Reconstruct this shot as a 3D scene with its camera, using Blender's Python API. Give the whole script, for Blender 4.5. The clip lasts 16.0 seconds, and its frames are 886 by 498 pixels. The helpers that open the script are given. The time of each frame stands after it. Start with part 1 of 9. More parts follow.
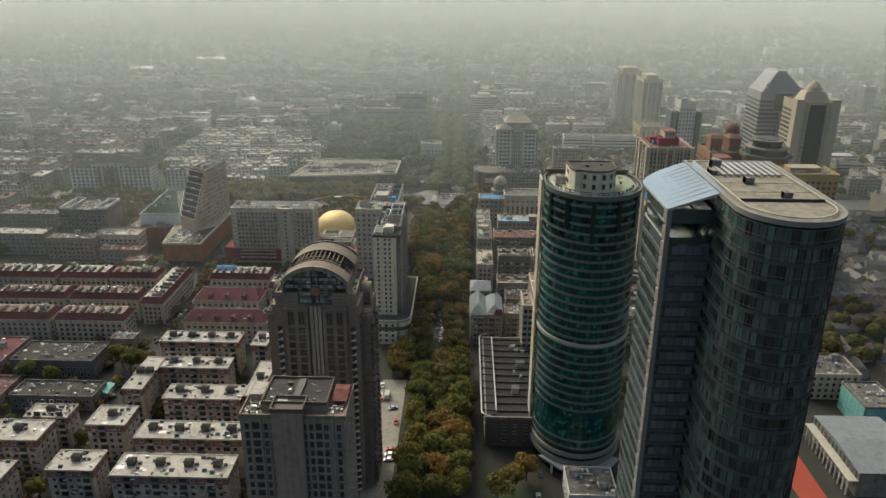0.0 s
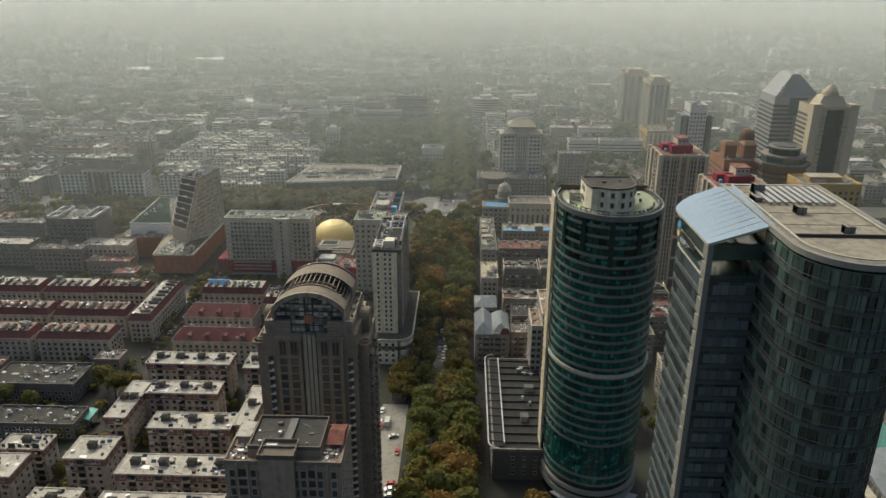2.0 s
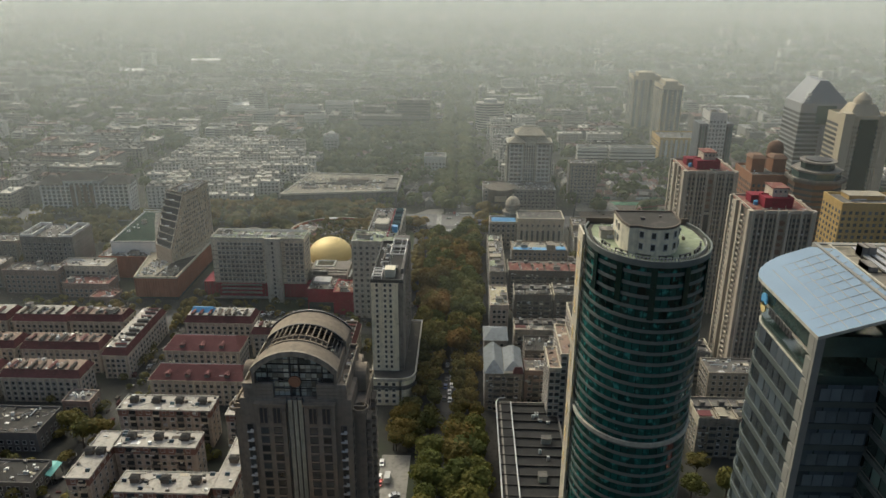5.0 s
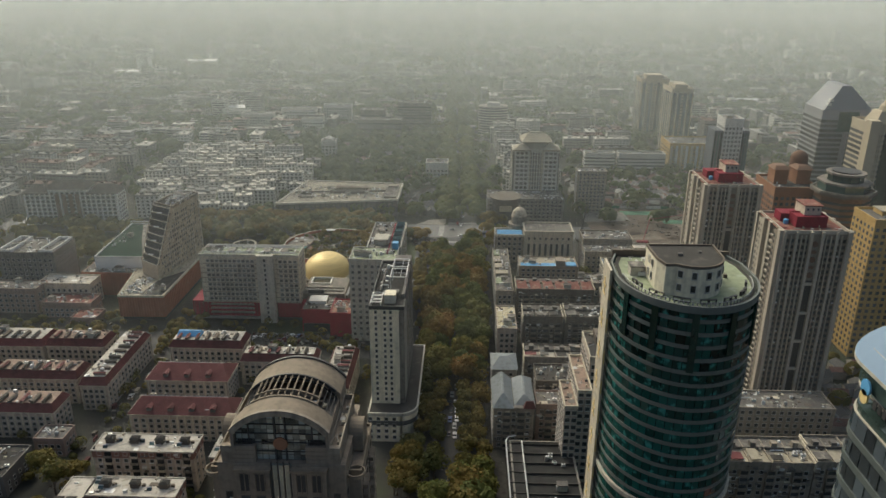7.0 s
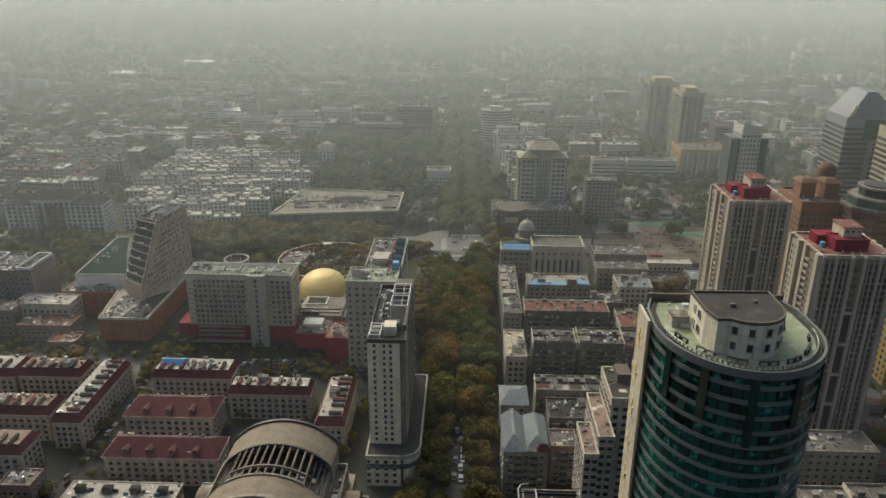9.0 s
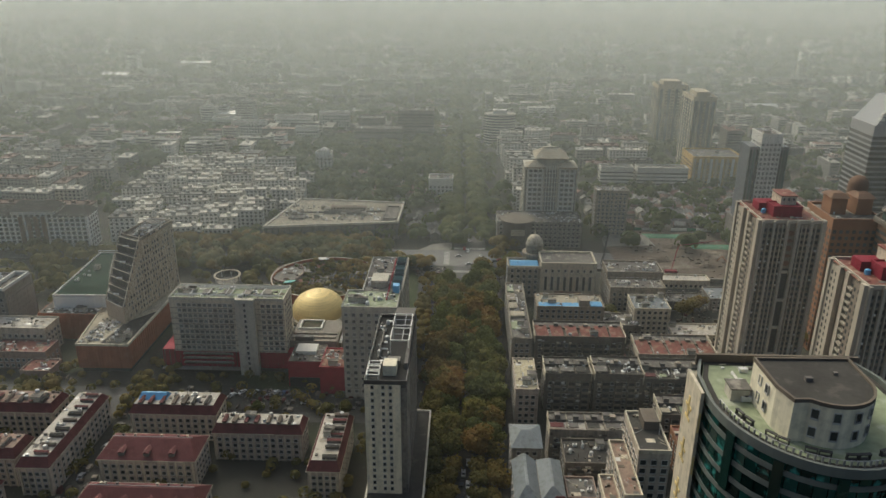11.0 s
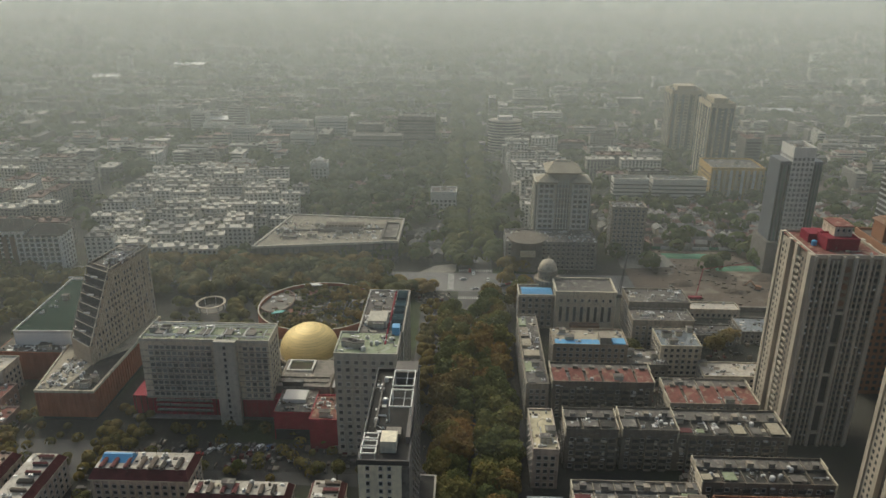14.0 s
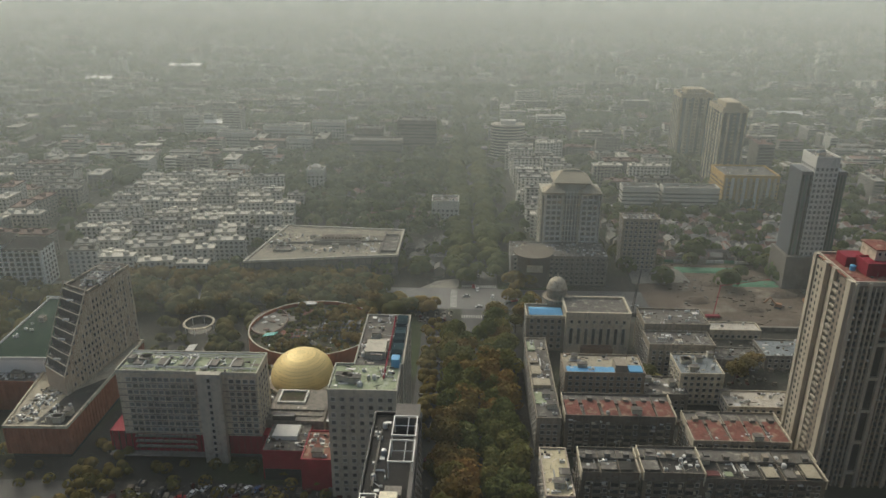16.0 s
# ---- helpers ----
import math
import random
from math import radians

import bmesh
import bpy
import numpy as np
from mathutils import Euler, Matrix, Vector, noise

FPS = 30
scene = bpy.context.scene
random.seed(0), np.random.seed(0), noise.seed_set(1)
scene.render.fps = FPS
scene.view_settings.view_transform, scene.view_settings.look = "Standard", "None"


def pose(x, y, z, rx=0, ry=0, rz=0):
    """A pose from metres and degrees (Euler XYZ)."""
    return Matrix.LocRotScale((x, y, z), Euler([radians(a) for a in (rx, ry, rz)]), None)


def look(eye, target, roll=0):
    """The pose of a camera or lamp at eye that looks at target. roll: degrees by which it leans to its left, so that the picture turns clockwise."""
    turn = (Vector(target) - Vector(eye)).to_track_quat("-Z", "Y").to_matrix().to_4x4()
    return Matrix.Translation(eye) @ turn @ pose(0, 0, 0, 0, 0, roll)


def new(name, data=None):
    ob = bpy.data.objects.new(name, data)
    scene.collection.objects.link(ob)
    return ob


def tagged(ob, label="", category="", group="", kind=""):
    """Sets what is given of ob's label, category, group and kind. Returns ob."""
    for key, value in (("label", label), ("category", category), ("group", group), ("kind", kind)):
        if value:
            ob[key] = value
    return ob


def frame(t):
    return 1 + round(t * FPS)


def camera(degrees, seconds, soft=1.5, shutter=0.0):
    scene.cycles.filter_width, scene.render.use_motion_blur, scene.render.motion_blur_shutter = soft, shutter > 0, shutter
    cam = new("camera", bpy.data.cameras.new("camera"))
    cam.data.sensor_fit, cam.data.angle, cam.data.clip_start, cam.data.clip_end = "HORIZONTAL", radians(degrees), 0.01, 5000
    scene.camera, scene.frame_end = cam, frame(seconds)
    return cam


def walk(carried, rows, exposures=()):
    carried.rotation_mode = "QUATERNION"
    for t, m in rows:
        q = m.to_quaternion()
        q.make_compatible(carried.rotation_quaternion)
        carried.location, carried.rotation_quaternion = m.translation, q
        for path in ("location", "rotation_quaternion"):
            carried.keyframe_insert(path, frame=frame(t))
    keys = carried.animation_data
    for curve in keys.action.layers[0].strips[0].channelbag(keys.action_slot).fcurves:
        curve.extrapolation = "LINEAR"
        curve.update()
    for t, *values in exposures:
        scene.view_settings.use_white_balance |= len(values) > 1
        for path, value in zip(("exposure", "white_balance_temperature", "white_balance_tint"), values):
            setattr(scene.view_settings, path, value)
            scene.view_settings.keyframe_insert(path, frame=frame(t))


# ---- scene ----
cam = camera(61.79, 16.0)
PATH = [
    (0, pose(7.28, 0.23, 190.01, 69.564, -0.273, 1.730)),
    (1, pose(6.20, 11.08, 190.07, 69.542, -0.282, 1.746)),
    (2, pose(5.03, 22.81, 190.13, 69.519, -0.292, 1.760)),
    (3, pose(3.77, 35.31, 190.17, 69.497, -0.301, 1.772)),
    (4, pose(2.45, 48.47, 190.20, 69.474, -0.311, 1.782)),
    (5, pose(1.06, 62.21, 190.22, 69.452, -0.320, 1.789)),
    (6, pose(-0.38, 76.43, 190.24, 69.429, -0.330, 1.795)),
    (7, pose(-1.84, 91.01, 190.24, 69.407, -0.339, 1.799)),
    (8, pose(-3.33, 105.87, 190.23, 69.384, -0.349, 1.800)),
    (9, pose(-4.82, 120.90, 190.21, 69.362, -0.358, 1.799)),
    (10, pose(-6.31, 136.00, 190.18, 69.339, -0.368, 1.796)),
    (11, pose(-7.78, 151.08, 190.15, 69.317, -0.377, 1.791)),
    (12, pose(-9.21, 166.03, 190.10, 69.294, -0.387, 1.784)),
    (13, pose(-10.61, 180.76, 190.04, 69.272, -0.396, 1.775)),
    (14, pose(-11.94, 195.15, 189.97, 69.249, -0.406, 1.764)),
    (15, pose(-13.21, 209.13, 189.89, 69.227, -0.416, 1.750)),
    (16, pose(-14.40, 222.58, 189.80, 69.204, -0.425, 1.735)),
]
walk(cam, PATH, exposures=((0, -0.3, 6480, 0), (8, -0.45, 6480, 0), (16, -0.6, 6480, 0)))

# ---- world, sun and exposure ----
world = bpy.data.worlds.new("hazy_sky")
scene.world = world
world.use_nodes = True
wn = world.node_tree
sky = wn.nodes.new("ShaderNodeTexSky")
sky.sky_type = "NISHITA"
sky.sun_disc = False
SUN_ELEV, SUN_AZ = radians(40), radians(-28)  # azimuth from +y, towards +x
sky.sun_elevation, sky.sun_rotation = SUN_ELEV, SUN_AZ
sky.dust_density, sky.air_density, sky.ozone_density = 9.0, 0.7, 0.6
wn.links.new(sky.outputs[0], wn.nodes["Background"].inputs[0])
wn.nodes["Background"].inputs[1].default_value = 0.215
sun_data = bpy.data.lights.new("sun", "SUN")
sun_data.energy, sun_data.angle, sun_data.color = 0.72, radians(10.0), (1.0, 0.95, 0.87)
sun = new("sun", sun_data)
sun_from = Vector((math.sin(SUN_AZ) * math.cos(SUN_ELEV), math.cos(SUN_AZ) * math.cos(SUN_ELEV), math.sin(SUN_ELEV)))
sun.matrix_world = look(sun_from * 900, (0, 0, 0))
scene.cycles.transparent_max_bounces = 24


# ---- materials ----
def mat(name, color, rough=0.85, metal=0.0, var=0.25, scale=0.4, fine=6.0, streak=0.0, obj=0.0, island=0.0, spec=0.2, bump=0.0, tint=None, grime=0.0):
    """A weathered surface: blotches at two sizes, streaks that run down walls, and a shift from piece to piece."""
    m = bpy.data.materials.new(name)
    m.use_nodes = True
    nt, n = m.node_tree, m.node_tree.nodes
    bsdf = n["Principled BSDF"]
    bsdf.inputs["Roughness"].default_value, bsdf.inputs["Metallic"].default_value = rough, metal
    bsdf.inputs["Specular IOR Level"].default_value = spec
    geo = n.new("ShaderNodeNewGeometry")

    def noise_of(size, detail, stretch=None):
        src = geo.outputs["Position"]
        if stretch:
            mp = n.new("ShaderNodeMapping")
            mp.inputs["Scale"].default_value = stretch
            nt.links.new(src, mp.inputs["Vector"])
            src = mp.outputs[0]
        t = n.new("ShaderNodeTexNoise")
        t.inputs["Scale"].default_value, t.inputs["Detail"].default_value = size, detail
        nt.links.new(src, t.inputs["Vector"])
        return t.outputs["Fac"]

    def math_of(op, a, b):
        x = n.new("ShaderNodeMath")
        x.operation = op
        for k, v in enumerate((a, b)):
            if isinstance(v, (int, float)):
                x.inputs[k].default_value = v
            else:
                nt.links.new(v, x.inputs[k])
        return x.outputs[0]

    total = math_of("MULTIPLY", math_of("SUBTRACT", noise_of(scale, 4), 0.5), 2.2 * var)
    total = math_of("ADD", total, math_of("MULTIPLY", math_of("SUBTRACT", noise_of(fine, 3), 0.5), 1.2 * var))
    if streak:
        total = math_of("ADD", total, math_of("MULTIPLY", math_of("SUBTRACT", noise_of(1.0, 3, (0.9, 0.9, 0.05)), 0.5), 2.0 * streak))
    if obj:
        info = n.new("ShaderNodeObjectInfo")
        total = math_of("ADD", total, math_of("MULTIPLY", math_of("SUBTRACT", info.outputs["Random"], 0.5), 2 * obj))
    if island:
        total = math_of("ADD", total, math_of("MULTIPLY", math_of("SUBTRACT", geo.outputs["Random Per Island"], 0.5), 2 * island))
    if grime:  # soot and damp patches
        patch = n.new("ShaderNodeMapRange")
        patch.inputs["From Min"].default_value, patch.inputs["From Max"].default_value = 0.48, 0.68
        nt.links.new(noise_of(0.55, 6), patch.inputs["Value"])
        total = math_of("SUBTRACT", total, math_of("MULTIPLY", patch.outputs[0], grime))
    gain = math_of("MAXIMUM", math_of("ADD", total, 1.0), 0.08)
    mix = n.new("ShaderNodeVectorMath")
    mix.operation = "SCALE"
    mix.inputs[0].default_value = color[:3]
    nt.links.new(gain, mix.inputs["Scale"])
    out = mix.outputs[0]
    if tint:  # a second colour in patches
        blend = n.new("ShaderNodeMix")
        blend.data_type = "RGBA"
        ramp = n.new("ShaderNodeMapRange")
        ramp.inputs["From Min"].default_value, ramp.inputs["From Max"].default_value = tint[1], tint[1] + 0.12
        nt.links.new(noise_of(tint[2], 5), ramp.inputs["Value"])
        nt.links.new(ramp.outputs[0], blend.inputs["Factor"])
        nt.links.new(out, blend.inputs["A"])
        blend.inputs["B"].default_value = (*tint[0], 1)
        out = blend.outputs["Result"]
    nt.links.new(out, bsdf.inputs["Base Color"])
    if bump:
        b = n.new("ShaderNodeBump")
        b.inputs["Strength"].default_value, b.inputs["Distance"].default_value = bump, 0.1
        nt.links.new(noise_of(fine, 3), b.inputs["Height"])
        nt.links.new(b.outputs[0], bsdf.inputs["Normal"])
    return m


def leaf_material(name, stops, scatter=0.35):
    """Leaves: a colour from a ramp by tree, by leaf clump and by place."""
    m = bpy.data.materials.new(name)
    m.use_nodes = True
    nt, n = m.node_tree, m.node_tree.nodes
    bsdf = n["Principled BSDF"]
    bsdf.inputs["Roughness"].default_value, bsdf.inputs["Specular IOR Level"].default_value = 0.7, 0.2
    geo, info, t = n.new("ShaderNodeNewGeometry"), n.new("ShaderNodeObjectInfo"), n.new("ShaderNodeTexNoise")
    t.inputs["Scale"].default_value = 0.045
    nt.links.new(geo.outputs["Position"], t.inputs["Vector"])
    add = None
    for src, k in ((t.outputs["Fac"], 0.9), (info.outputs["Random"], 0.45), (geo.outputs["Random Per Island"], scatter * 0.6)):
        x = n.new("ShaderNodeMath")
        x.operation = "MULTIPLY_ADD"
        nt.links.new(src, x.inputs[0])
        x.inputs[1].default_value = k
        if add:
            nt.links.new(add, x.inputs[2])
        else:
            x.inputs[2].default_value = -0.35
        add = x.outputs[0]
    ramp = n.new("ShaderNodeValToRGB")
    els = ramp.color_ramp.elements
    els[0].position, els[0].color = stops[0][0], (*stops[0][1], 1)
    els[1].position, els[1].color = stops[-1][0], (*stops[-1][1], 1)
    for p, c in stops[1:-1]:
        e = els.new(p)
        e.color = (*c, 1)
    nt.links.new(add, ramp.inputs["Fac"])
    nt.links.new(ramp.outputs[0], bsdf.inputs["Base Color"])
    through_leaf, mixed = n.new("ShaderNodeBsdfTranslucent"), n.new("ShaderNodeMixShader")
    nt.links.new(ramp.outputs[0], through_leaf.inputs["Color"])
    mixed.inputs[0].default_value = 0.4
    nt.links.new(bsdf.outputs[0], mixed.inputs[1])
    nt.links.new(through_leaf.outputs[0], mixed.inputs[2])
    nt.links.new(mixed.outputs[0], n["Material Output"].inputs[0])
    return m


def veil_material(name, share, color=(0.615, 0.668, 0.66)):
    """A thin sheet standing in for haze: most light passes straight through, the rest is scattered forwards and back.
    """
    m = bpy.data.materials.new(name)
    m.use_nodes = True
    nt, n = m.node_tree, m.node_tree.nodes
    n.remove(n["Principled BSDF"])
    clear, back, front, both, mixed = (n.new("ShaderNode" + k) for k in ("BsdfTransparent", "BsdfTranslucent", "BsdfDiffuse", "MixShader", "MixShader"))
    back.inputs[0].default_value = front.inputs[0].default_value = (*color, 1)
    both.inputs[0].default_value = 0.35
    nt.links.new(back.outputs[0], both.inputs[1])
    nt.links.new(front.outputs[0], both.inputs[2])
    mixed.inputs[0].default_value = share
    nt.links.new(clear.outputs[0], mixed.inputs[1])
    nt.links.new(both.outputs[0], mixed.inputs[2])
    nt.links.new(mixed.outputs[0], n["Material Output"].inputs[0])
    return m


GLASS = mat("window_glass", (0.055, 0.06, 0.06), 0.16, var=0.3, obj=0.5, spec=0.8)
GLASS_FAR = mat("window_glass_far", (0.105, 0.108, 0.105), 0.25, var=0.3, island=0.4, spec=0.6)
FRAME = mat("window_frame_paint", (0.42, 0.41, 0.38), 0.6, var=0.15, obj=0.2)
CREAM = mat("cream_render", (0.30, 0.265, 0.213), var=0.25, scale=0.15, streak=0.4, grime=0.3)
CREAM_PALE = mat("pale_cream_render", (0.55, 0.495, 0.385), var=0.22, scale=0.12, streak=0.35, grime=0.3)
PINKISH = mat("pinkish_render", (0.31, 0.235, 0.195), var=0.2, scale=0.2, streak=0.25, grime=0.25)
GREY = mat("grey_render", (0.23, 0.212, 0.185), var=0.3, scale=0.15, streak=0.4, grime=0.35)
DARK_LINE = mat("dark_grey_trim", (0.085, 0.10, 0.095), 0.6, var=0.15)
PALE_GLASS = mat("pale_blue_window_strip", (0.115, 0.14, 0.155), 0.2, var=0.2, island=0.35, obj=0.3, spec=0.7)
TOWER_BEIGE = mat("beige_tower_render", (0.24, 0.205, 0.165), var=0.2, scale=0.12, streak=0.25)
RIB_CREAM = mat("cream_rib_render", (0.43, 0.385, 0.31), var=0.2, scale=0.12, streak=0.25)
WARM_STONE = mat("warm_brown_stone", (0.245, 0.205, 0.155), var=0.18, scale=0.2, streak=0.2, grime=0.2)
FG_STONE = mat("warm_taupe_stone", (0.33, 0.275, 0.21), var=0.2, scale=0.12, streak=0.3, grime=0.2)
ARCH_STONE = mat("dark_brown_facing_stone", (0.255, 0.215, 0.17), var=0.2, scale=0.2, streak=0.25, grime=0.2)
BLOCK_CREAM = mat("pinkish_cream_render", (0.47, 0.405, 0.335), var=0.22, scale=0.15, streak=0.35, grime=0.3)
# Worn concrete of the frontage lane, with the sunlight on it put into the colour.
CONCRETE = mat("sunlit_worn_concrete", (0.29, 0.275, 0.24), 0.9, var=0.2, scale=0.08, fine=1.0, grime=0.25)
SHEET_GREY = mat("grey_sheet_roof", (0.21, 0.225, 0.235), 0.5, var=0.2, scale=0.2, grime=0.2)
FRAME_DARK = mat("dark_window_frame", (0.12, 0.11, 0.095), 0.6, var=0.15, obj=0.2)
TERRACE = mat("worn_pink_terrace", (0.29, 0.215, 0.17), var=0.3, scale=0.3, fine=2.0, tint=((0.30, 0.12, 0.085), 0.60, 0.5), grime=0.3)
ROOF_BLACK = mat("black_bitumen_roof", (0.032, 0.032, 0.031), 0.85, var=0.4, scale=0.3, fine=1.5)
ROOF_YELLOW = mat("pale_yellow_roof", (0.50, 0.45, 0.31), var=0.2, scale=0.2, fine=1.5, grime=0.25)
SLAB_CREAM = mat("pale_yellow_cream_render", (0.74, 0.685, 0.53), var=0.18, scale=0.12, streak=0.3, grime=0.2)
SLATE = mat("slate_cladding", (0.12, 0.13, 0.145), 0.4, var=0.15, streak=0.1)
SOFT_GLASS = mat("dull_grey_window_glass", (0.15, 0.152, 0.143), 0.2, var=0.3, obj=0.45, spec=0.8)
# Pale, uneven base colour takes the place of sky reflections in the panes.
GABLE_GLASS = mat("painted_reflection_glass", (0.24, 0.27, 0.255), 0.16, 0.2, var=0.5, scale=0.5, island=0.8, spec=0.8)
STEEL_PALE = mat("pale_steel_cladding", (0.33, 0.335, 0.335), 0.5, var=0.12, streak=0.12)
STRIPE_BROWN = mat("brown_stripe_render", (0.47, 0.385, 0.29), var=0.15, scale=0.2, streak=0.12)
GREY_PALE = mat("pale_grey_cladding", (0.47, 0.445, 0.37), var=0.2, scale=0.1, streak=0.3, grime=0.2)
GREY_DARK = mat("dark_grey_concrete", (0.16, 0.15, 0.135), var=0.25, scale=0.2, streak=0.2)
BROWN_GREY = mat("brown_grey_stone", (0.145, 0.122, 0.098), var=0.18, scale=0.2, streak=0.12)
TAUPE = mat("taupe_render", (0.165, 0.145, 0.118), var=0.25, scale=0.12, streak=0.3, grime=0.25)
WALL_BRIGHT = mat("bright_white_render", (0.78, 0.77, 0.72), 0.7, var=0.12, streak=0.15)
WHITE = mat("white_paint", (0.60, 0.59, 0.55), 0.7, var=0.15, streak=0.2, grime=0.15)
ROOF_WHITE = mat("weathered_white_roof", (0.47, 0.44, 0.38), var=0.28, scale=0.12, fine=1.5, tint=((0.31, 0.285, 0.235), 0.56, 0.35), grime=0.25)
ROOF_GREY = mat("grey_bitumen_roof", (0.14, 0.132, 0.118), var=0.35, scale=0.15, fine=1.2, tint=((0.29, 0.27, 0.235), 0.55, 0.3), grime=0.3)
ROOF_DARK = mat("dark_roof", (0.055, 0.053, 0.048), var=0.35, scale=0.15, fine=1.2, tint=((0.10, 0.093, 0.08), 0.60, 0.3))
DECK_SLAB = mat("worn_deck_slabs", (0.27, 0.245, 0.19), var=0.3, scale=0.25, fine=1.2, tint=((0.19, 0.175, 0.145), 0.5, 0.4), grime=0.3)
ROOF_CREAM = mat("cream_roof_slabs", (0.37, 0.335, 0.255), var=0.2, scale=0.12, fine=1.0, tint=((0.29, 0.265, 0.215), 0.55, 0.3), grime=0.2)
ROOF_GREEN = mat("pale_green_roof_paint", (0.27, 0.31, 0.20), 0.7, var=0.2, scale=0.12, fine=1.0, tint=((0.38, 0.40, 0.31), 0.55, 0.25), grime=0.2)
ROOF_DGREEN = mat("dark_green_roof", (0.028, 0.05, 0.038), 0.95, var=0.3, scale=0.1, spec=0.1)
ROOF_RED = mat("maroon_roof", (0.125, 0.042, 0.042), 0.75, var=0.35, scale=0.25, fine=2.5, obj=0.15, grime=0.2)
ROOF_REDP = mat("faded_red_roof", (0.21, 0.085, 0.068), 0.85, var=0.35, scale=0.25, fine=1.5, tint=((0.30, 0.215, 0.155), 0.53, 0.35), grime=0.3)
ROOF_BLUE = mat("blue_sheet_roof", (0.12, 0.34, 0.58), 0.5, var=0.15, scale=0.3)
ROOF_TEALISH = mat("grey_blue_sheet_roof", (0.205, 0.228, 0.24), 0.5, var=0.22, scale=0.2, grime=0.25)
RED_PANEL = mat("red_panels", (0.30, 0.03, 0.048), 0.6, var=0.3, scale=0.35, fine=2.0)
RUST = mat("rust_red_panels", (0.33, 0.125, 0.075), 0.75, var=0.3, scale=0.3, fine=1.5, streak=0.4)
CRIMSON = mat("crimson_paint", (0.22, 0.018, 0.036), 0.7, var=0.2, streak=0.2, grime=0.15)
GOLD = mat("gold_cladding", (0.72, 0.57, 0.26), 0.45, 0.15, var=0.14, scale=0.3, obj=0.09)
METAL = mat("dull_metal", (0.45, 0.45, 0.44), 0.45, 0.6, var=0.15)
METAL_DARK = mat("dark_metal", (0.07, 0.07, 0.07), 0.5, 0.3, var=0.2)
RAIL = mat("pale_steel", (0.62, 0.62, 0.60), 0.5, 0.2, var=0.1)
STONE_BAND = mat("grey_spandrel_panel", (0.24, 0.235, 0.21), 0.6, var=0.15, scale=0.3)
TEAL_BAND = mat("grey_green_spandrel_panel", (0.155, 0.17, 0.155), 0.55, var=0.2, scale=0.3, streak=0.1)
# Bright cyan patches in the teal colour imitate sky glints on the panes.
TEAL_GLASS = mat("teal_glass", (0.006, 0.036, 0.031), 0.10, 0.0, var=0.5, scale=0.25, island=0.95, obj=0.95, spec=0.5, tint=((0.055, 0.27, 0.24), 0.56, 0.4))
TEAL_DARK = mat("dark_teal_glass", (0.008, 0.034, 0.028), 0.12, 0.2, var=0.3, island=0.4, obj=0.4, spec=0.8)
NAVY_GLASS = mat("navy_glass", (0.070, 0.110, 0.100), 0.10, 0.2, var=0.35, scale=0.3, island=0.85, obj=0.85, spec=0.9)
BLUE_GLASS = mat("blue_grey_glass", (0.10, 0.125, 0.145), 0.12, 0.25, var=0.25, island=0.5, obj=0.5, spec=0.9)
BLUE_ROOF = mat("pale_blue_metal_roof", (0.165, 0.24, 0.325), 0.5, 0.1, var=0.12, scale=0.15)
YELLOW = mat("yellow_ochre_render", (0.47, 0.32, 0.125), var=0.15, scale=0.15, streak=0.15, grime=0.1)
ORANGE = mat("orange_brick_render", (0.29, 0.155, 0.095), var=0.15, scale=0.15, streak=0.12)
BROWN = mat("brown_stone", (0.20, 0.125, 0.085), var=0.15, scale=0.15)
STEEL_BLUE = mat("steel_blue_cladding", (0.27, 0.285, 0.30), 0.5, var=0.12, streak=0.1)
TAN = mat("tan_cladding", (0.47, 0.41, 0.30), 0.7, var=0.15, streak=0.15)
ASPHALT = mat("asphalt", (0.06, 0.06, 0.057), 0.65, var=0.25, scale=0.05, fine=0.8, spec=0.3)
GROUND = mat("city_ground", (0.048, 0.048, 0.041), 0.95, var=0.35, scale=0.03, fine=0.5, tint=((0.05, 0.066, 0.03), 0.52, 0.012))
# Paler copy of the asphalt: light and sheen on the junction put into its colour.
ROAD_LIT = mat("lit_pale_asphalt", (0.105, 0.105, 0.10), 0.55, var=0.25, scale=0.05, fine=0.8, spec=0.4)
PAVING = mat("pale_paving", (0.24, 0.225, 0.195), 0.9, var=0.25, scale=0.08, fine=1.0, grime=0.3)
PAVING_GREY = mat("grey_paving", (0.068, 0.066, 0.059), 0.9, var=0.3, scale=0.08, fine=1.0, grime=0.3)
EARTH = mat("bare_earth", (0.13, 0.105, 0.082), 0.95, var=0.35, scale=0.06, fine=0.6, tint=((0.25, 0.215, 0.17), 0.58, 0.05), grime=0.3)
PAINT_LINE = mat("road_paint", (0.40, 0.40, 0.37), 0.8, var=0.35, fine=2.0)
TURQ = mat("turquoise_sheet", (0.16, 0.46, 0.42), 0.5, var=0.12)
COURT = mat("red_running_track", (0.34, 0.07, 0.045), 0.9, var=0.15)
SOIL = mat("planting_soil", (0.075, 0.066, 0.045), 0.95, var=0.4, scale=0.3, fine=2.0, tint=((0.05, 0.07, 0.028), 0.5, 0.3))
PATCH_RED = mat("worn_red_brick_paving", (0.25, 0.12, 0.085), 0.9, var=0.3, scale=0.4, fine=3.0, grime=0.3)
BARK = mat("bark", (0.11, 0.09, 0.07), 0.9, var=0.3, fine=4.0)
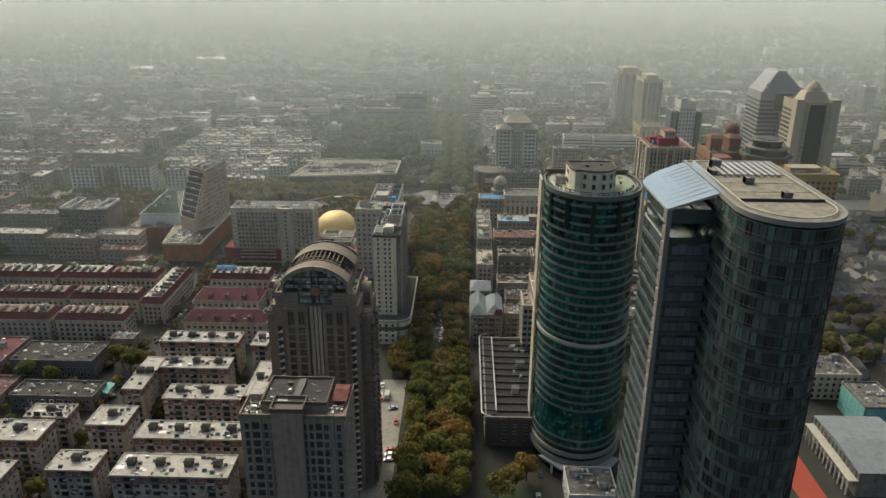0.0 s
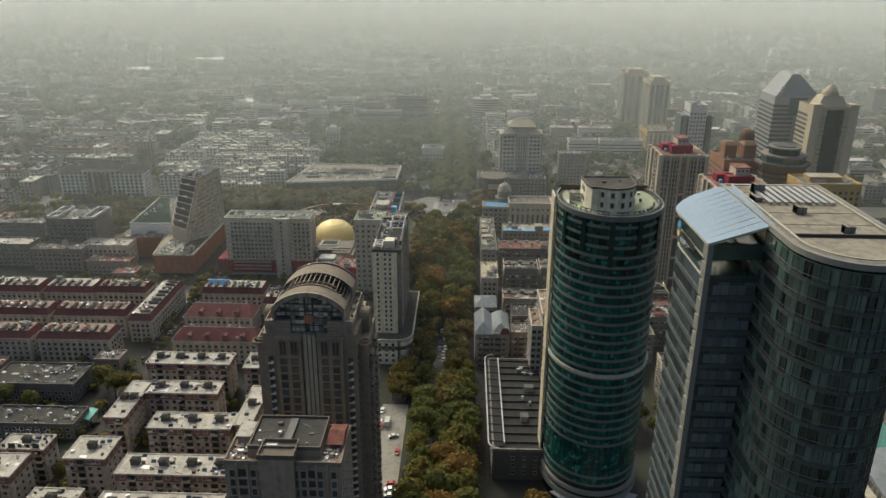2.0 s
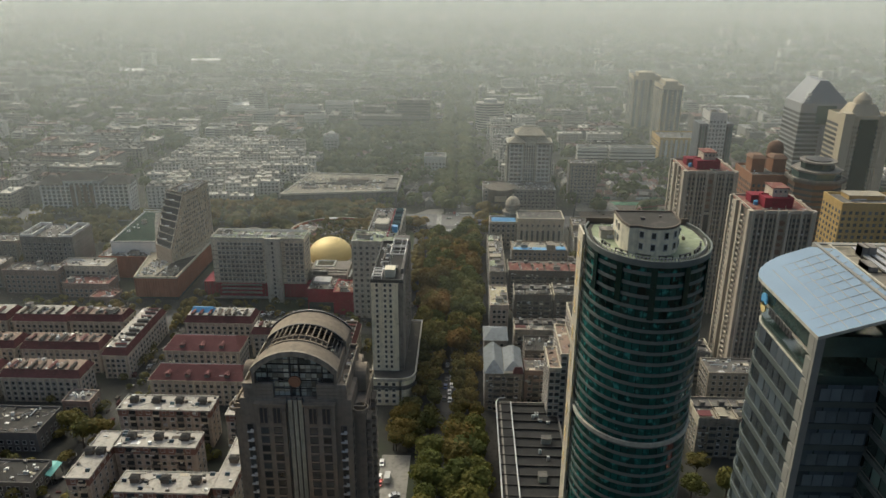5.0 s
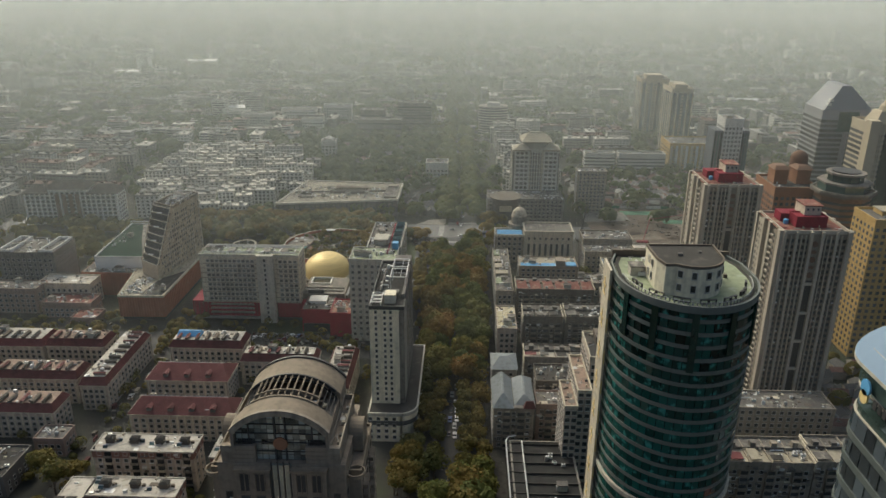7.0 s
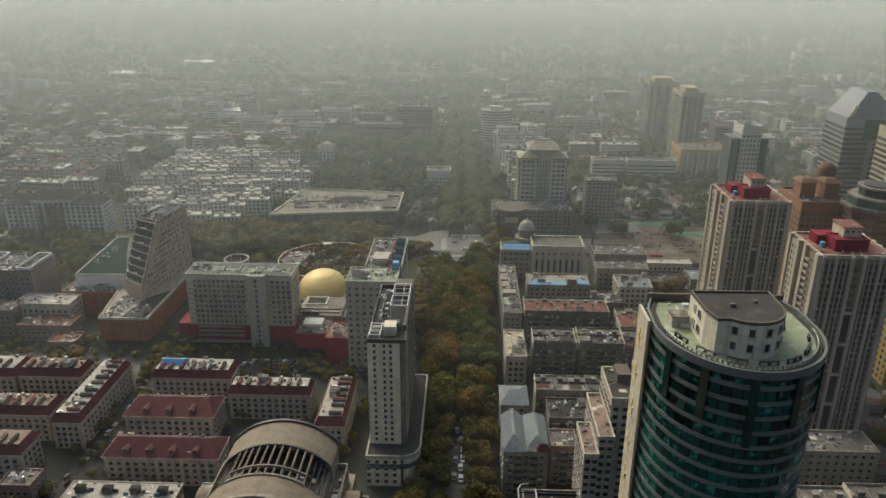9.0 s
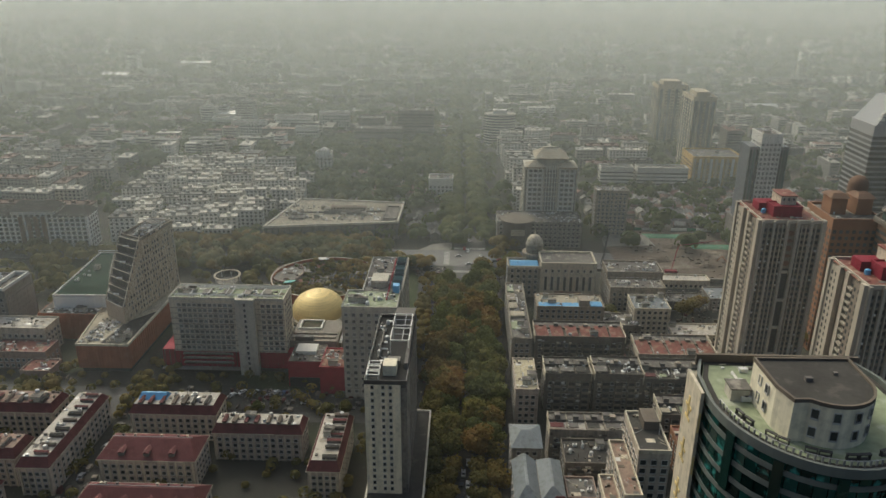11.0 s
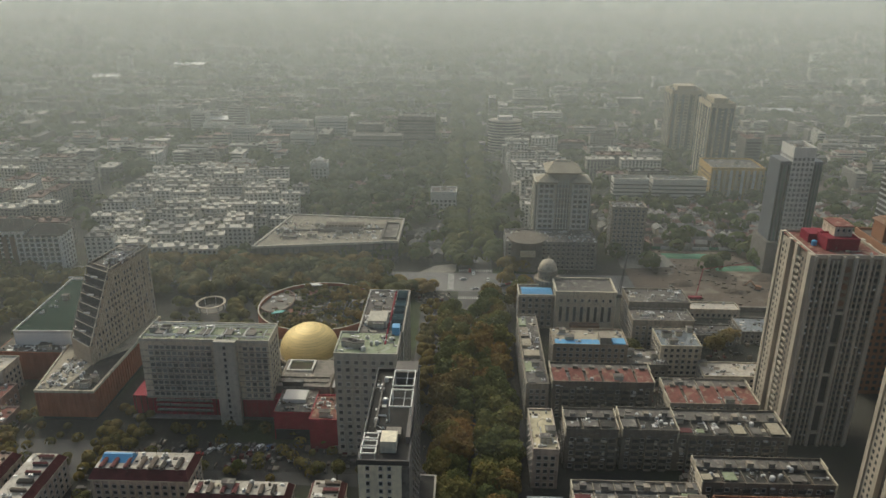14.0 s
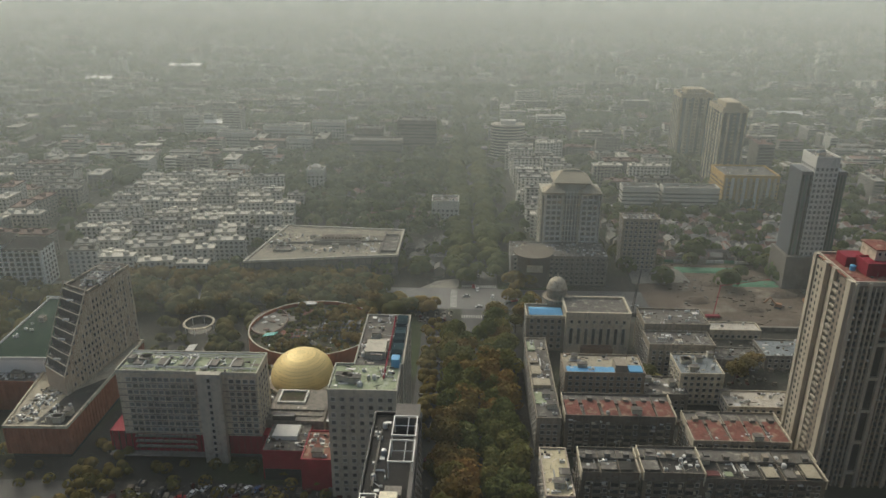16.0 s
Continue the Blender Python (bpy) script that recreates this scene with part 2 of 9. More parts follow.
LEAVES = leaf_material("plane_tree_leaves", ((0.0, (0.075, 0.098, 0.028)), (0.35, (0.12, 0.135, 0.036)), (0.6, (0.18, 0.165, 0.042)), (1.0, (0.27, 0.19, 0.046))))
LEAVES_GOLD = leaf_material("orange_brown_leaves", ((0.0, (0.12, 0.115, 0.034)), (0.4, (0.20, 0.145, 0.04)), (0.7, (0.27, 0.155, 0.042)), (1.0, (0.33, 0.18, 0.046))))
LEAVES_DARK = leaf_material("park_leaves", ((0.0, (0.065, 0.08, 0.026)), (0.3, (0.12, 0.115, 0.034)), (0.5, (0.18, 0.145, 0.04)), (1.0, (0.26, 0.145, 0.038))))
LEAVES_FAR = leaf_material("far_leaves", ((0.0, (0.036, 0.062, 0.018)), (0.5, (0.062, 0.09, 0.024)), (0.8, (0.10, 0.105, 0.028)), (1.0, (0.14, 0.10, 0.028))))
GREEN_NET = mat("green_dust_net", (0.10, 0.22, 0.14), 0.9, var=0.3, scale=0.3)
RUBBER = mat("tyre_rubber", (0.03, 0.03, 0.03), 0.9, var=0.1)
CAR_PAINTS = [mat("car_paint_" + n, c, 0.3, 0.1, var=0.05, spec=0.6) for n, c in (
    ("white", (0.72, 0.72, 0.70)), ("black", (0.03, 0.03, 0.032)), ("silver", (0.42, 0.43, 0.44)), ("red", (0.35, 0.03, 0.025)), ("blue", (0.05, 0.09, 0.2)))]
CITY_WALLS = [mat("far_wall_" + n, c, var=0.15, scale=0.05, fine=1.0, island=0.22, obj=0.15) for n, c in (
    ("white", (0.56, 0.54, 0.485)), ("cream", (0.35, 0.32, 0.27)), ("grey", (0.23, 0.225, 0.21)), ("dull", (0.16, 0.15, 0.135)))]
CITY_ROOFS = [mat("far_roof_" + n, c, var=0.3, scale=0.06, fine=0.7, island=0.3, obj=0.25) for n, c in (
    ("pale", (0.44, 0.42, 0.365)), ("grey", (0.21, 0.205, 0.188)), ("dark", (0.105, 0.104, 0.098)), ("rust", (0.15, 0.095, 0.08)))]


# ---- mesh building ----
class Build:
    """Collects faces with material slots and turns them into one mesh."""

    def __init__(self):
        self.v, self.f, self.m = [], [], []

    def quad(self, pts, m=0):
        k = len(self.v)
        self.v += [tuple(p) for p in pts]
        self.f.append(tuple(range(k, k + len(pts))))
        self.m.append(m)
        return self

    def box(self, x0, x1, y0, y1, z0, z1, m=0, top=None):
        k = len(self.v)
        self.v += [(x, y, z) for z in (z0, z1) for x, y in ((x0, y0), (x1, y0), (x1, y1), (x0, y1))]
        self.f += [(k, k + 3, k + 2, k + 1), (k + 4, k + 5, k + 6, k + 7)] + [(k + i, k + (i + 1) % 4, k + 4 + (i + 1) % 4, k + 4 + i) for i in range(4)]
        self.m += [m, m if top is None else top] + [m] * 4
        return self

    def prism(self, poly, z0, z1, m=0, top=None, poly_top=None):
        k, n = len(self.v), len(poly)
        self.v += [(x, y, z0) for x, y in poly] + [(x, y, z1) for x, y in (poly_top or poly)]
        self.f += [tuple(range(k + n - 1, k - 1, -1)), tuple(range(k + n, k + 2 * n))]
        self.f += [(k + i, k + (i + 1) % n, k + n + (i + 1) % n, k + n + i) for i in range(n)]
        self.m += [m, m if top is None else top] + [m] * n
        return self

    def ring(self, outer, inner, z0, z1, m=0):
        k, n = len(self.v), len(outer)
        for loop, z in ((outer, z0), (outer, z1), (inner, z1), (inner, z0)):
            self.v += [(x, y, z) for x, y in loop]
        for a in range(4):
            b = (a + 1) % 4
            for i in range(n):
                j = (i + 1) % n
                self.f.append((k + a * n + i, k + a * n + j, k + b * n + j, k + b * n + i))
                self.m.append(m)
        return self

    def bar(self, a, b, r, m=0, n=4):
        a, b = Vector(a), Vector(b)
        d = (b - a).normalized()
        u = d.orthogonal().normalized()
        w = d.cross(u)
        k = len(self.v)
        for p in (a, b):
            for i in range(n):
                g = 2 * math.pi * (i + 0.5) / n
                self.v.append(tuple(p + (u * math.cos(g) + w * math.sin(g)) * r))
        self.f += [tuple(range(k + n - 1, k - 1, -1)), tuple(range(k + n, k + 2 * n))]
        self.f += [(k + i, k + (i + 1) % n, k + n + (i + 1) % n, k + n + i) for i in range(n)]
        self.m += [m] * (n + 2)
        return self

    def revolve(self, profile, cx=0, cy=0, n=24, m=0, sx=1.0, sy=1.0):
        """A body of revolution from (radius, z) pairs, bottom to top."""
        k = len(self.v)
        for r, z in profile:
            self.v += [(cx + sx * r * math.cos(2 * math.pi * i / n), cy + sy * r * math.sin(2 * math.pi * i / n), z) for i in range(n)]
        for a in range(len(profile) - 1):
            for i in range(n):
                j = (i + 1) % n
                self.f.append((k + a * n + i, k + a * n + j, k + (a + 1) * n + j, k + (a + 1) * n + i))
                self.m.append(m)
        top = k + (len(profile) - 1) * n
        self.f += [tuple(range(k + n - 1, k - 1, -1)), tuple(range(top, top + n))]
        self.m += [m, m]
        return self

    def mesh(self, name, mats):
        me = bpy.data.meshes.new(name)
        me.from_pydata(self.v, [], self.f)
        for x in mats if isinstance(mats, (list, tuple)) else [mats]:
            me.materials.append(x)
        me.polygons.foreach_set("material_index", self.m)
        me.update()
        return me


def thing(name, label, category, x=0.0, y=0.0, z=0.0, turn=0.0, group="", kind=""):
    ob = new(name)
    ob.matrix_world = pose(x, y, z, 0, 0, turn)
    ob.empty_display_size = 0.5
    return tagged(ob, label, category, group, kind)


def part(name, b, mats, parent, label="", kind="", m=None):
    ob = new(name, b.mesh(name, mats) if isinstance(b, Build) else b)
    ob.parent = parent
    if m is not None:
        ob.matrix_basis = m
    return tagged(ob, label, kind=kind)


def solid(name, b, mats, label, category, kind="", group="", m=None):
    """A top-level thing of one mesh."""
    ob = new(name, b.mesh(name, mats))
    if m is not None:
        ob.matrix_world = m
    return tagged(ob, label, category, group, kind)


def offset(poly, d):
    """The outline moved outwards by d (counter-clockwise outline)."""
    out, n = [], len(poly)
    for i in range(n):
        (ax, ay), (bx, by), (cx, cy) = poly[i - 1], poly[i], poly[(i + 1) % n]
        u, w = Vector((bx - ax, by - ay)).normalized(), Vector((cx - bx, cy - by)).normalized()
        nrm = Vector((u.y + w.y, -u.x - w.x))
        nrm = nrm / max(nrm.length_squared, 1e-6) * 2 if nrm.length > 0.3 else Vector((u.y, -u.x))
        out.append((bx + nrm.x * d, by + nrm.y * d))
    return out


def rect(x0, x1, y0, y1):
    return [(x0, y0), (x1, y0), (x1, y1), (x0, y1)]


WINDOW_MESHES = {}


def window_mesh(w, h, sill=True, frame=FRAME, glass=GLASS, mullions=1, depth=0.22):
    """A window that faces -y: frame, recessed pane with mullions, and sill."""
    key = (round(w, 2), round(h, 2), sill, frame.name, glass.name, mullions)
    if key not in WINDOW_MESHES:
        b, t = Build(), 0.1
        lo = t + (0.14 if sill else 0)
        loops = [(w / 2 + t, -lo, h + t, 0.0), (w / 2 + t, -lo, h + t, -depth), (w / 2, 0, h, -depth), (w / 2, 0, h, -0.03)]
        for a, z0, z1, y in loops:
            b.v += [(-a, y, z0), (a, y, z0), (a, y, z1), (-a, y, z1)]
        for k in range(3):
            for i in range(4):
                b.f.append((4 * k + i, 4 * k + (i + 1) % 4, 4 * k + 4 + (i + 1) % 4, 4 * k + 4 + i))
                b.m.append(1)
        b.f.append((12, 13, 14, 15))
        b.m.append(0)
        WINDOW_MESHES[key] = b.mesh("window", [glass, frame])
    return WINDOW_MESHES[key]


FACES = {"s": (0, -1, 0), "e": (1, 0, 90), "n": (0, 1, 180), "w": (-1, 0, -90)}


def windows(parent, face, hx, hy, z0, fh, floors, cols, w, h, sill_h=0.9, margin=1.0, singles=True, skip=(), dx=0.0, dy=0.0, into=None, **style):
    """Rows of windows on one face of a box of half sizes hx, hy; single objects, or one joined part where they are far off."""
    me = window_mesh(w, h, **style)
    nx, ny, turn = FACES[face]
    half = hx if face in "sn" else hy
    joined = Build() if into is None else into
    for c in range(cols):
        if c in skip:
            continue
        a = -half + margin + (2 * half - 2 * margin) * (c + 0.5) / cols
        for f in range(floors):
            z = z0 + f * fh + sill_h
            m = pose(dx, dy, 0, 0, 0, turn) @ pose(a, -(hy if face in "sn" else hx), z)
            if singles:
                part("window", me, None, parent, m=m)
            else:
                k = len(joined.v)
                joined.v += [tuple(m @ v.co) for v in me.vertices]
                joined.f += [tuple(k + i for i in p.vertices) for p in me.polygons]
                joined.m += [p.material_index for p in me.polygons]
    if into is None and not singles and joined.v:
        part("glazing", joined, list(me.materials), parent, kind="stuff")


def parapet(parent, poly, z, h=0.9, t=0.3, m=None, proud=0.12, name="parapet"):
    part(name, Build().ring(offset(poly, proud), offset(poly, -t), z - 0.4, z + h), m, parent)


def debris(parent, x0, x1, y0, y1, z, count, rng):
    """Odds and ends on a roof, too small to pick apart: crates, pots, pipes, sheets and cowls."""
    b = Build()
    for _ in range(count):
        x, y, m = rng.uniform(x0, x1), rng.uniform(y0, y1), rng.choice([0, 0, 1, 1, 2, 3])
        kind = rng.random()
        if kind < 0.5:
            w, d, h = rng.uniform(0.2, 0.8), rng.uniform(0.2, 0.6), rng.uniform(0.2, 1.0)
            b.box(max(x - w, x0), min(x + w, x1), max(y - d, y0), min(y + d, y1), z, z + h, m)
        elif kind < 0.75:
            b.bar((x, y, z + 0.2), (min(max(x + rng.uniform(-4, 4), x0), x1), min(max(y + rng.uniform(-3, 3), y0), y1), z + 0.2), 0.1, m)
        elif kind < 0.9:
            w, d = rng.uniform(0.6, 1.8), rng.uniform(0.5, 1.2)
            b.box(max(x - w, x0), min(x + w, x1), max(y - d, y0), min(y + d, y1), z, z + 0.1, m)
        else:
            b.bar((x, y, z), (x, y, z + rng.uniform(0.8, 2.4)), 0.09, m)
    part("roof_clutter", b, [RAIL, GREY_DARK, BROWN_GREY, CREAM_PALE], parent, kind="stuff")


def fittings(parent, hx, hy, h, count, rng):
    """Window cages, drying racks, awnings and small air units on the front wall."""
    b = Build()
    for _ in range(count):
        x, z, w = rng.uniform(-hx + 0.8, hx - 0.8), rng.uniform(2, h - 1.2), rng.uniform(0.4, 1.0)
        d = rng.uniform(0.35, 0.8)
        b.box(x - w, x + w, -hy - d, -hy, z, z + rng.uniform(0.25, 0.9), rng.choice([0, 1, 1, 2, 3]))
    part("wall_fitting", b, [RAIL, GREY_DARK, BROWN_GREY, CREAM_PALE], parent, kind="stuff")


def clutter(parent, x0, x1, y0, y1, z, count, rng, mats=None):
    """Small plant on a flat roof: ducts, air units, tanks and stair heads."""
    for _ in range(count):
        x, y = rng.uniform(x0 + 1, x1 - 1), rng.uniform(y0 + 1, y1 - 1)
        pick = rng.random()
        if pick < 0.45:
            s = rng.uniform(0.5, 1.0)
            b = Build().box(x - s, x + s, y - 0.45, y + 0.45, z + 0.15, z + 1.1).box(x - s * 0.8, x - s * 0.6, y - 0.4, y + 0.4, z, z + 0.15).box(x + s * 0.6, x + s * 0.8, y - 0.4, y + 0.4, z, z + 0.15)
            b.revolve([(0.36, z + 1.1), (0.36, z + 1.18)], x, y, 10, 1)
            part("air_unit", b, [RAIL, METAL_DARK], parent)
        elif pick < 0.7:
            r = rng.uniform(0.6, 1.0)
            part("water_tank", Build().revolve([(r, z), (r, z + 1.4), (r * 0.7, z + 1.75), (0.2, z + 1.85)], x, y, 12), rng.choice([RAIL, METAL]), parent)
        elif pick < 0.88:
            length, along = rng.uniform(3, 8), rng.random() < 0.5
            e = (x, min(y + length, y1 - 0.6), z + 0.5) if along else (min(x + length, x1 - 0.6), y, z + 0.5)
            part("duct", Build().bar((x, y, z + 0.5), e, 0.32).box(x - 0.15, x + 0.15, y - 0.15, y + 0.15, z, z + 0.5).box(e[0] - 0.15, e[0] + 0.15, e[1] - 0.15, e[1] + 0.15, z, z + 0.5), rng.choice([RAIL, METAL, WHITE]), parent)
        else:
            w, d = rng.uniform(1.3, 2.2), rng.uniform(1.2, 1.8)
            b = Build().box(x - w, x + w, y - d, y + d, z, z + 2.4).box(x - w - 0.2, x + w + 0.2, y - d - 0.2, y + d + 0.2, z + 2.4, z + 2.6, 1)
            part("stair_head", b, [GREY_PALE, ROOF_GREY], parent)


# ---- ground, roads and haze sheets ----
solid("ground", Build().quad([(-16000, -900, 0), (16000, -900, 0), (16000, 30000, 0), (-16000, 30000, 0)]), GROUND, "flat city ground of grey soil and worn paving", "ground", "structure")


def swing(y):
    """How far the avenue has swung west at y."""
    return -0.0188 * max(0.0, y - 640)


def slab(name, label, category, poly, z, m, kind="structure", lift=0.0):
    b = Build().prism(poly, lift, z, 0)
    return solid(name, b, m, label, category, kind)


slab("road", "dark asphalt avenue under plane trees", "road", [(-14, -200), (9, -200), (9, 640), (-24, 2400), (-47, 2400), (-14, 640)], 0.06, ASPHALT)
slab("road_cross", "wide asphalt cross street and junction, coloured pale as if lit", "road", rect(-420, 420, 622, 652), 0.07, ROAD_LIT)
slab("road_west", "grey asphalt lane between apartment blocks", "road", rect(-162, -152, 200, 460), 0.05, PAVING_GREY)
slab("road_lane", "asphalt lane along the apartment rows", "road", rect(-330, -44, 432, 458), 0.055, ASPHALT)
slab("pavement_west", "concrete frontage lane, coloured paler for the sun on it", "pavement", rect(-31.5, -19.5, 225, 322), 0.15, CONCRETE)
slab("pavement_east", "grey paved sidewalk beside the avenue", "pavement", rect(9.3, 17, 225, 618), 0.15, PAVING_GREY)
slab("pavement_mid", "grey paved sidewalk below the towers", "pavement", rect(-24, -14.3, 324, 600), 0.15, PAVING_GREY)
slab("service_lane", "dark asphalt lane beside the hotel wing", "road", rect(-36, -24.2, 420, 600), 0.05, ASPHALT)
slab("pavement_corner", "grey paved corner at the junction", "pavement", [(-40, 606), (-34, 600), (-20, 600), (-20, 618), (-24, 622), (-40, 622)], 0.14, PAVING_GREY)
slab("pavement_corner_far", "pale paved corner across the junction", "pavement", [(-40, 652), (-18, 652), (-16, 656), (-16, 668), (-30, 664)], 0.14, PAVING)
slab("pavement_court", "grey paved forecourt of the hotel", "pavement", rect(-152, -44, 440, 458.5), 0.12, PAVING_GREY)
slab("ground_site", "bare brown earth of a building site", "ground", [(100, 606), (330, 600), (340, 700), (96, 700)], 0.2, EARTH)
slab("ground_site_far", "cleared brown earth with rubble", "ground", [(255, 700), (560, 720), (620, 960), (290, 930)], 0.2, EARTH)
slab("ground_slab", "pale concrete slab at the building site", "ground", [(96, 664), (134, 668), (132, 690), (98, 698)], 0.5, PAVING)

lines = thing("road_markings", "white painted lane lines and crossings", "road marking", kind="structure")
for y0 in range(563, 760, 9):
    if not 616 < y0 < 656:
        part("lane_dash", Build().box(-2.6, -2.4, y0, y0 + 4, 0.06, 0.075), PAINT_LINE, lines) if y0 < 760 else None
for y0, x0, x1 in ((612, -14, 9), (656, -14, 9)):
    for k in range(int((x1 - x0) / 1.4)):
        part("crossing_bar", Build().box(x0 + k * 1.4, x0 + k * 1.4 + 0.7, y0 - 2, y0 + 2, 0.07, 0.085), PAINT_LINE, lines)
for y0 in range(625, 650, 2):
    part("crossing_bar", Build().box(-21, -17, y0, y0 + 1, 0.07, 0.085), PAINT_LINE, lines)

# Flat upright sheets stand in for haze between the near city and the plain; each takes a share of what lies behind it.
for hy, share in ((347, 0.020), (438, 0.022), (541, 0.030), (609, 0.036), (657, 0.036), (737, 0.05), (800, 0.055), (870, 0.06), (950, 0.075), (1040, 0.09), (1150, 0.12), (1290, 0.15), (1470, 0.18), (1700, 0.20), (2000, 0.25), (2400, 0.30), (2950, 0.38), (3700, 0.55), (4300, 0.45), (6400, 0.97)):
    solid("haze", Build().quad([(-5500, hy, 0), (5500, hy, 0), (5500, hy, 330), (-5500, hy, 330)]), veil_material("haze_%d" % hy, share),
          "upright translucent sheet standing in for haze over the city", "haze", "structure")


# Slanting sheets added to pale the west side further, in place of thicker haze.
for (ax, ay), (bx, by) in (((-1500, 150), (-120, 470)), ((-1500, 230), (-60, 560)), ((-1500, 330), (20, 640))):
    solid("haze", Build().quad([(ax, ay, 0), (bx, by, 0), (bx, by, 300), (ax, ay, 300)]), veil_material("haze_west_%d" % by, 0.025), "slanting translucent sheet added to pale the western blocks like haze", "haze", "structure")


# ---- kinds of buildings ----
def inner(x):
    return "e" if x < 0 else "w"


def white_block(x0, x1, y0, y1, h=18.0, heads=4, seed=0, low_roof=None):
    """Six-storey cream apartment block with a brown top band, balconies and a pale flat roof with stair heads."""
    rng = random.Random(seed)
    cx, cy, hx, hy = (x0 + x1) / 2, (y0 + y1) / 2, (x1 - x0) / 2, (y1 - y0) / 2
    t = thing("apartment_block", "six-storey cream apartment block with pale flat roof and brown top band", "building", cx, cy, group="pale-roofed apartment blocks")
    wl = part("wall", Build().box(-hx, hx, -hy, hy, 0, h - 3.2), BLOCK_CREAM, t)
    part("wall_band", Build().box(-hx - 0.1, hx + 0.1, -hy - 0.1, hy + 0.1, h - 3.2, h - 0.35), PINK_BAND, t, "brown-red painted top storey")
    part("roof", Build().box(-hx - 0.35, hx + 0.35, -hy - 0.35, hy + 0.35, h - 0.35, h), ROOF_WHITE, t, "weathered pale flat roof")
    part("roof_rim", Build().ring(rect(-hx - 0.4, hx + 0.4, -hy - 0.4, hy + 0.4), rect(-hx, hx, -hy, hy), h, h + 0.35), ROOF_WHITE, t)
    cols = max(2, round(2 * hx / 3.6))
    bal = set(range(1, cols, 3))
    windows(wl, "s", hx, hy, 0, 3.0, 6, cols, 1.5, 1.5, skip=bal)
    rows = Build()
    windows(wl, inner(cx), hx, hy, 0, 3.0, 6, max(2, round(2 * hy / 4.5)), 1.1, 1.4, singles=y0 < 235, into=rows)
    for f in ("n", "e" if inner(cx) == "w" else "w"):
        windows(wl, f, hx, hy, 0, 3.0, 6, max(2, round(2 * (hx if f == "n" else hy) / 4)), 1.4, 1.4, singles=False, into=rows)
    part("glazing", rows, [GLASS, FRAME], wl, kind="stuff")
    for c in bal:
        a = -hx + 1 + (2 * hx - 2) * (c + 0.5) / cols
        for f in range(6):
            z = f * 3.0 + 0.2
            b = Build().box(a - 1.5, a + 1.5, -hy - 1.1, -hy - 0.1, z, z + 0.15).box(a - 1.5, a + 1.5, -hy - 1.1, -hy - 1.0, z + 0.15, z + 1.05)
            b.box(a - 1.5, a - 1.4, -hy - 1.0, -hy - 0.1, z + 0.15, z + 1.05).box(a + 1.4, a + 1.5, -hy - 1.0, -hy - 0.1, z + 0.15, z + 1.05)
            b.quad([(a - 1.35, -hy - 0.12, z + 0.2), (a + 1.35, -hy - 0.12, z + 0.2), (a + 1.35, -hy - 0.12, z + 2.5), (a - 1.35, -hy - 0.12, z + 2.5)], 1)
            part("balcony", b, [rng.choice([CREAM, GREY, CREAM_PALE]), GLASS], t)
    for k in range(heads):
        a = -hx + 2 * hx * (k + 0.5) / heads
        b = Build().box(a - 1.5, a + 1.5, -0.9, 1.6, h, h + 2.0).prism([(a - 1.9, -1.3), (a + 1.9, -1.3), (a + 1.9, 2.0), (a - 1.9, 2.0)], h + 2.0, h + 2.6, 1, poly_top=[(a - 0.9, -0.4), (a + 0.9, -0.4), (a + 0.9, 1.1), (a - 0.9, 1.1)])
        b.box(a + 2.2, a + 3.4, 0.2, 1.0, h, h + 0.9)
        part("stair_head", b, [BROWN_GREY, ROOF_DARK], t, "dark-capped stair head")
    for _ in range(int(hx / 3)):
        a, c = rng.uniform(-hx + 1, hx - 1), rng.uniform(-hy + 0.8, hy - 0.8)
        b = Build().quad([(a - 0.9, c - 0.5, h + 0.3), (a + 0.9, c - 0.5, h + 0.3), (a + 0.9, c + 0.5, h + 1.1), (a - 0.9, c + 0.5, h + 1.1)]).bar((a - 0.95, c + 0.5, h + 1.2), (a + 0.95, c + 0.5, h + 1.2), 0.22, 1)
        b.bar((a - 0.8, c + 0.45, h), (a - 0.8, c + 0.45, h + 1.1), 0.04, 1).bar((a + 0.8, c + 0.45, h), (a + 0.8, c + 0.45, h + 1.1), 0.04, 1)
        part("solar_heater", b, [NAVY_GLASS, RAIL], t)
    debris(t, -hx + 0.4, hx - 0.4, -hy + 0.4, hy - 0.4, h, int(hx * 1.6), rng)
    fittings(t, hx, hy, h, int(hx * 2), rng)
    return t


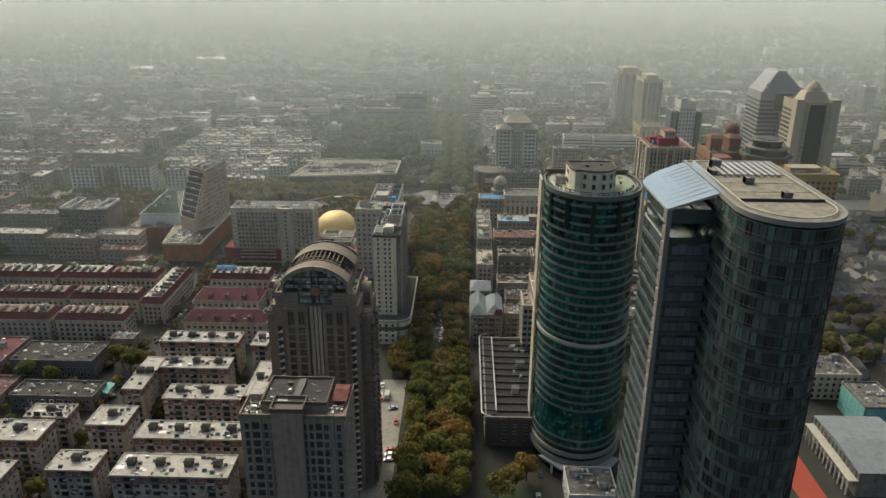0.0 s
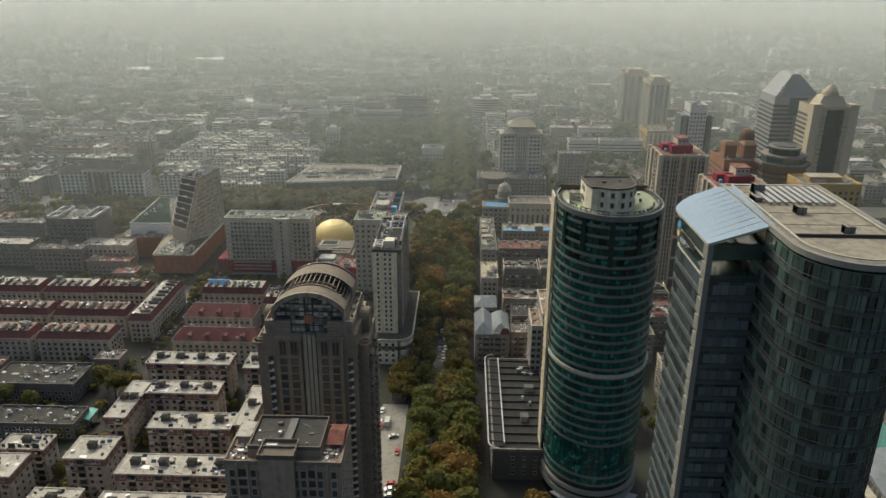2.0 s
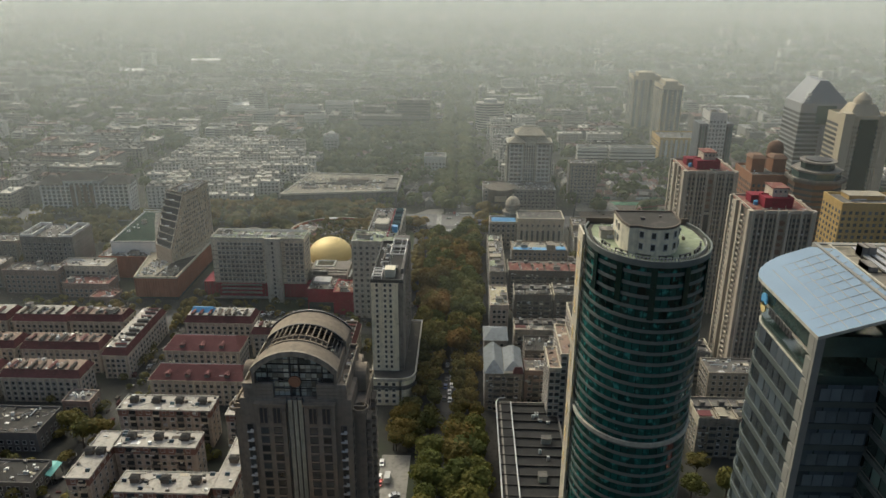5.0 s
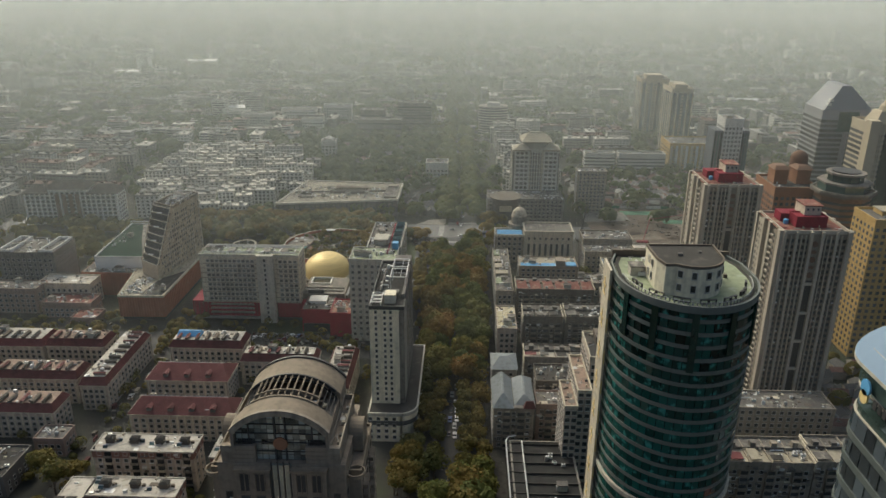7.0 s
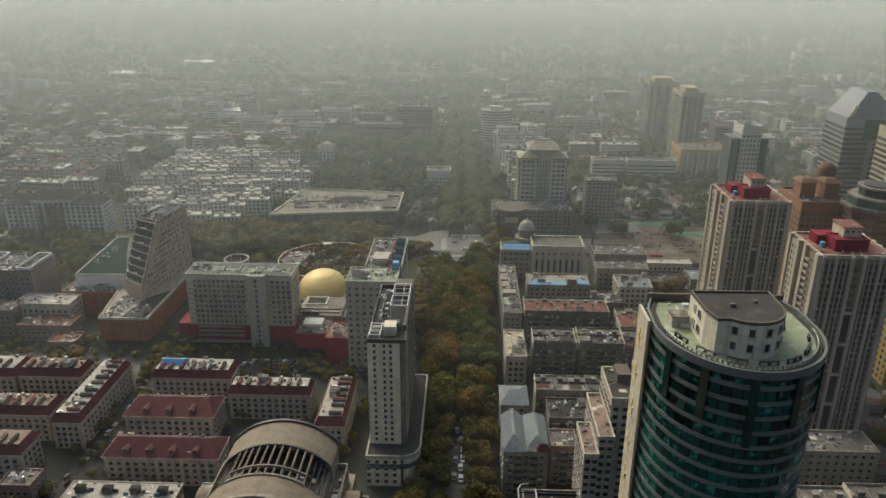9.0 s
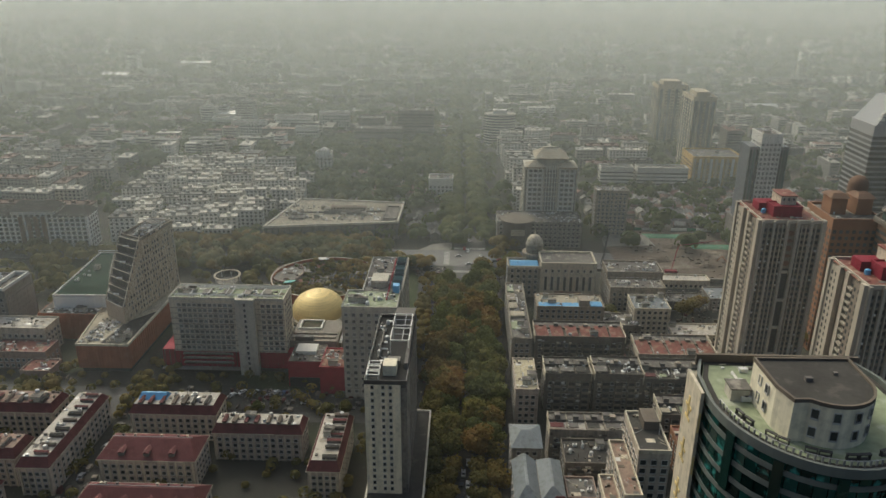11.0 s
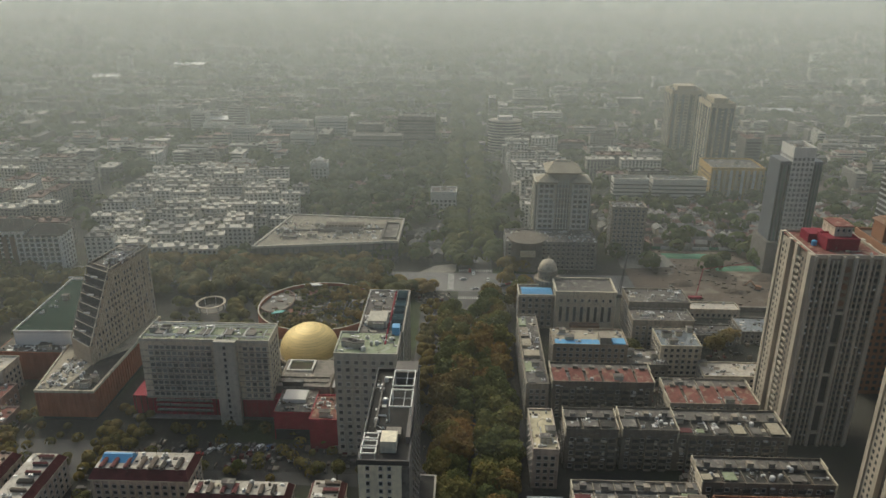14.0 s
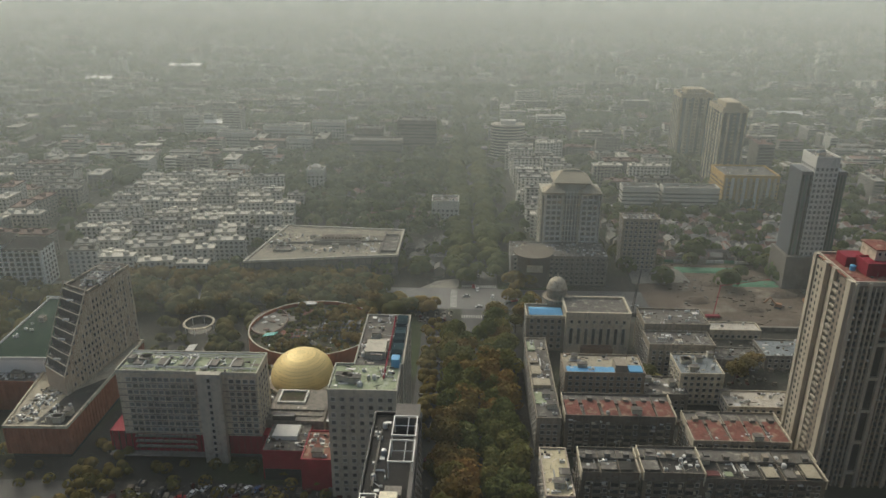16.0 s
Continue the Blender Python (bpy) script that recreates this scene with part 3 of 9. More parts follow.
def red_block(x0, x1, y0, y1, h=17.0, roof="terrace", seed=0, blue=False):
    """Five-storey cream block with a maroon mansard; a hipped maroon roof or pale terraces between dark partitions."""
    rng = random.Random(seed)
    cx, cy, hx, hy = (x0 + x1) / 2, (y0 + y1) / 2, (x1 - x0) / 2, (y1 - y0) / 2
    t = thing("apartment_block", "five-storey cream apartment block with maroon %s" % ("hipped roof" if roof == "hip" else "mansard and pale roof terraces"), "building", cx, cy, group="maroon-roofed apartment blocks")
    ez = h - 4.2
    wl = part("wall", Build().box(-hx, hx, -hy, hy, 0, ez), BLOCK_CREAM, t)
    along_y = hy > hx
    cols, side = max(2, round(2 * hx / 3.3)), max(2, round(2 * hy / 3.6))
    rows = Build()
    windows(wl, "s", hx, hy, 0, 2.75, 4, cols, 1.5, 1.5, singles=cx > -180, into=rows)
    windows(wl, inner(cx), hx, hy, 0, 2.75, 4, side, 1.4, 1.5, singles=along_y, into=rows)
    windows(wl, "n", hx, hy, 0, 2.75, 4, cols, 1.5, 1.5, singles=False, into=rows)
    windows(wl, "e" if inner(cx) == "w" else "w", hx, hy, 0, 2.75, 4, side, 1.4, 1.5, singles=False, into=rows)
    part("glazing", rows, [GLASS, FRAME], wl, kind="stuff")
    for c in range(cols + 1):
        a = -hx + 0.8 + (2 * hx - 1.6) * c / cols
        part("pilaster", Build().box(a - 0.28, a + 0.28, -hy - 0.35, -hy, 0, ez), CREAM_PALE, t)
    part("eave_band", Build().ring(rect(-hx - 0.6, hx + 0.6, -hy - 0.6, hy + 0.6), rect(-hx + 0.2, hx - 0.2, -hy + 0.2, hy - 0.2), ez - 0.1, ez + 0.25), CREAM_PALE, t)
    if roof == "hip":
        top = rect(-hx + 3.5, hx - 3.5, -0.6, 0.6)
        part("roof", Build().prism(rect(-hx - 0.5, hx + 0.5, -hy - 0.5, hy + 0.5), ez + 0.25, h + 0.6, 0, poly_top=top), ROOF_RED, t, "maroon sheet roof")
        for k in range(max(2, cols // 3)):
            a = -hx + 4 + (2 * hx - 8) * (k + 0.5) / max(2, cols // 3)
            z = ez + 1.4
            b = Build().prism([(a - 1, -hy + 0.6), (a + 1, -hy + 0.6), (a + 1, -1.2), (a - 1, -1.2)], z, z + 1.5, 0, 1)
            b.prism([(a - 1.3, -hy + 0.3), (a + 1.3, -hy + 0.3), (a + 1.3, -0.9), (a - 1.3, -0.9)], z + 1.5, z + 2.1, 1, poly_top=[(a - 0.1, -hy + 0.3), (a + 0.1, -hy + 0.3), (a + 0.1, -0.9), (a - 0.1, -0.9)])
            part("dormer", b, [GREY_DARK, ROOF_RED], t)
        for k in range(max(3, cols // 2)):
            a = rng.uniform(-hx + 4, hx - 4)
            zr = h - 0.2
            part("chimney", Build().box(a - 0.35, a + 0.35, 0.9, 1.6, zr - 1.5, zr + 1.2).box(a - 0.45, a + 0.45, 0.8, 1.7, zr + 1.2, zr + 1.4), rng.choice([CREAM_PALE, GREY_DARK]), t)
        part("skylight_sheet", Build().quad([(hx * 0.45, -hy * 0.75, ez + 1.75), (hx * 0.45 + 1.8, -hy * 0.75, ez + 1.75), (hx * 0.45 + 1.8, -hy * 0.3, ez + 3.65), (hx * 0.45, -hy * 0.3, ez + 3.65)]), RAIL, t, "pale sheet laid on the red roof")
        part("ridge_pipe", Build().bar((-hx + 3, 0.2, h + 0.8), (hx - 3, 0.2, h + 0.8), 0.12), RAIL, t)
    else:
        part("mansard", Build().prism(rect(-hx - 0.5, hx + 0.5, -hy - 0.5, hy + 0.5), ez + 0.25, h - 0.8, 0, poly_top=rect(-hx + 1.1, hx - 1.1, -hy + 2.2, hy - 2.2)), ROOF_RED, t, "maroon sloped roof edge")
        part("roof", Build().box(-hx + 1.2, hx - 1.2, -hy + 2.2, hy - 2.2, h - 1.0, h - 0.7), ROOF_WHITE if along_y or rng.random() < 0.3 else TERRACE, t, "worn roof terrace")
        n = max(3, round(2 * max(hx, hy) / 5.5))
        for k in range(n):
            a = -max(hx, hy) + 2 + (2 * max(hx, hy) - 4) * (k + 0.5) / n
            w, d = rng.uniform(0.45, 0.8), min(hx, hy) * 0.5
            a += rng.uniform(-0.8, 0.8)
            z = h - 0.7
            if along_y:
                b = Build().box(-0.6, hx - 1.3, a - w, a + w, z, z + 1.2, 0).prism([(-0.8, a - w - 0.2), (hx - 1.1, a - w - 0.2), (hx - 1.1, a + w + 0.2), (-0.8, a + w + 0.2)], z + 1.2, z + 1.5, 1, poly_top=[(0, a - 0.1), (hx - 1.5, a - 0.1), (hx - 1.5, a + 0.1), (0, a + 0.1)])
            else:
                b = Build().box(a - w, a + w, -hy + 1.5, 0.6, z, z + 1.2, 0).prism([(a - w - 0.2, -hy + 1.2), (a + w + 0.2, -hy + 1.2), (a + w + 0.2, 0.8), (a - w - 0.2, 0.8)], z + 1.2, z + 1.5, 1, poly_top=[(a - 0.1, -hy + 1.2), (a + 0.1, -hy + 1.2), (a + 0.1, 0.6), (a - 0.1, 0.6)])
            part("roof_room", b, [rng.choice([BROWN_GREY, PINKISH, GREY_DARK]), rng.choice([ROOF_DARK, ROOF_RED, BROWN_GREY])], t)
        clutter(t, -hx + 2, hx - 2, -hy + 2.5, hy - 2.5, h - 0.7, int(max(hx, hy) / 3), rng)
        debris(t, -hx + 1.6, hx - 1.6, -hy + 2, hy - 2, h - 0.7, int(max(hx, hy) * 1.5), rng)
        if blue:
            part("roof_shed", Build().prism(rect(-hx + 2, -hx + 14, -2, 4), h - 0.7, h + 1.5, 0, poly_top=rect(-hx + 2.5, -hx + 13.5, 0.5, 1.5)), ROOF_BLUE, t, "blue sheet roof shed")
    return t


def plain_block(x0, x1, y0, y1, h, wall, roof, label, fh=3.1, bay=3.4, seed=0, ww=1.5, wh=1.6, junk=6, singles=True, balconies=0, name="building", group="", rim=0.9, turn=0.0, category="building"):
    """A flat-roofed block with windows all round, a parapet and plant on the roof."""
    rng = random.Random(seed)
    cx, cy, hx, hy = (x0 + x1) / 2, (y0 + y1) / 2, (x1 - x0) / 2, (y1 - y0) / 2
    t = thing(name, label, category, cx, cy, turn=turn, group=group)
    wl = part("wall", Build().box(-hx, hx, -hy, hy, 0, h), wall, t)
    part("roof", Build().box(-hx + 0.2, hx - 0.2, -hy + 0.2, hy - 0.2, h, h + 0.12), roof, t)
    if rim:
        parapet(t, rect(-hx, hx, -hy, hy), h, rim, 0.3, wall)
    floors = max(1, int((h - 0.3) / fh))
    cols = max(2, round(2 * hx / bay))
    bal = set(range(1, cols, balconies)) if balconies else set()
    rows = Build()
    windows(wl, "s", hx, hy, 0.2, fh, floors, cols, ww, wh, singles=singles, skip=bal, into=None if singles else rows)
    windows(wl, inner(cx), hx, hy, 0.2, fh, floors, max(1, round(2 * hy / (bay * 1.15))), ww * 0.85, wh, singles=False, into=rows)
    for f in ("n", "e" if inner(cx) == "w" else "w"):
        windows(wl, f, hx, hy, 0.2, fh, floors, max(1, round(2 * (hx if f == "n" else hy) / bay)), ww, wh, singles=False, into=rows)
    part("glazing", rows, [GLASS, FRAME], wl, kind="stuff")
    for c in bal:
        a = -hx + 1 + (2 * hx - 2) * (c + 0.5) / cols
        for f in range(floors):
            z = f * fh + 0.3
            b = Build().box(a - 1.5, a + 1.5, -hy - 1.2, -hy, z, z + 0.15).box(a - 1.5, a + 1.5, -hy - 1.2, -hy - 1.08, z + 0.15, z + 1.1)
            b.quad([(a - 1.5, -hy - 1.1, z + 1.1), (a + 1.5, -hy - 1.1, z + 1.1), (a + 1.5, -hy - 1.1, z + 2.6), (a - 1.5, -hy - 1.1, z + 2.6)], 1).box(a - 1.5, a - 1.4, -hy - 1.15, -hy, z + 0.15, z + 2.7).box(a + 1.4, a + 1.5, -hy - 1.15, -hy, z + 0.15, z + 2.7)
            part("balcony", b, [rng.choice([wall, GREY, CREAM]), GLASS], t)
    clutter(t, -hx + 0.5, hx - 0.5, -hy + 0.5, hy - 0.5, h + 0.12, junk, rng)
    if junk > 2:
        debris(t, -hx + 0.5, hx - 0.5, -hy + 0.5, hy - 0.5, h + 0.12, int(hx * hy * 0.35), rng)
    if balconies:
        fittings(t, hx, hy, h, int(hx * 3.5), rng)
    return t


PINK_BAND = mat("brown_red_render", (0.23, 0.13, 0.10), var=0.15, scale=0.2, streak=0.12)

# ---- pale-roofed apartment blocks ----
for k, (x0, x1, y0, y1, heads) in enumerate(((-142.5, -103.5, 324.5, 335.5, 4), (-132.6, -101, 299, 309, 3), (-121, -87.5, 272.8, 284, 3), (-121, -78.5, 243.8, 255.5, 4), (-120, -77, 220.5, 233.5, 4))):
    white_block(x0, x1, y0, y1, 18, heads, k)
for k, (x0, x1, y0, y1, heads) in enumerate(((-141.4, -133, 279.6, 308.2, 2), (-86.6, -79.8, 276, 306, 1), (-144.2, -128.6, 252, 265.8, 1), (-145, -127.8, 222.8, 234.6, 1), (-175.4, -157.4, 261, 270.5, 1), (-180, -158.4, 240.5, 254, 1), (-186, -158.6, 214, 227, 2), (-96, -88.5, 322, 336, 1))):
    white_block(x0, x1, y0, y1, 18 if k != 4 else 15, heads, 20 + k)

# ---- maroon-roofed apartment blocks ----
red_block(-143, -98.5, 357, 371, 17, "hip", 1)
red_block(-147, -109.5, 385, 401.5, 17, "hip", 2)
red_block(-148, -111.5, 416.5, 431, 17, "terrace", 3, blue=True)
red_block(-175.2, -163, 379, 428.5, 17, "terrace", 4)
for k, (x0, x1, y0, y1) in enumerate(((-219, -179, 384, 397.5), (-213, -175.5, 356.5, 370.5), (-210.5, -181, 415.5, 429), (-241, -211.5, 414.5, 430), (-108.5, -72, 404, 415.5), (-65, -53, 381, 417), (-262, -222, 384, 397.5), (-258, -217, 356.5, 370.5), (-284, -244, 414.5, 430))):
    red_block(x0, x1, y0, y1, 17, "terrace", 10 + k)

# ---- low buildings among the blocks ----
low = [
    (-200, -161, 289, 303, 7, GREY_DARK, ROOF_DARK, "low dark-roofed hall in a yard"), (-216, -175, 318, 338, 9, GREY_DARK, ROOF_DARK, "low dark hall with pale pillars"),
    (-250, -222, 316, 346, 7, PINKISH, ROOF_RED, "low house with maroon roof"), (-243, -205, 289, 308, 6, PINKISH, ROOF_RED, "low house with maroon roof"),
    (-178, -165.5, 344, 354, 8, PINKISH, ROOF_GREY, "small pinkish house beside the lane"), (-254, -222.5, 487, 501, 15, CREAM_PALE, ROOF_WHITE, "white four-storey block with pale roof"),
    (-284, -250, 478, 491, 15, PINKISH, ROOF_GREY, "faded pink four-storey block"), (-245, -216, 473, 486, 9, PINKISH, ROOF_REDP, "low faded pink block with red roof"),
    (-222, -207.5, 460, 472, 6, PINKISH, ROOF_REDP, "low house with faded red roof"), (-330, -290, 486, 500, 15, CREAM, ROOF_WHITE, "cream four-storey block with pale roof"),
    (-340, -296, 516, 530, 20, GREY, ROOF_GREY, "grey slab block with flat roof")]
for k, (x0, x1, y0, y1, h, wall, roof, label) in enumerate(low):
    plain_block(x0, x1, y0, y1, h, wall, roof, label, seed=40 + k, junk=4, singles=x1 > -200)
canopy = thing("canopy", "turquoise translucent gate canopy on thin posts", "canopy", -162.5, 301.5)
part("sheet", Build().prism([(-4, -4.5), (4, -4.5), (4, 4.5), (-4, 4.5)], 4.6, 5.3, 0, poly_top=[(-2, -4.5), (2, -4.5), (2, 4.5), (-2, 4.5)]), TURQ, canopy)
for dx in (-3.5, 3.5):
    for dy in (-4, 4):
        part("post", Build().bar((dx, dy, 0), (dx, dy, 4.7), 0.12), METAL, canopy)
ub = plain_block(-285, -250.5, 503, 529, 28, GREY, ROOF_GREY, "grey block with two pale raised roof wings", seed=61, junk=8)
for x0, x1 in ((-17, -9), (8, 16.5)):
    part("roof_wing", Build().ring(rect(x0, x1, -12.5, 12.5), rect(x0 + 0.8, x1 - 0.8, -11.7, 11.7), 28, 30.2), WHITE, ub)


# ---- curtain-wall towers ----
def curtain(t, poly, z0, fh, floors, sp, mats, proud=0.35, singles_from=None, skip_spandrel=(), back=0.0):
    """Floor after floor of glass panes behind proud spandrel bands, round an outline; high floors have single panes."""
    glass, band = mats
    rest = Build()
    outer = offset(poly, proud)
    n = len(poly)
    rp = random.Random(900 + floors)
    for f in range(floors):
        z = z0 + f * fh
        if f not in skip_spandrel:
            part("spandrel", Build().ring(outer, offset(poly, -0.1), z, z + sp), band, t)
        for i in range(n):
            (ax, ay), (bx, by) = poly[i], poly[(i + 1) % n]
            length = math.hypot(bx - ax, by - ay)
            panes = max(1, round(length / 2.6))
            for k in range(panes):
                u, w = (k + 0.04) / panes, (k + 0.96) / panes
                p, q = (ax + (bx - ax) * u, ay + (by - ay) * u), (ax + (bx - ax) * w, ay + (by - ay) * w)
                lo, hi = (z + sp + 0.05, z + fh - 0.05) if f not in skip_spandrel else (z + 0.05, z + fh - 0.05)
                ox, oy = (by - ay) / length, (ax - bx) / length
                tu, tv = rp.uniform(-0.05, 0.05), rp.uniform(-0.05, 0.05)  # no two panes hang quite alike
                pts = [(c[0] + ox * (tu * su + tv * sv), c[1] + oy * (tu * su + tv * sv), z_) for c, z_, su, sv in ((p, lo, -1, -1), (q, lo, 1, -1), (q, hi, 1, 1), (p, hi, -1, 1))]
                if singles_from is not None and f >= singles_from and (ay + by) / 2 < back:
                    part("pane", Build().quad(pts), glass, t)
                else:
                    rest.quad(pts)
    part("panes", rest, glass, t, kind="stuff")


def arc(cx, cy, rx, ry, a0, a1, n):
    return [(cx + rx * math.cos(radians(a0 + (a1 - a0) * i / n)), cy + ry * math.sin(radians(a0 + (a1 - a0) * i / n))) for i in range(n + 1)]


# Teal tower: rounded to the south, with a thin pale fin wall at its west edge.
teal = thing("office_tower", "round teal glass office tower with grey bands and green roof", "tower", 55.5, 270)
outline = arc(0, 0, 17.6, 20.5, 180, 360, 26) + [(17.2, 8), (15.0, 14.5), (-15.0, 14.5), (-17.2, 8)]
TZ = 117.0
part("core", Build().prism(offset(outline, -0.35), 0, TZ - 1), TEAL_DARK, teal)
curtain(teal, outline, 12.6, 3.46, 30, 0.98, (TEAL_GLASS, TEAL_BAND), 0.16, 24, skip_spandrel=(2, 3, 4), back=4)
part("base_band", Build().ring(offset(outline, 1.0), offset(outline, -0.2), 5.5, 7.4), STONE_BAND, teal)
part("base_band", Build().ring(offset(outline, 0.8), offset(outline, -0.2), 9.0, 10.6), STONE_BAND, teal)
part("mid_band", Build().ring(offset(outline, 0.7), offset(outline, -0.1), TZ - 58.6, TZ - 57.4), GREY_PALE, teal)
part("crown_band", Build().ring(offset(outline, 0.35), offset(outline, -0.2), TZ - 1.5, TZ + 0.3), TEAL_BAND, teal, "grey curved crown band")
part("roof", Build().prism(offset(outline, -0.6), TZ - 1.2, TZ - 0.4), ROOF_GREEN, teal, "pale green painted flat roof")
part("fin", Build().box(-19.0, -18.4, 0.5, 9.5, 0, TZ + 0.6), CREAM_PALE, teal, "thin cream fin wall")
for k in range(9):
    z = TZ - 6 - k * 9.5
    b = Build().box(-19.15, -19.0, 4.4, 7.6, z, z + 0.7).box(-19.15, -19.0, 5.6, 6.4, z - 2.2, z + 2.6).box(-19.15, -19.0, 4.6, 7.4, z - 2.4, z - 1.8)
    part("sign_bar", b, GOLD, teal, "gold sign strokes")
    part("sign_bar", Build().box(-18.85, -18.5, 0.4, 0.5, z - 2.0, z + 2.2), GOLD, teal, "gold sign strokes")
for a in (205, 232, 262, 292, 322):  # proud vertical strips, the dark of recessed slots in the upper floors put into colour
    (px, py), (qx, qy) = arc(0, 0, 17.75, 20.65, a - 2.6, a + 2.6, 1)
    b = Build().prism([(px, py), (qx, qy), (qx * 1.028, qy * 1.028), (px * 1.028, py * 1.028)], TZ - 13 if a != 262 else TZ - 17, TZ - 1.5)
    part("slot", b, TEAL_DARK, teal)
pent = [(-10.2, 1.2), (-9.8, -8.2), (-8.6, -12.6)] + arc(-1.0, -6.0, 7.8, 8.4, 230, 350, 10) + [(6.8, 1.6)]
ph = part("penthouse", Build().prism(pent, TZ - 0.4, TZ + 7.4), SLAB_CREAM, teal, "pale curved plant room")
part("penthouse_rim", Build().ring(offset(pent, 0.12), offset(pent, -0.3), TZ + 7.2, TZ + 7.9), BROWN_GREY, teal)
part("roof_gutter", Build().ring(offset(outline, -0.7), offset(outline, -1.7), TZ - 0.4, TZ - 0.33), ROOF_DARK, teal, "dark gutter along the roof edge")
rail_b = Build()
for (ax, ay), (bx, by) in zip(arc(0, 0, 16.2, 19.0, 185, 355, 30)[:-1], arc(0, 0, 16.2, 19.0, 185, 355, 30)[1:]):
    rail_b.bar((ax, ay, TZ + 0.65), (bx, by, TZ + 0.65), 0.07)
part("roof_rail", rail_b, METAL, teal)
part("penthouse_roof", Build().prism(offset(pent, -0.3), TZ + 7.4, TZ + 7.5), ROOF_DARK, teal)
part("roof_unit", Build().box(-4.2, -3.0, -6.4, -5.6, TZ + 7.5, TZ + 8.2).box(1.6, 2.3, -4.1, -3.5, TZ + 7.5, TZ + 8.0), GREY_DARK, teal)
for i, (a, z) in enumerate([(a, z) for a in (238, 262, 288, 312, 336) for z in (1.2, 4.6)]):
    x, y = -1.0 + 7.8 * math.cos(radians(a)), -6.0 + 8.4 * math.sin(radians(a))
    part("window", window_mesh(1.1, 1.7), None, ph, m=pose(x, y, TZ + z, 0, 0, a + 90))
for y in (-2.5, -5.5):
    for z in (1.2, 4.6):
        part("window", window_mesh(1.0, 1.6), None, ph, m=pose(-10.0, y, TZ + z, 0, 0, -90))
for i, (x, y) in enumerate(arc(0, 0, 16.2, 19.0, 185, 355, 46)):
    part("rail_post", Build().box(x - 0.14, x + 0.14, y - 0.14, y + 0.14, TZ - 0.4, TZ + 0.7), METAL, teal)
clutter(teal, -14, -9, -2, 10, TZ - 0.4, 5, random.Random(3))
part("cornice", Build().box(-16, 16, 14.0, 14.7, TZ - 1, TZ + 1.3), BROWN_GREY, teal)
debris(teal, -13, 12, -1, 13, TZ - 0.4, 34, random.Random(88))
for a in range(190, 350, 8):  # plant racks along the roof edge
    x, y = 14.6 * math.cos(radians(a)), 17.2 * math.sin(radians(a))
    if a % 24 < 16:
        part("rack", Build().box(-1.0, 1.0, -0.3, 0.3, 0, 0.12).box(-0.95, -0.8, -0.25, 0.25, 0.12, 0.9).box(0.8, 0.95, -0.25, 0.25, 0.12, 0.9).box(-1.0, 1.0, -0.3, 0.3, 0.9, 1.05), METAL_DARK, teal, m=pose(x, y, TZ - 0.33, 0, 0, a + 90))
part("entrance_canopy", Build().prism([(-16, -14), (-8, -23), (9, -25), (17, -15), (10, -12), (-10, -12)], 4.6, 5.3), STEEL_BLUE, teal, "grey-blue entrance canopy")
for x, y in ((-11, -19), (0, -23), (10, -22)):
    part("column", Build().revolve([(0.5, 0), (0.5, 4.6)], x, y, 12), GREY_PALE, teal)

# Dark tower: a slab wing under a pale blue sloping roof, and a drum-ended wing.
dark = thing("office_tower", "dark glass twin-wing office tower with pale blue roof", "tower", 67, 165)
DZ = 144.8
slab_wing = [(-13.2, -3.6), (-2.9, -3.6), (-2.9, 22.5), (-8, 22.5)] + arc(-7.6, 16.5, 5.6, 6.0, 90, 180, 6)
part("core", Build().prism(offset(slab_wing, -0.3), 0, 133.5), NAVY_GLASS, dark)
curtain(dark, slab_wing, 3.5, 3.9, 33, 1.0, (BLUE_GLASS, DARK_LINE), 0.2, 28, back=-3)
west = arc(-7.6, 16.5, 5.6, 6.0, 90, 180, 6) + [(-13.2, -3.2)]
for f in range(35):  # thin pale floor edges along the west front and round its north corner
    z = 3.5 + f * 3.9
    if z < 137:
        eb = Build()
        for (ax, ay), (bx, by) in zip(west[:-1], west[1:]):
            n_ = Vector((by - ay, ax - bx)).normalized() * -0.45
            eb.prism([(ax, ay), (bx, by), (bx + n_.x, by + n_.y), (ax + n_.x, ay + n_.y)][::-1], z - 0.02, z + 0.18)
        part("floor_edge", eb, GREY_PALE, dark)
part("crown_wall", Build().ring(offset(slab_wing, 0.15), offset(slab_wing, -0.7), 137.0, 140.3), NAVY_GLASS, dark)
for f in range(33):  # pale window strips of the south front
    z = 3.5 + f * 3.9
    for k in range(5):
        part("window_strip", Build().quad([(-11.6 + k * 1.66, -3.86, z + 1.15), (-10.1 + k * 1.66, -3.86, z + 1.15), (-10.1 + k * 1.66, -3.86, z + 3.3), (-11.6 + k * 1.66, -3.86, z + 3.3)]), PALE_GLASS, dark) if f > 12 else None
part("corner_strip", Build().box(-13.75, -12.6, -4.1, -3.3, 0, 140.2), STONE_BAND, dark, "pale corner strip")
for f in range(36):
    part("corner_panel", Build().box(-13.8, -13.3, -3.3, -1.6, f * 3.9 + 0.3, f * 3.9 + 3.5), STONE_BAND, dark)
roof_pts = [(-14.0, -4.6), (-2.2, -5.6), (-1.4, 19.5), (-4, 23.4), (-8.5, 23.6)] + arc(-8.0, 17.0, 6.4, 6.6, 100, 180, 6)
rb = Build()
n = len(roof_pts)
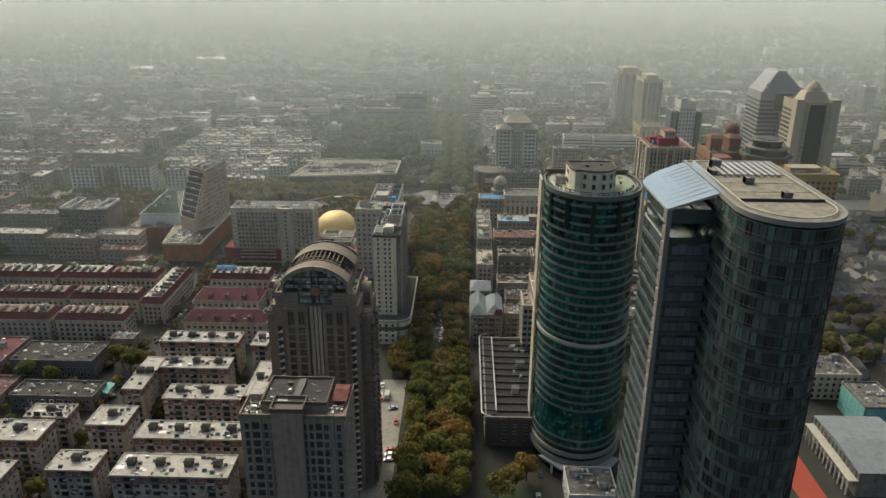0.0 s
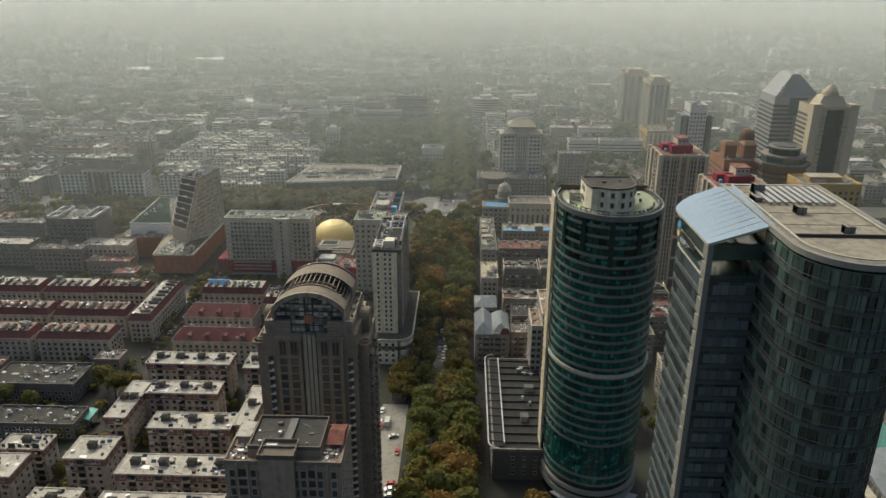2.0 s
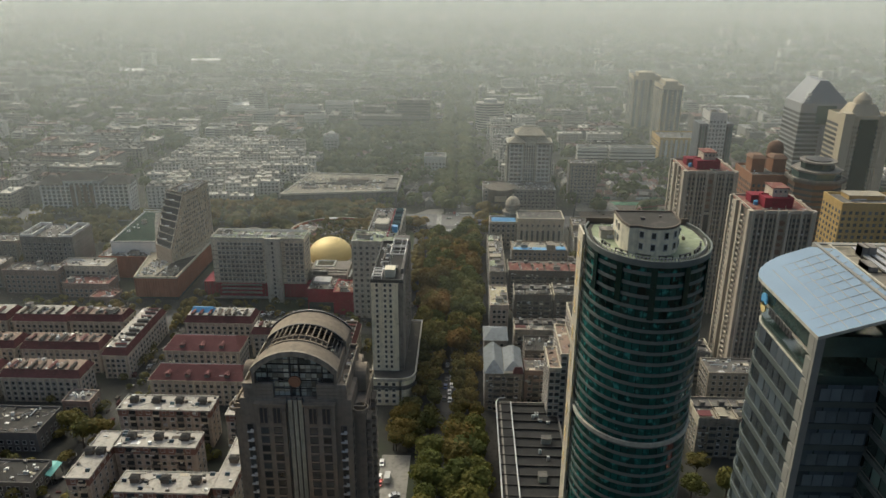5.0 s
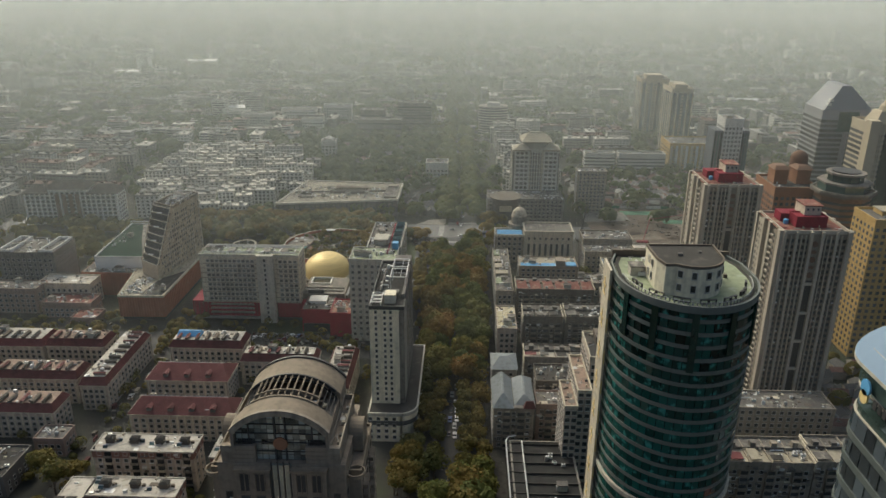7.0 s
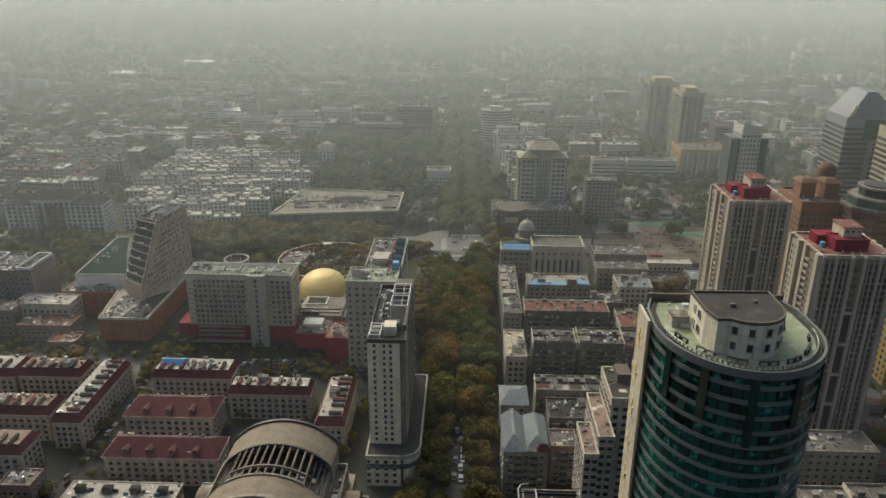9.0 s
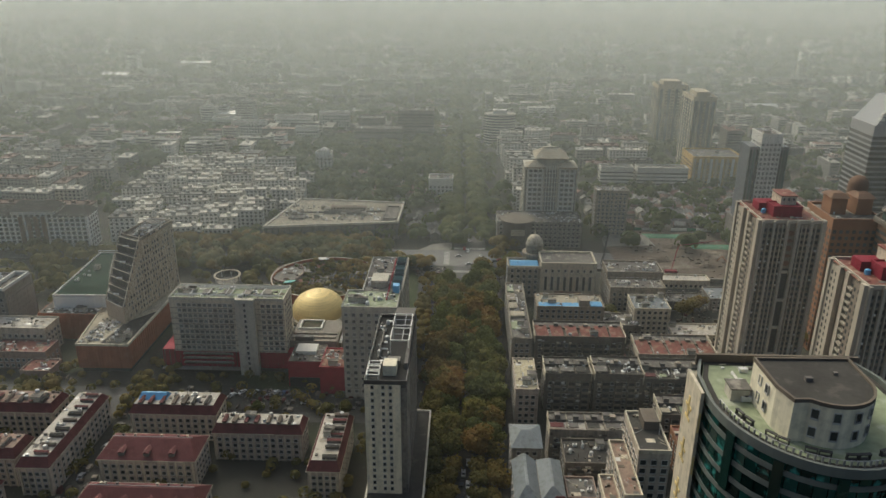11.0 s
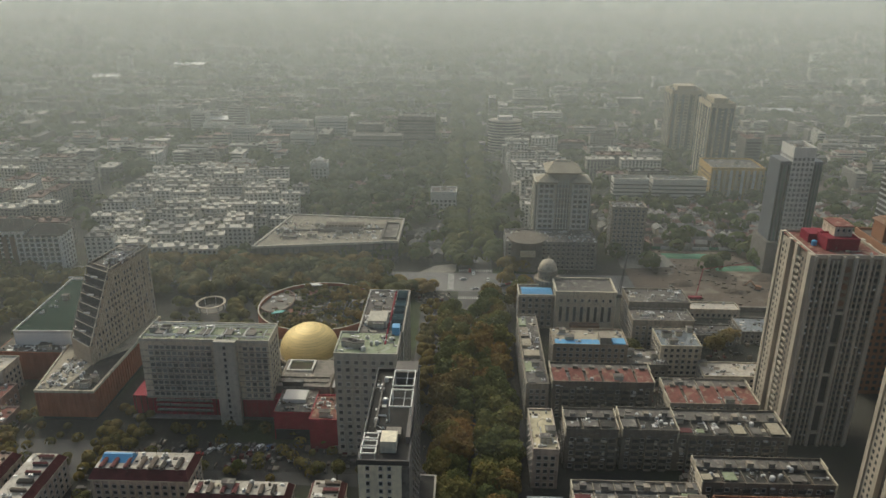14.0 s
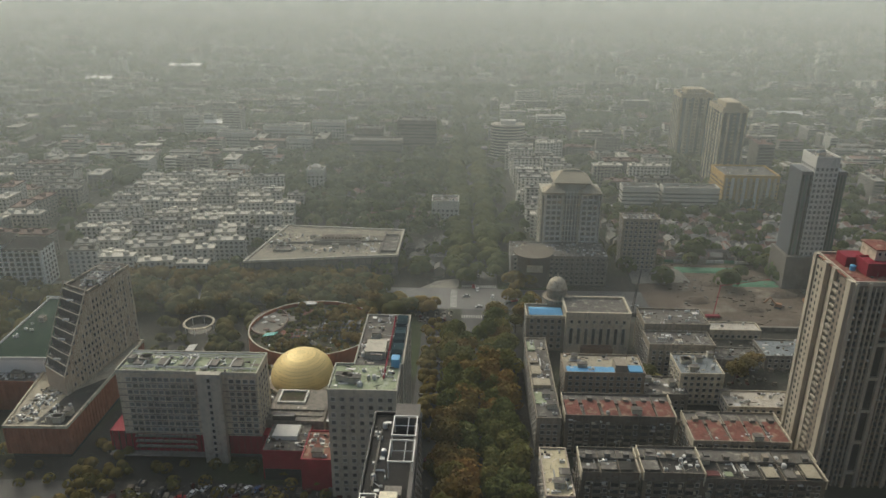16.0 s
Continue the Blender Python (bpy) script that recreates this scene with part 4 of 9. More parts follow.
for zoff in (0.0, 0.55):
    rb.v += [(x, y, 140.3 + zoff + 4.4 * (x + 13.5) / 11.5 + 0.25 * math.sin((y + 5) / 28 * math.pi)) for x, y in roof_pts]
rb.f += [tuple(range(n - 1, -1, -1)), tuple(range(n, 2 * n))] + [(i, (i + 1) % n, n + (i + 1) % n, n + i) for i in range(n)]
rb.m += [1, 0] + [1] * n
part("roof", rb, [BLUE_ROOF, GREY_PALE], dark, "pale blue metal roof blade")
for k in range(1, 10):
    y = -5 + k * 2.7
    part("roof_seam", Build().bar((-13.2, y, 140.98), (-2.0, y, 145.35), 0.05), GREY_PALE, dark)
for k in range(1, 7):
    x = -13.5 + k * 1.75
    part("roof_seam", Build().bar((x, -4.6, 140.88 + 4.4 * (x + 13.5) / 11.5), (x, 19, 140.98 + 4.4 * (x + 13.5) / 11.5), 0.05), GREY_PALE, dark)
drum = [(-2.8, 24), (-2.8, -14)] + arc(8.0, -14.5, 10.8, 11.5, 180, 360, 22) + [(18.8, 24)]
part("core", Build().prism(offset(drum, -0.3), 0, DZ - 0.8), NAVY_GLASS, dark)
curtain(dark, drum, 3, 3.9, 36, 0.6, (NAVY_GLASS, DARK_LINE), 0.12, 32, back=-16)
for i, (x, y) in enumerate(arc(8.0, -14.5, 11.0, 11.7, 184, 356, 26)):
    part("mullion", Build().box(x - 0.05, x + 0.05, y - 0.05, y + 0.05, 3, DZ - 2), METAL_DARK, dark)
for f in range(1, 37):
    part("floor_line", Build().ring(offset(drum, 0.3), offset(drum, 0.2), 3 + f * 3.9 - 0.12, 3 + f * 3.9 + 0.05), DARK_LINE, dark)
part("crown_band", Build().ring(offset(drum, 0.35), offset(drum, -0.45), DZ - 0.9, DZ + 0.25), STONE_BAND, dark)
for f in range(24, 36):  # thin transoms between the floors of the drum
    part("transom", Build().ring(offset(drum, 0.28), offset(drum, 0.2), 3 + f * 3.9 + 1.3, 3 + f * 3.9 + 1.4), GREY_DARK, dark)
part("roof", Build().prism(offset(drum, -0.4), DZ - 0.8, DZ), DECK_SLAB, dark, "cream slab roof with dark joints")
part("roof_rail", Build().ring(offset(drum, -1.5), offset(drum, -1.8), DZ + 0.3, DZ + 0.6), GREY_PALE, dark)
for k in range(5):
    part("roof_joint", Build().box(-1.2, 17.2, -12 + k * 7.5, -11.85 + k * 7.5, DZ, DZ + 0.06), ROOF_DARK, dark)
for x, y, sx, sy, h in ((6, 3, 1.0, 1.0, 1.3), (3, 18, 1.2, 1.0, 1.8), (10, -9, 1.0, 0.7, 1.2), (0.5, 12, 0.8, 1.6, 0.8)):
    b = Build().box(x - sx, x + sx, y - sy, y + sy, DZ + 0.2, DZ + 0.2 + h)
    for k in range(int(sx * 2)):
        b.box(x - sx + k, x - sx + k + 0.25, y - sy - 0.05, y + sy + 0.05, DZ, DZ + h + 0.35, 1)
    part("roof_unit", b, [GREY, GREY_DARK], dark)
for k in range(9):
    part("louvre", Build().box(2 + k * 1.6, 2.9 + k * 1.6, 8.5, 21, DZ + 0.5, DZ + 0.7).box(2.3 + k * 1.6, 2.5 + k * 1.6, 9, 9.2, DZ, DZ + 0.5).box(2.3 + k * 1.6, 2.5 + k * 1.6, 20, 20.2, DZ, DZ + 0.5), METAL, dark, "grey louvre strip over the plant deck")
part("window_rail", Build().box(-1, 17, -11.6, -11.3, DZ, DZ + 0.6), METAL_DARK, dark)
emblem = Build().revolve([(1.15, 0), (1.15, 0.25)], 0, 0.2, 16).revolve([(1.0, 0), (1.0, 0.25)], 0, -1.2, 16, 1)
part("emblem", emblem, [ROOF_BLUE, GOLD], dark, "round blue and gold wall emblem", m=pose(-13.9, 15.0, 137.6, 90, 0, -90))
for k in range(8):
    part("sign_bar", Build().box(-13.98, -13.85, 3.6 + k * 1.2, 4.4 + k * 1.2, 136.0, 137.2), METAL_DARK, dark, "dark sign strokes")

# Podium hall between the towers.
plain_block(48, 66, 226, 243, 9, WHITE, ROOF_GREY, "low white annexe with plant on its grey roof", seed=70, junk=10)

# Mall with a rooftop of dark bays west of the teal tower.
mall = thing("shopping_hall", "low grey hall with dark bayed roof and pale edge rail", "building", 30, 305)
part("wall", Build().box(-12, 12.3, -36, 37, 0, 13.6), BROWN_GREY, mall)
part("roof", Build().box(-11.6, 12, -35.6, 36.6, 13.6, 13.8), ROOF_BLACK, mall)
part("parapet", Build().ring(rect(-12.2, 12.5, -36.2, 37.2), rect(-11.5, 11.8, -35.5, 36.5), 13.4, 14.6), GREY, mall)
part("arcade_roof", Build().box(-13.4, -7.5, -34, 38.5, 13.9, 14.4), ROOF_BLACK, mall)
for k in range(12):
    y = -31 + k * 6
    part("roof_beam", Build().box(-7.4, 11.8, y, y + 0.5, 13.8, 14.5), ROOF_DARK, mall)
    part("arcade_beam", Build().box(-13.3, -7.6, y, y + 0.3, 14.4, 14.8), ROOF_DARK, mall)
for x in (-13.6, -7.3):
    part("edge_rail", Build().bar((x, -33, 15.3), (x, 36, 15.3), 0.28), RAIL, mall, "pale tubular edge rail")
part("rail_bend", Build().bar((-13.6, -33, 15.3), (-12.6, -35.4, 15.3), 0.28).bar((-12.6, -35.4, 15.3), (-9.8, -36.3, 15.3), 0.28), RAIL, mall)
part("rail_bend", Build().bar((-13.6, 36, 15.3), (-12.4, 38.6, 15.3), 0.28).bar((-12.4, 38.6, 15.3), (-9.5, 39.4, 15.3), 0.28), RAIL, mall)
clutter(mall, 0, 11, -30, 30, 13.9, 16, random.Random(8))
for c in range(3):
    for f in range(3):
        part("window", window_mesh(1.2, 1.2), None, mall, m=pose(-4 + c * 4.5, -36, 3 + f * 3.4))
windows(mall, "w", 12, 36.5, 0.5, 3.4, 4, 16, 2.2, 1.8, singles=False)

# ---- hotel with red base ----
hotel = thing("hotel", "grey panelled hotel slab on a dark red podium", "building", -122, 481.5)
hotel.matrix_world = pose(-122, 481.5, 0) @ Matrix.Diagonal((1.037, 1.0, 0.862, 1))
part("wall", Build().box(-27, 27, -7.5, 9, 13.5, 46.4), CREAM_PALE, hotel)
part("roof", Build().box(-26.6, 26.6, -7.1, 8.6, 46.4, 46.6), ROOF_GREEN, hotel)
parapet(hotel, rect(-27, 27, -7.5, 9), 46.6, 1.0, 0.4, GREY_PALE)
part("stair_fin", Build().box(4.6, 13.6, -10, -7.4, 0, 47.8), GREY_PALE, hotel, "pale projecting stair shaft")
for f in range(13):
    part("window", window_mesh(1.1, 1.9, mullions=0), None, hotel, m=pose(9.1, -10, 3.5 + f * 3.35))
for f in range(9):
    z = 15.2 + f * 3.35
    for c in range(11):
        part("window", window_mesh(1.75, 1.8, glass=SOFT_GLASS), None, hotel, m=pose(-22.5 + c * 2.42, -7.5, z))
    for c in range(4):
        part("window", window_mesh(1.75, 1.8, glass=SOFT_GLASS), None, hotel, m=pose(17 + c * 2.7, -7.5, z))
    part("floor_line", Build().box(-27.05, 27.05, -7.56, -7.5, z - 1.25, z - 0.85), GREY, hotel)
windows(hotel, "e", 27, 7.5, 14, 3.35, 9, 4, 1.4, 1.9)
windows(hotel, "w", 27, 7.5, 14, 3.35, 9, 4, 1.4, 1.9, singles=False)
windows(hotel, "n", 27, 9, 14, 3.35, 9, 14, 1.9, 1.9, singles=False, glass=SOFT_GLASS)
part("podium", Build().box(-34, 4.6, -6, 10, 2.5, 13.5), RED_PANEL, hotel, "dark red panelled podium")
part("podium", Build().box(13.6, 44, -6.4, 10, 2.5, 13.5), RED_PANEL, hotel, "dark red panelled podium")
part("shopfront", Build().box(-33, 43, -5.6, 9, 0, 2.5), GREY_DARK, hotel)
for k in range(3):
    part("louvre_band", Build().ring(rect(-24, 0.5, -6.7, -6), rect(-23.6, 0.1, -6.7, -6), 5 + k * 2.9, 5.5 + k * 2.9).box(-23.6, 0.1, -6.3, -6.0, 5.0 + k * 2.9, 6.2 + k * 2.9), GREY_PALE, hotel)
for k in range(30):
    x = -33 + k * 2.5
    if not 4 < x < 14:
        part("panel_joint", Build().box(x - 0.05, x + 0.05, -6.46, -6.38 if x > 13 else -5.98, 2.6, 13.4), METAL_DARK, hotel)
part("awning", Build().box(-34, 4.4, -9.5, -6.1, 2.5, 2.8), GREY, hotel)
for a, b2 in (((-26, 5), (26, 5)), ((-25, -5), (-14, -5)), ((-10, -5), (3, -5)), ((12, -4.5), (26, -4.5)), ((-18, -4), (-18, 5)), ((1, -4), (1, 5)), ((16, -4), (16, 5)), ((-26, 7.2), (26, 7.2))):
    part("duct", Build().bar((*a, 47.6), (*b2, 47.5), 0.38), WHITE, hotel, "white roof duct")
clutter(hotel, -25, 25, -6, 8, 46.6, 16, random.Random(9))

debris(hotel, -26, 26, -6.5, 8, 46.6, 90, random.Random(91))
for k in range(6):  # white duct frames along the front of the roof
    x = -25 + k * 8.4
    fr = Build().bar((x, -5.5, 48.6), (x + 7.4, -5.5, 48.6), 0.28).bar((x + 7.4, -5.5, 48.6), (x + 7.4, 1.5, 48.6), 0.2)
    for xx in (x + 0.2, x + 7.2):
        fr.bar((xx, -5.5, 46.6), (xx, -5.5, 48.6), 0.14)
    part("roof_duct", fr, RAIL, hotel, "white pipe frame")
for k in range(5):
    part("roof_unit", Build().box(-22 + k * 9.6, -18.5 + k * 9.6, -3, 1.5, 46.6, 47.9).box(-22.2 + k * 9.6, -18.3 + k * 9.6, -3.2, 1.7, 47.9, 48.1, 1), [GREY_DARK, GREY], hotel)

h2 = thing("hotel", "pale grey hotel wing with plant-crowded roof", "building", -49.5, 452)
part("wall", Build().box(-12.5, 12.5, 0, 19, 0, 47.2), GREY_PALE, h2)
part("wall", Build().box(-5.5, 13.3, 19, 62, 0, 47.2), GREY_PALE, h2)
part("roof", Build().box(-12.1, 12.1, 0.4, 18.8, 47.2, 47.35), ROOF_GREEN, h2)
part("roof", Build().box(-5.1, 12.9, 19, 61.6, 47.2, 47.35), ROOF_GREY, h2)
parapet(h2, [(-12.5, 0), (12.5, 0), (12.5, 19), (13.3, 19), (13.3, 62), (-5.5, 62), (-5.5, 19), (-12.5, 19)], 47.2, 0.9, 0.35, GREY_PALE)
for f in range(13):
    for c in range(7):
        part("window", window_mesh(1.5, 1.6, glass=SOFT_GLASS), None, h2, m=pose(-10.6 + c * 3.45, 0, 3.5 + f * 3.3))
eb = Build()
for f in range(13):
    for c in range(18):
        eb.box(13.3 if c > 5 else 12.5, 13.36 if c > 5 else 12.56, 1.5 + c * 3.3, 3.1 + c * 3.3, 3.5 + f * 3.3, 5.1 + f * 3.3)
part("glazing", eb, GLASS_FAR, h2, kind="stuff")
clutter(h2, -11, 11, 2, 17, 47.35, 14, random.Random(10))
clutter(h2, -4, 6, 22, 58, 47.35, 14, random.Random(11))
debris(h2, -4.8, 12.5, 20, 61, 47.35, 130, random.Random(92))
debris(h2, -12, 12, 1, 18, 47.35, 40, random.Random(93))
for k in range(14):
    y = 21 + k * 2.8
    part("solar_rack", Build().quad([(8, y, 47.6), (12.5, y, 47.6), (12.5, y + 1.8, 49.2), (8, y + 1.8, 49.2)]).box(8, 8.1, y + 1.6, y + 1.8, 47.3, 49.1, 1).box(12.4, 12.5, y + 1.6, y + 1.8, 47.3, 49.1, 1), [NAVY_GLASS, RAIL], h2)
part("pipe", Build().bar((7, 8, 48.2), (7, 60, 48.2), 0.35), CRIMSON, h2, "red roof pipe")
part("tank_house", Build().box(9, 12, 17, 21, 47.4, 51), ROOF_BLUE, h2, "blue rooftop shed")
part("plant_room", Build().box(-2, 6, 24, 34, 47.3, 50.5), GREY_PALE, h2)

link = thing("mall_link", "low dark red mall hall with cluttered roof", "building", -76.5, 463)
part("wall", Build().box(-14.5, 2, -0.8, 18, 0, 13.5), RED_PANEL, link)
part("wall", Build().box(2, 14, -7, 12, 0, 13.8), RED_PANEL, link)
part("roof", Build().box(-14.2, 1.9, -0.5, 17.5, 13.5, 13.7), ROOF_GREY, link)
part("roof", Build().box(2.3, 13.7, -6.7, 11.7, 13.8, 14.0), ROOF_REDP, link)
parapet(link, rect(2, 14, -7, 12), 13.8, 0.8, 0.3, RED_PANEL)
part("roof_box", Build().box(-12, -2, 6, 14, 13.7, 15.6), WHITE, link)
part("shopfront", Build().box(-14, 2, -1.1, -0.8, 0, 5), METAL_DARK, link)
clutter(link, 3, 13, -6, 11, 14, 9, random.Random(12))
debris(link, -14, 13, 0, 11, 13.9, 60, random.Random(94))

# ---- roof garden and golden dome ----
garden = thing("roof_garden", "oval planted roof garden ringed by a dark red wall", "garden", -92, 572)
oval = [(33.5 * math.cos(radians(a)), 31.5 * math.sin(radians(a))) for a in range(0, 360, 6)]
part("deck", Build().prism(oval, 0, 10.2), SOIL, garden, "dark planted roof deck")
part("ring_wall", Build().ring(offset(oval, 0.5), offset(oval, -0.3), 0, 12.0), RUST, garden, "rust-red ring wall")
part("ring_cap", Build().ring(offset(oval, 0.55), offset(oval, -0.15), 12.0, 12.2), CREAM_PALE, garden, "thin pale coping")
curl = [(-25 + 9.5 * math.cos(radians(a)), 6 + 15 * math.sin(radians(a))) for a in range(0, 360, 12)]
part("inner_ring", Build().ring(curl, offset(curl, -0.4), 10.2, 11.8), PINKISH, garden, "low curling inner wall with pale coping")
part("paved_court", Build().prism(offset(curl, -0.7), 10.2, 10.32), PAVING, garden)
patches = ((-10, -5, 6.5, 5, PATCH_RED), (-6, 20, 6.5, 4.0, PATCH_RED), (-14, 12, 4, 3, PAVING), (6, 10, 8, 2, PAVING), (2, -20, 3, 7, PAVING), (18, -8, 7, 3, PAVING_GREY), (-16, -14, 5, 5, PAVING_GREY), (20, 12, 5, 6, PATCH_RED), (0, 2, 9, 1.2, PAVING))
for x, y, rx_, ry_, m in patches:
    part("paving_patch", Build().prism([(x + rx_ * (1 + 0.18 * math.sin(3 * radians(a))) * math.cos(radians(a)), y + ry_ * math.sin(radians(a))) for a in range(0, 360, 24)], 10.2, 10.36), m, garden)
for gx, gy, gw, gd in ((12, -3, 9, 4), (-3, -12, 5, 3)):
    pg = Build()
    for k in range(int(gw)):
        pg.box(gx - gw + k * 2, gx - gw + k * 2 + 0.35, gy - gd, gy + gd, 13.2, 13.5)
    for y in (gy - gd, gy, gy + gd - 0.3):
        pg.box(gx - gw - 0.5, gx + gw, y, y + 0.3, 12.9, 13.2)
        for x in (gx - gw, gx, gx + gw - 1):
            pg.box(x, x + 0.3, y, y + 0.3, 10.2, 12.9)
    part("pergola", pg, GREY_DARK, garden, "grey steel pergola")
part("canopy", Build().prism([(-14, 26), (-12, 28.5), (-6, 29), (-3, 27.5), (-5, 25.5), (-11, 25)], 12.4, 12.9), WHITE, garden, "pale flat canopy")
part("canopy_post", Build().bar((-11, 26.5, 10.2), (-11, 26.5, 12.4), 0.15).bar((-6, 27, 10.2), (-6, 27, 12.4), 0.15), RAIL, garden)
part("kiosk", Build().box(-2, 4, 15, 19, 10.2, 12.6).prism(rect(-3, 5, 14, 20), 12.6, 13.8, 1, poly_top=rect(-1, 3, 16.5, 17.5)), [CREAM, ROOF_GREY], garden)
part("kiosk", Build().box(18, 24, 2, 6, 10.2, 12.6).box(17.5, 24.5, 1.5, 6.5, 12.6, 12.9, 1), [CREAM, ROOF_GREY], garden)
part("awning", Build().prism([(-24, -13.5), (-18.5, -12), (-17, -8.5), (-23, -10)], 12.4, 12.7), TURQ, garden, "turquoise awning")
part("awning_post", Build().bar((-22, -12, 10.2), (-22, -12, 12.5), 0.1).bar((-19, -9.5, 10.2), (-19, -9.5, 12.5), 0.1), RAIL, garden)
for x, y in ((-27, 3), (-24, 10), (-21, 6), (-28, 9)):
    part("parasol", Build().revolve([(0.05, 10.3), (0.05, 12.4), (1.5, 12.4), (0.1, 13.1)], x, y, 8), WHITE, garden)
for k in range(16):
    a = radians(k * 22.5 + 5)
    part("planter", Build().box(25 * math.cos(a) - 1.6, 25 * math.cos(a) + 1.6, 24 * math.sin(a) - 0.5, 24 * math.sin(a) + 0.5, 10.2, 11.0), PINKISH, garden)

podium = thing("mall_podium", "low stepped grey podium deck below the dome", "building", -105, 505)
part("deck", Build().prism([(-42, -28), (50, -28), (50, 22), (30, 30), (-30, 34), (-42, 30)], 0, 8.5), GREY, podium)
part("terrace", Build().prism([(-40, -26), (46, -26), (46, 20), (28, 27), (-30, 31), (-40, 28)], 8.5, 9.0), PAVING_GREY, podium)
sheds = ((-25, 26, 5, 4, 2.4, WHITE), (-13, 24, 4, 5, 2.0, ROOF_TEALISH), (-33, 20, 5, 3, 2.5, ROOF_GREY), (30, -14, 6, 6, 3.2, METAL), (-34, -8, 4, 6, 2.2, ROOF_TEALISH), (4, 10, 5, 4, 2.2, CREAM), (-6, 14, 6, 3, 2.6, EARTH), (-20, 12, 4, 3, 1.8, TURQ))
for x, y, sx, sy, h, m in sheds:
    part("deck_shed", Build().box(x - sx, x + sx, y - sy, y + sy, 9.0, 9.0 + h, 0).prism(rect(x - sx - 0.3, x + sx + 0.3, y - sy - 0.3, y + sy + 0.3), 9.0 + h, 9.6 + h, 1, poly_top=rect(x - sx + 0.5, x + sx - 0.5, y - 0.2, y + 0.2)), [GREY, m], podium)
clutter(podium, -38, 2, -22, 26, 9.0, 22, random.Random(14))
debris(podium, -38, 28, -20, 24, 9.0, 140, random.Random(95))
debris(garden, -20, 22, -20, 22, 10.2, 110, random.Random(96))
plaza = thing("plaza", "paved plaza with pale strips and a round white canopy", "plaza", -150, 572)
part("paving", Build().prism([(-26, -34), (24, -34), (26, 28), (-26, 28)], 0, 0.12), PAVING_GREY, plaza)
for k in range(7):
    part("pale_strip", Build().box(-17 + k * 1.9, -16 + k * 1.9, -32, -20, 0.12, 0.4), PAVING, plaza)
ring = lambda rr: [(rr * math.cos(radians(a)) - 10, 17 + 1.05 * rr * math.sin(radians(a))) for a in range(0, 360, 15)]
part("ring_canopy", Build().ring(ring(8.6), ring(7.4), 4.2, 4.6), CREAM_PALE, plaza, "round white canopy ring")
part("ring_floor", Build().prism(ring(6.5), 0.12, 0.3), PAVING, plaza)
for a in range(0, 360, 45):
    part("canopy_post", Build().bar((-10 + 8 * math.cos(radians(a)), 17 + 8 * math.sin(radians(a)), 0.1), (-10 + 8 * math.cos(radians(a)), 17 + 8 * math.sin(radians(a)), 4.4), 0.2), RAIL, plaza)
for x, y, w, d, m in ((-5, -11, 2, 5, WHITE), (6, -20, 6, 2, ROOF_TEALISH), (18, -30, 4, 3, WHITE), (12, -34, 4, 4, EARTH)):
    part("shelter", Build().prism([(x - w, y - d), (x + w, y - d * 0.8), (x + w, y + d), (x - w, y + d * 0.8)], 3.0, 3.25), m, plaza)
    part("shelter_post", Build().bar((x, y - d * 0.6, 0.1), (x, y - d * 0.6, 3.0), 0.12).bar((x, y + d * 0.6, 0.1), (x, y + d * 0.6, 3.0), 0.12), RAIL, plaza)

dome = thing("dome", "golden egg-shaped panelled dome on the mall roof", "dome", -87.5, 522)
dome.matrix_world = pose(-87.5, 522, 1.2) @ Matrix.Diagonal((0.94, 0.94, 0.94, 1))
rows = 15
for k in range(rows):
    a, b2 = radians(-14 + 104 * k / rows), radians(-14 + 104 * (k + 0.96) / rows)
    prof = [(15.2 * math.cos(a), 12.5 + 11.8 * math.sin(a)), (15.2 * math.cos(b2), 12.5 + 11.8 * math.sin(b2))]
    bld = Build()
    n = 40
    for r, z in prof:
        bld.v += [(r * math.cos(2 * math.pi * i / n), 1.12 * r * math.sin(2 * math.pi * i / n), z) for i in range(n)]
    bld.f += [(i, (i + 1) % n, n + (i + 1) % n, n + i) for i in range(n)]
    bld.m += [0] * n
    part("panel_ring", bld, GOLD, dome)
part("shell", Build().revolve([(14.95 * math.cos(radians(a)), 12.5 + 11.55 * math.sin(radians(a))) for a in range(-15, 91, 7)], 0, 0, 40, 0, 1.0, 1.12), METAL_DARK, dome)
part("base_ring", Build().ring([(16.4 * math.cos(radians(a)), 18 * math.sin(radians(a))) for a in range(0, 360, 10)], [(14.2 * math.cos(radians(a)), 16 * math.sin(radians(a))) for a in range(0, 360, 10)], 8.9, 10.6), CREAM_PALE, dome)

court = thing("roof_terrace", "framed roof court with planting before the dome", "roof terrace", -82, 492)
part("deck", Build().box(-12, 12, -12, 12, 0, 15.4), GREY, court)
debris(court, -11, 11, -9, -1.6, 15.4, 40, random.Random(87))
part("frame", Build().ring(rect(-10, 2, 0, 10), rect(-9.2, 1.2, 0.8, 9.2), 15.4, 16.6), WHITE, court)
part("planting", Build().box(-9, 1, 1, 9, 15.4, 15.8), SOIL, court)
part("step", Build().box(-11.5, 11, -5, -1.5, 15.4, 16.2).box(-11.5, 11, -9, -6.5, 15.4, 16.0), GREY, court)
part("roof_box", Build().box(-9, 0, -12, -9.5, 15.4, 17.5), METAL_DARK, court)

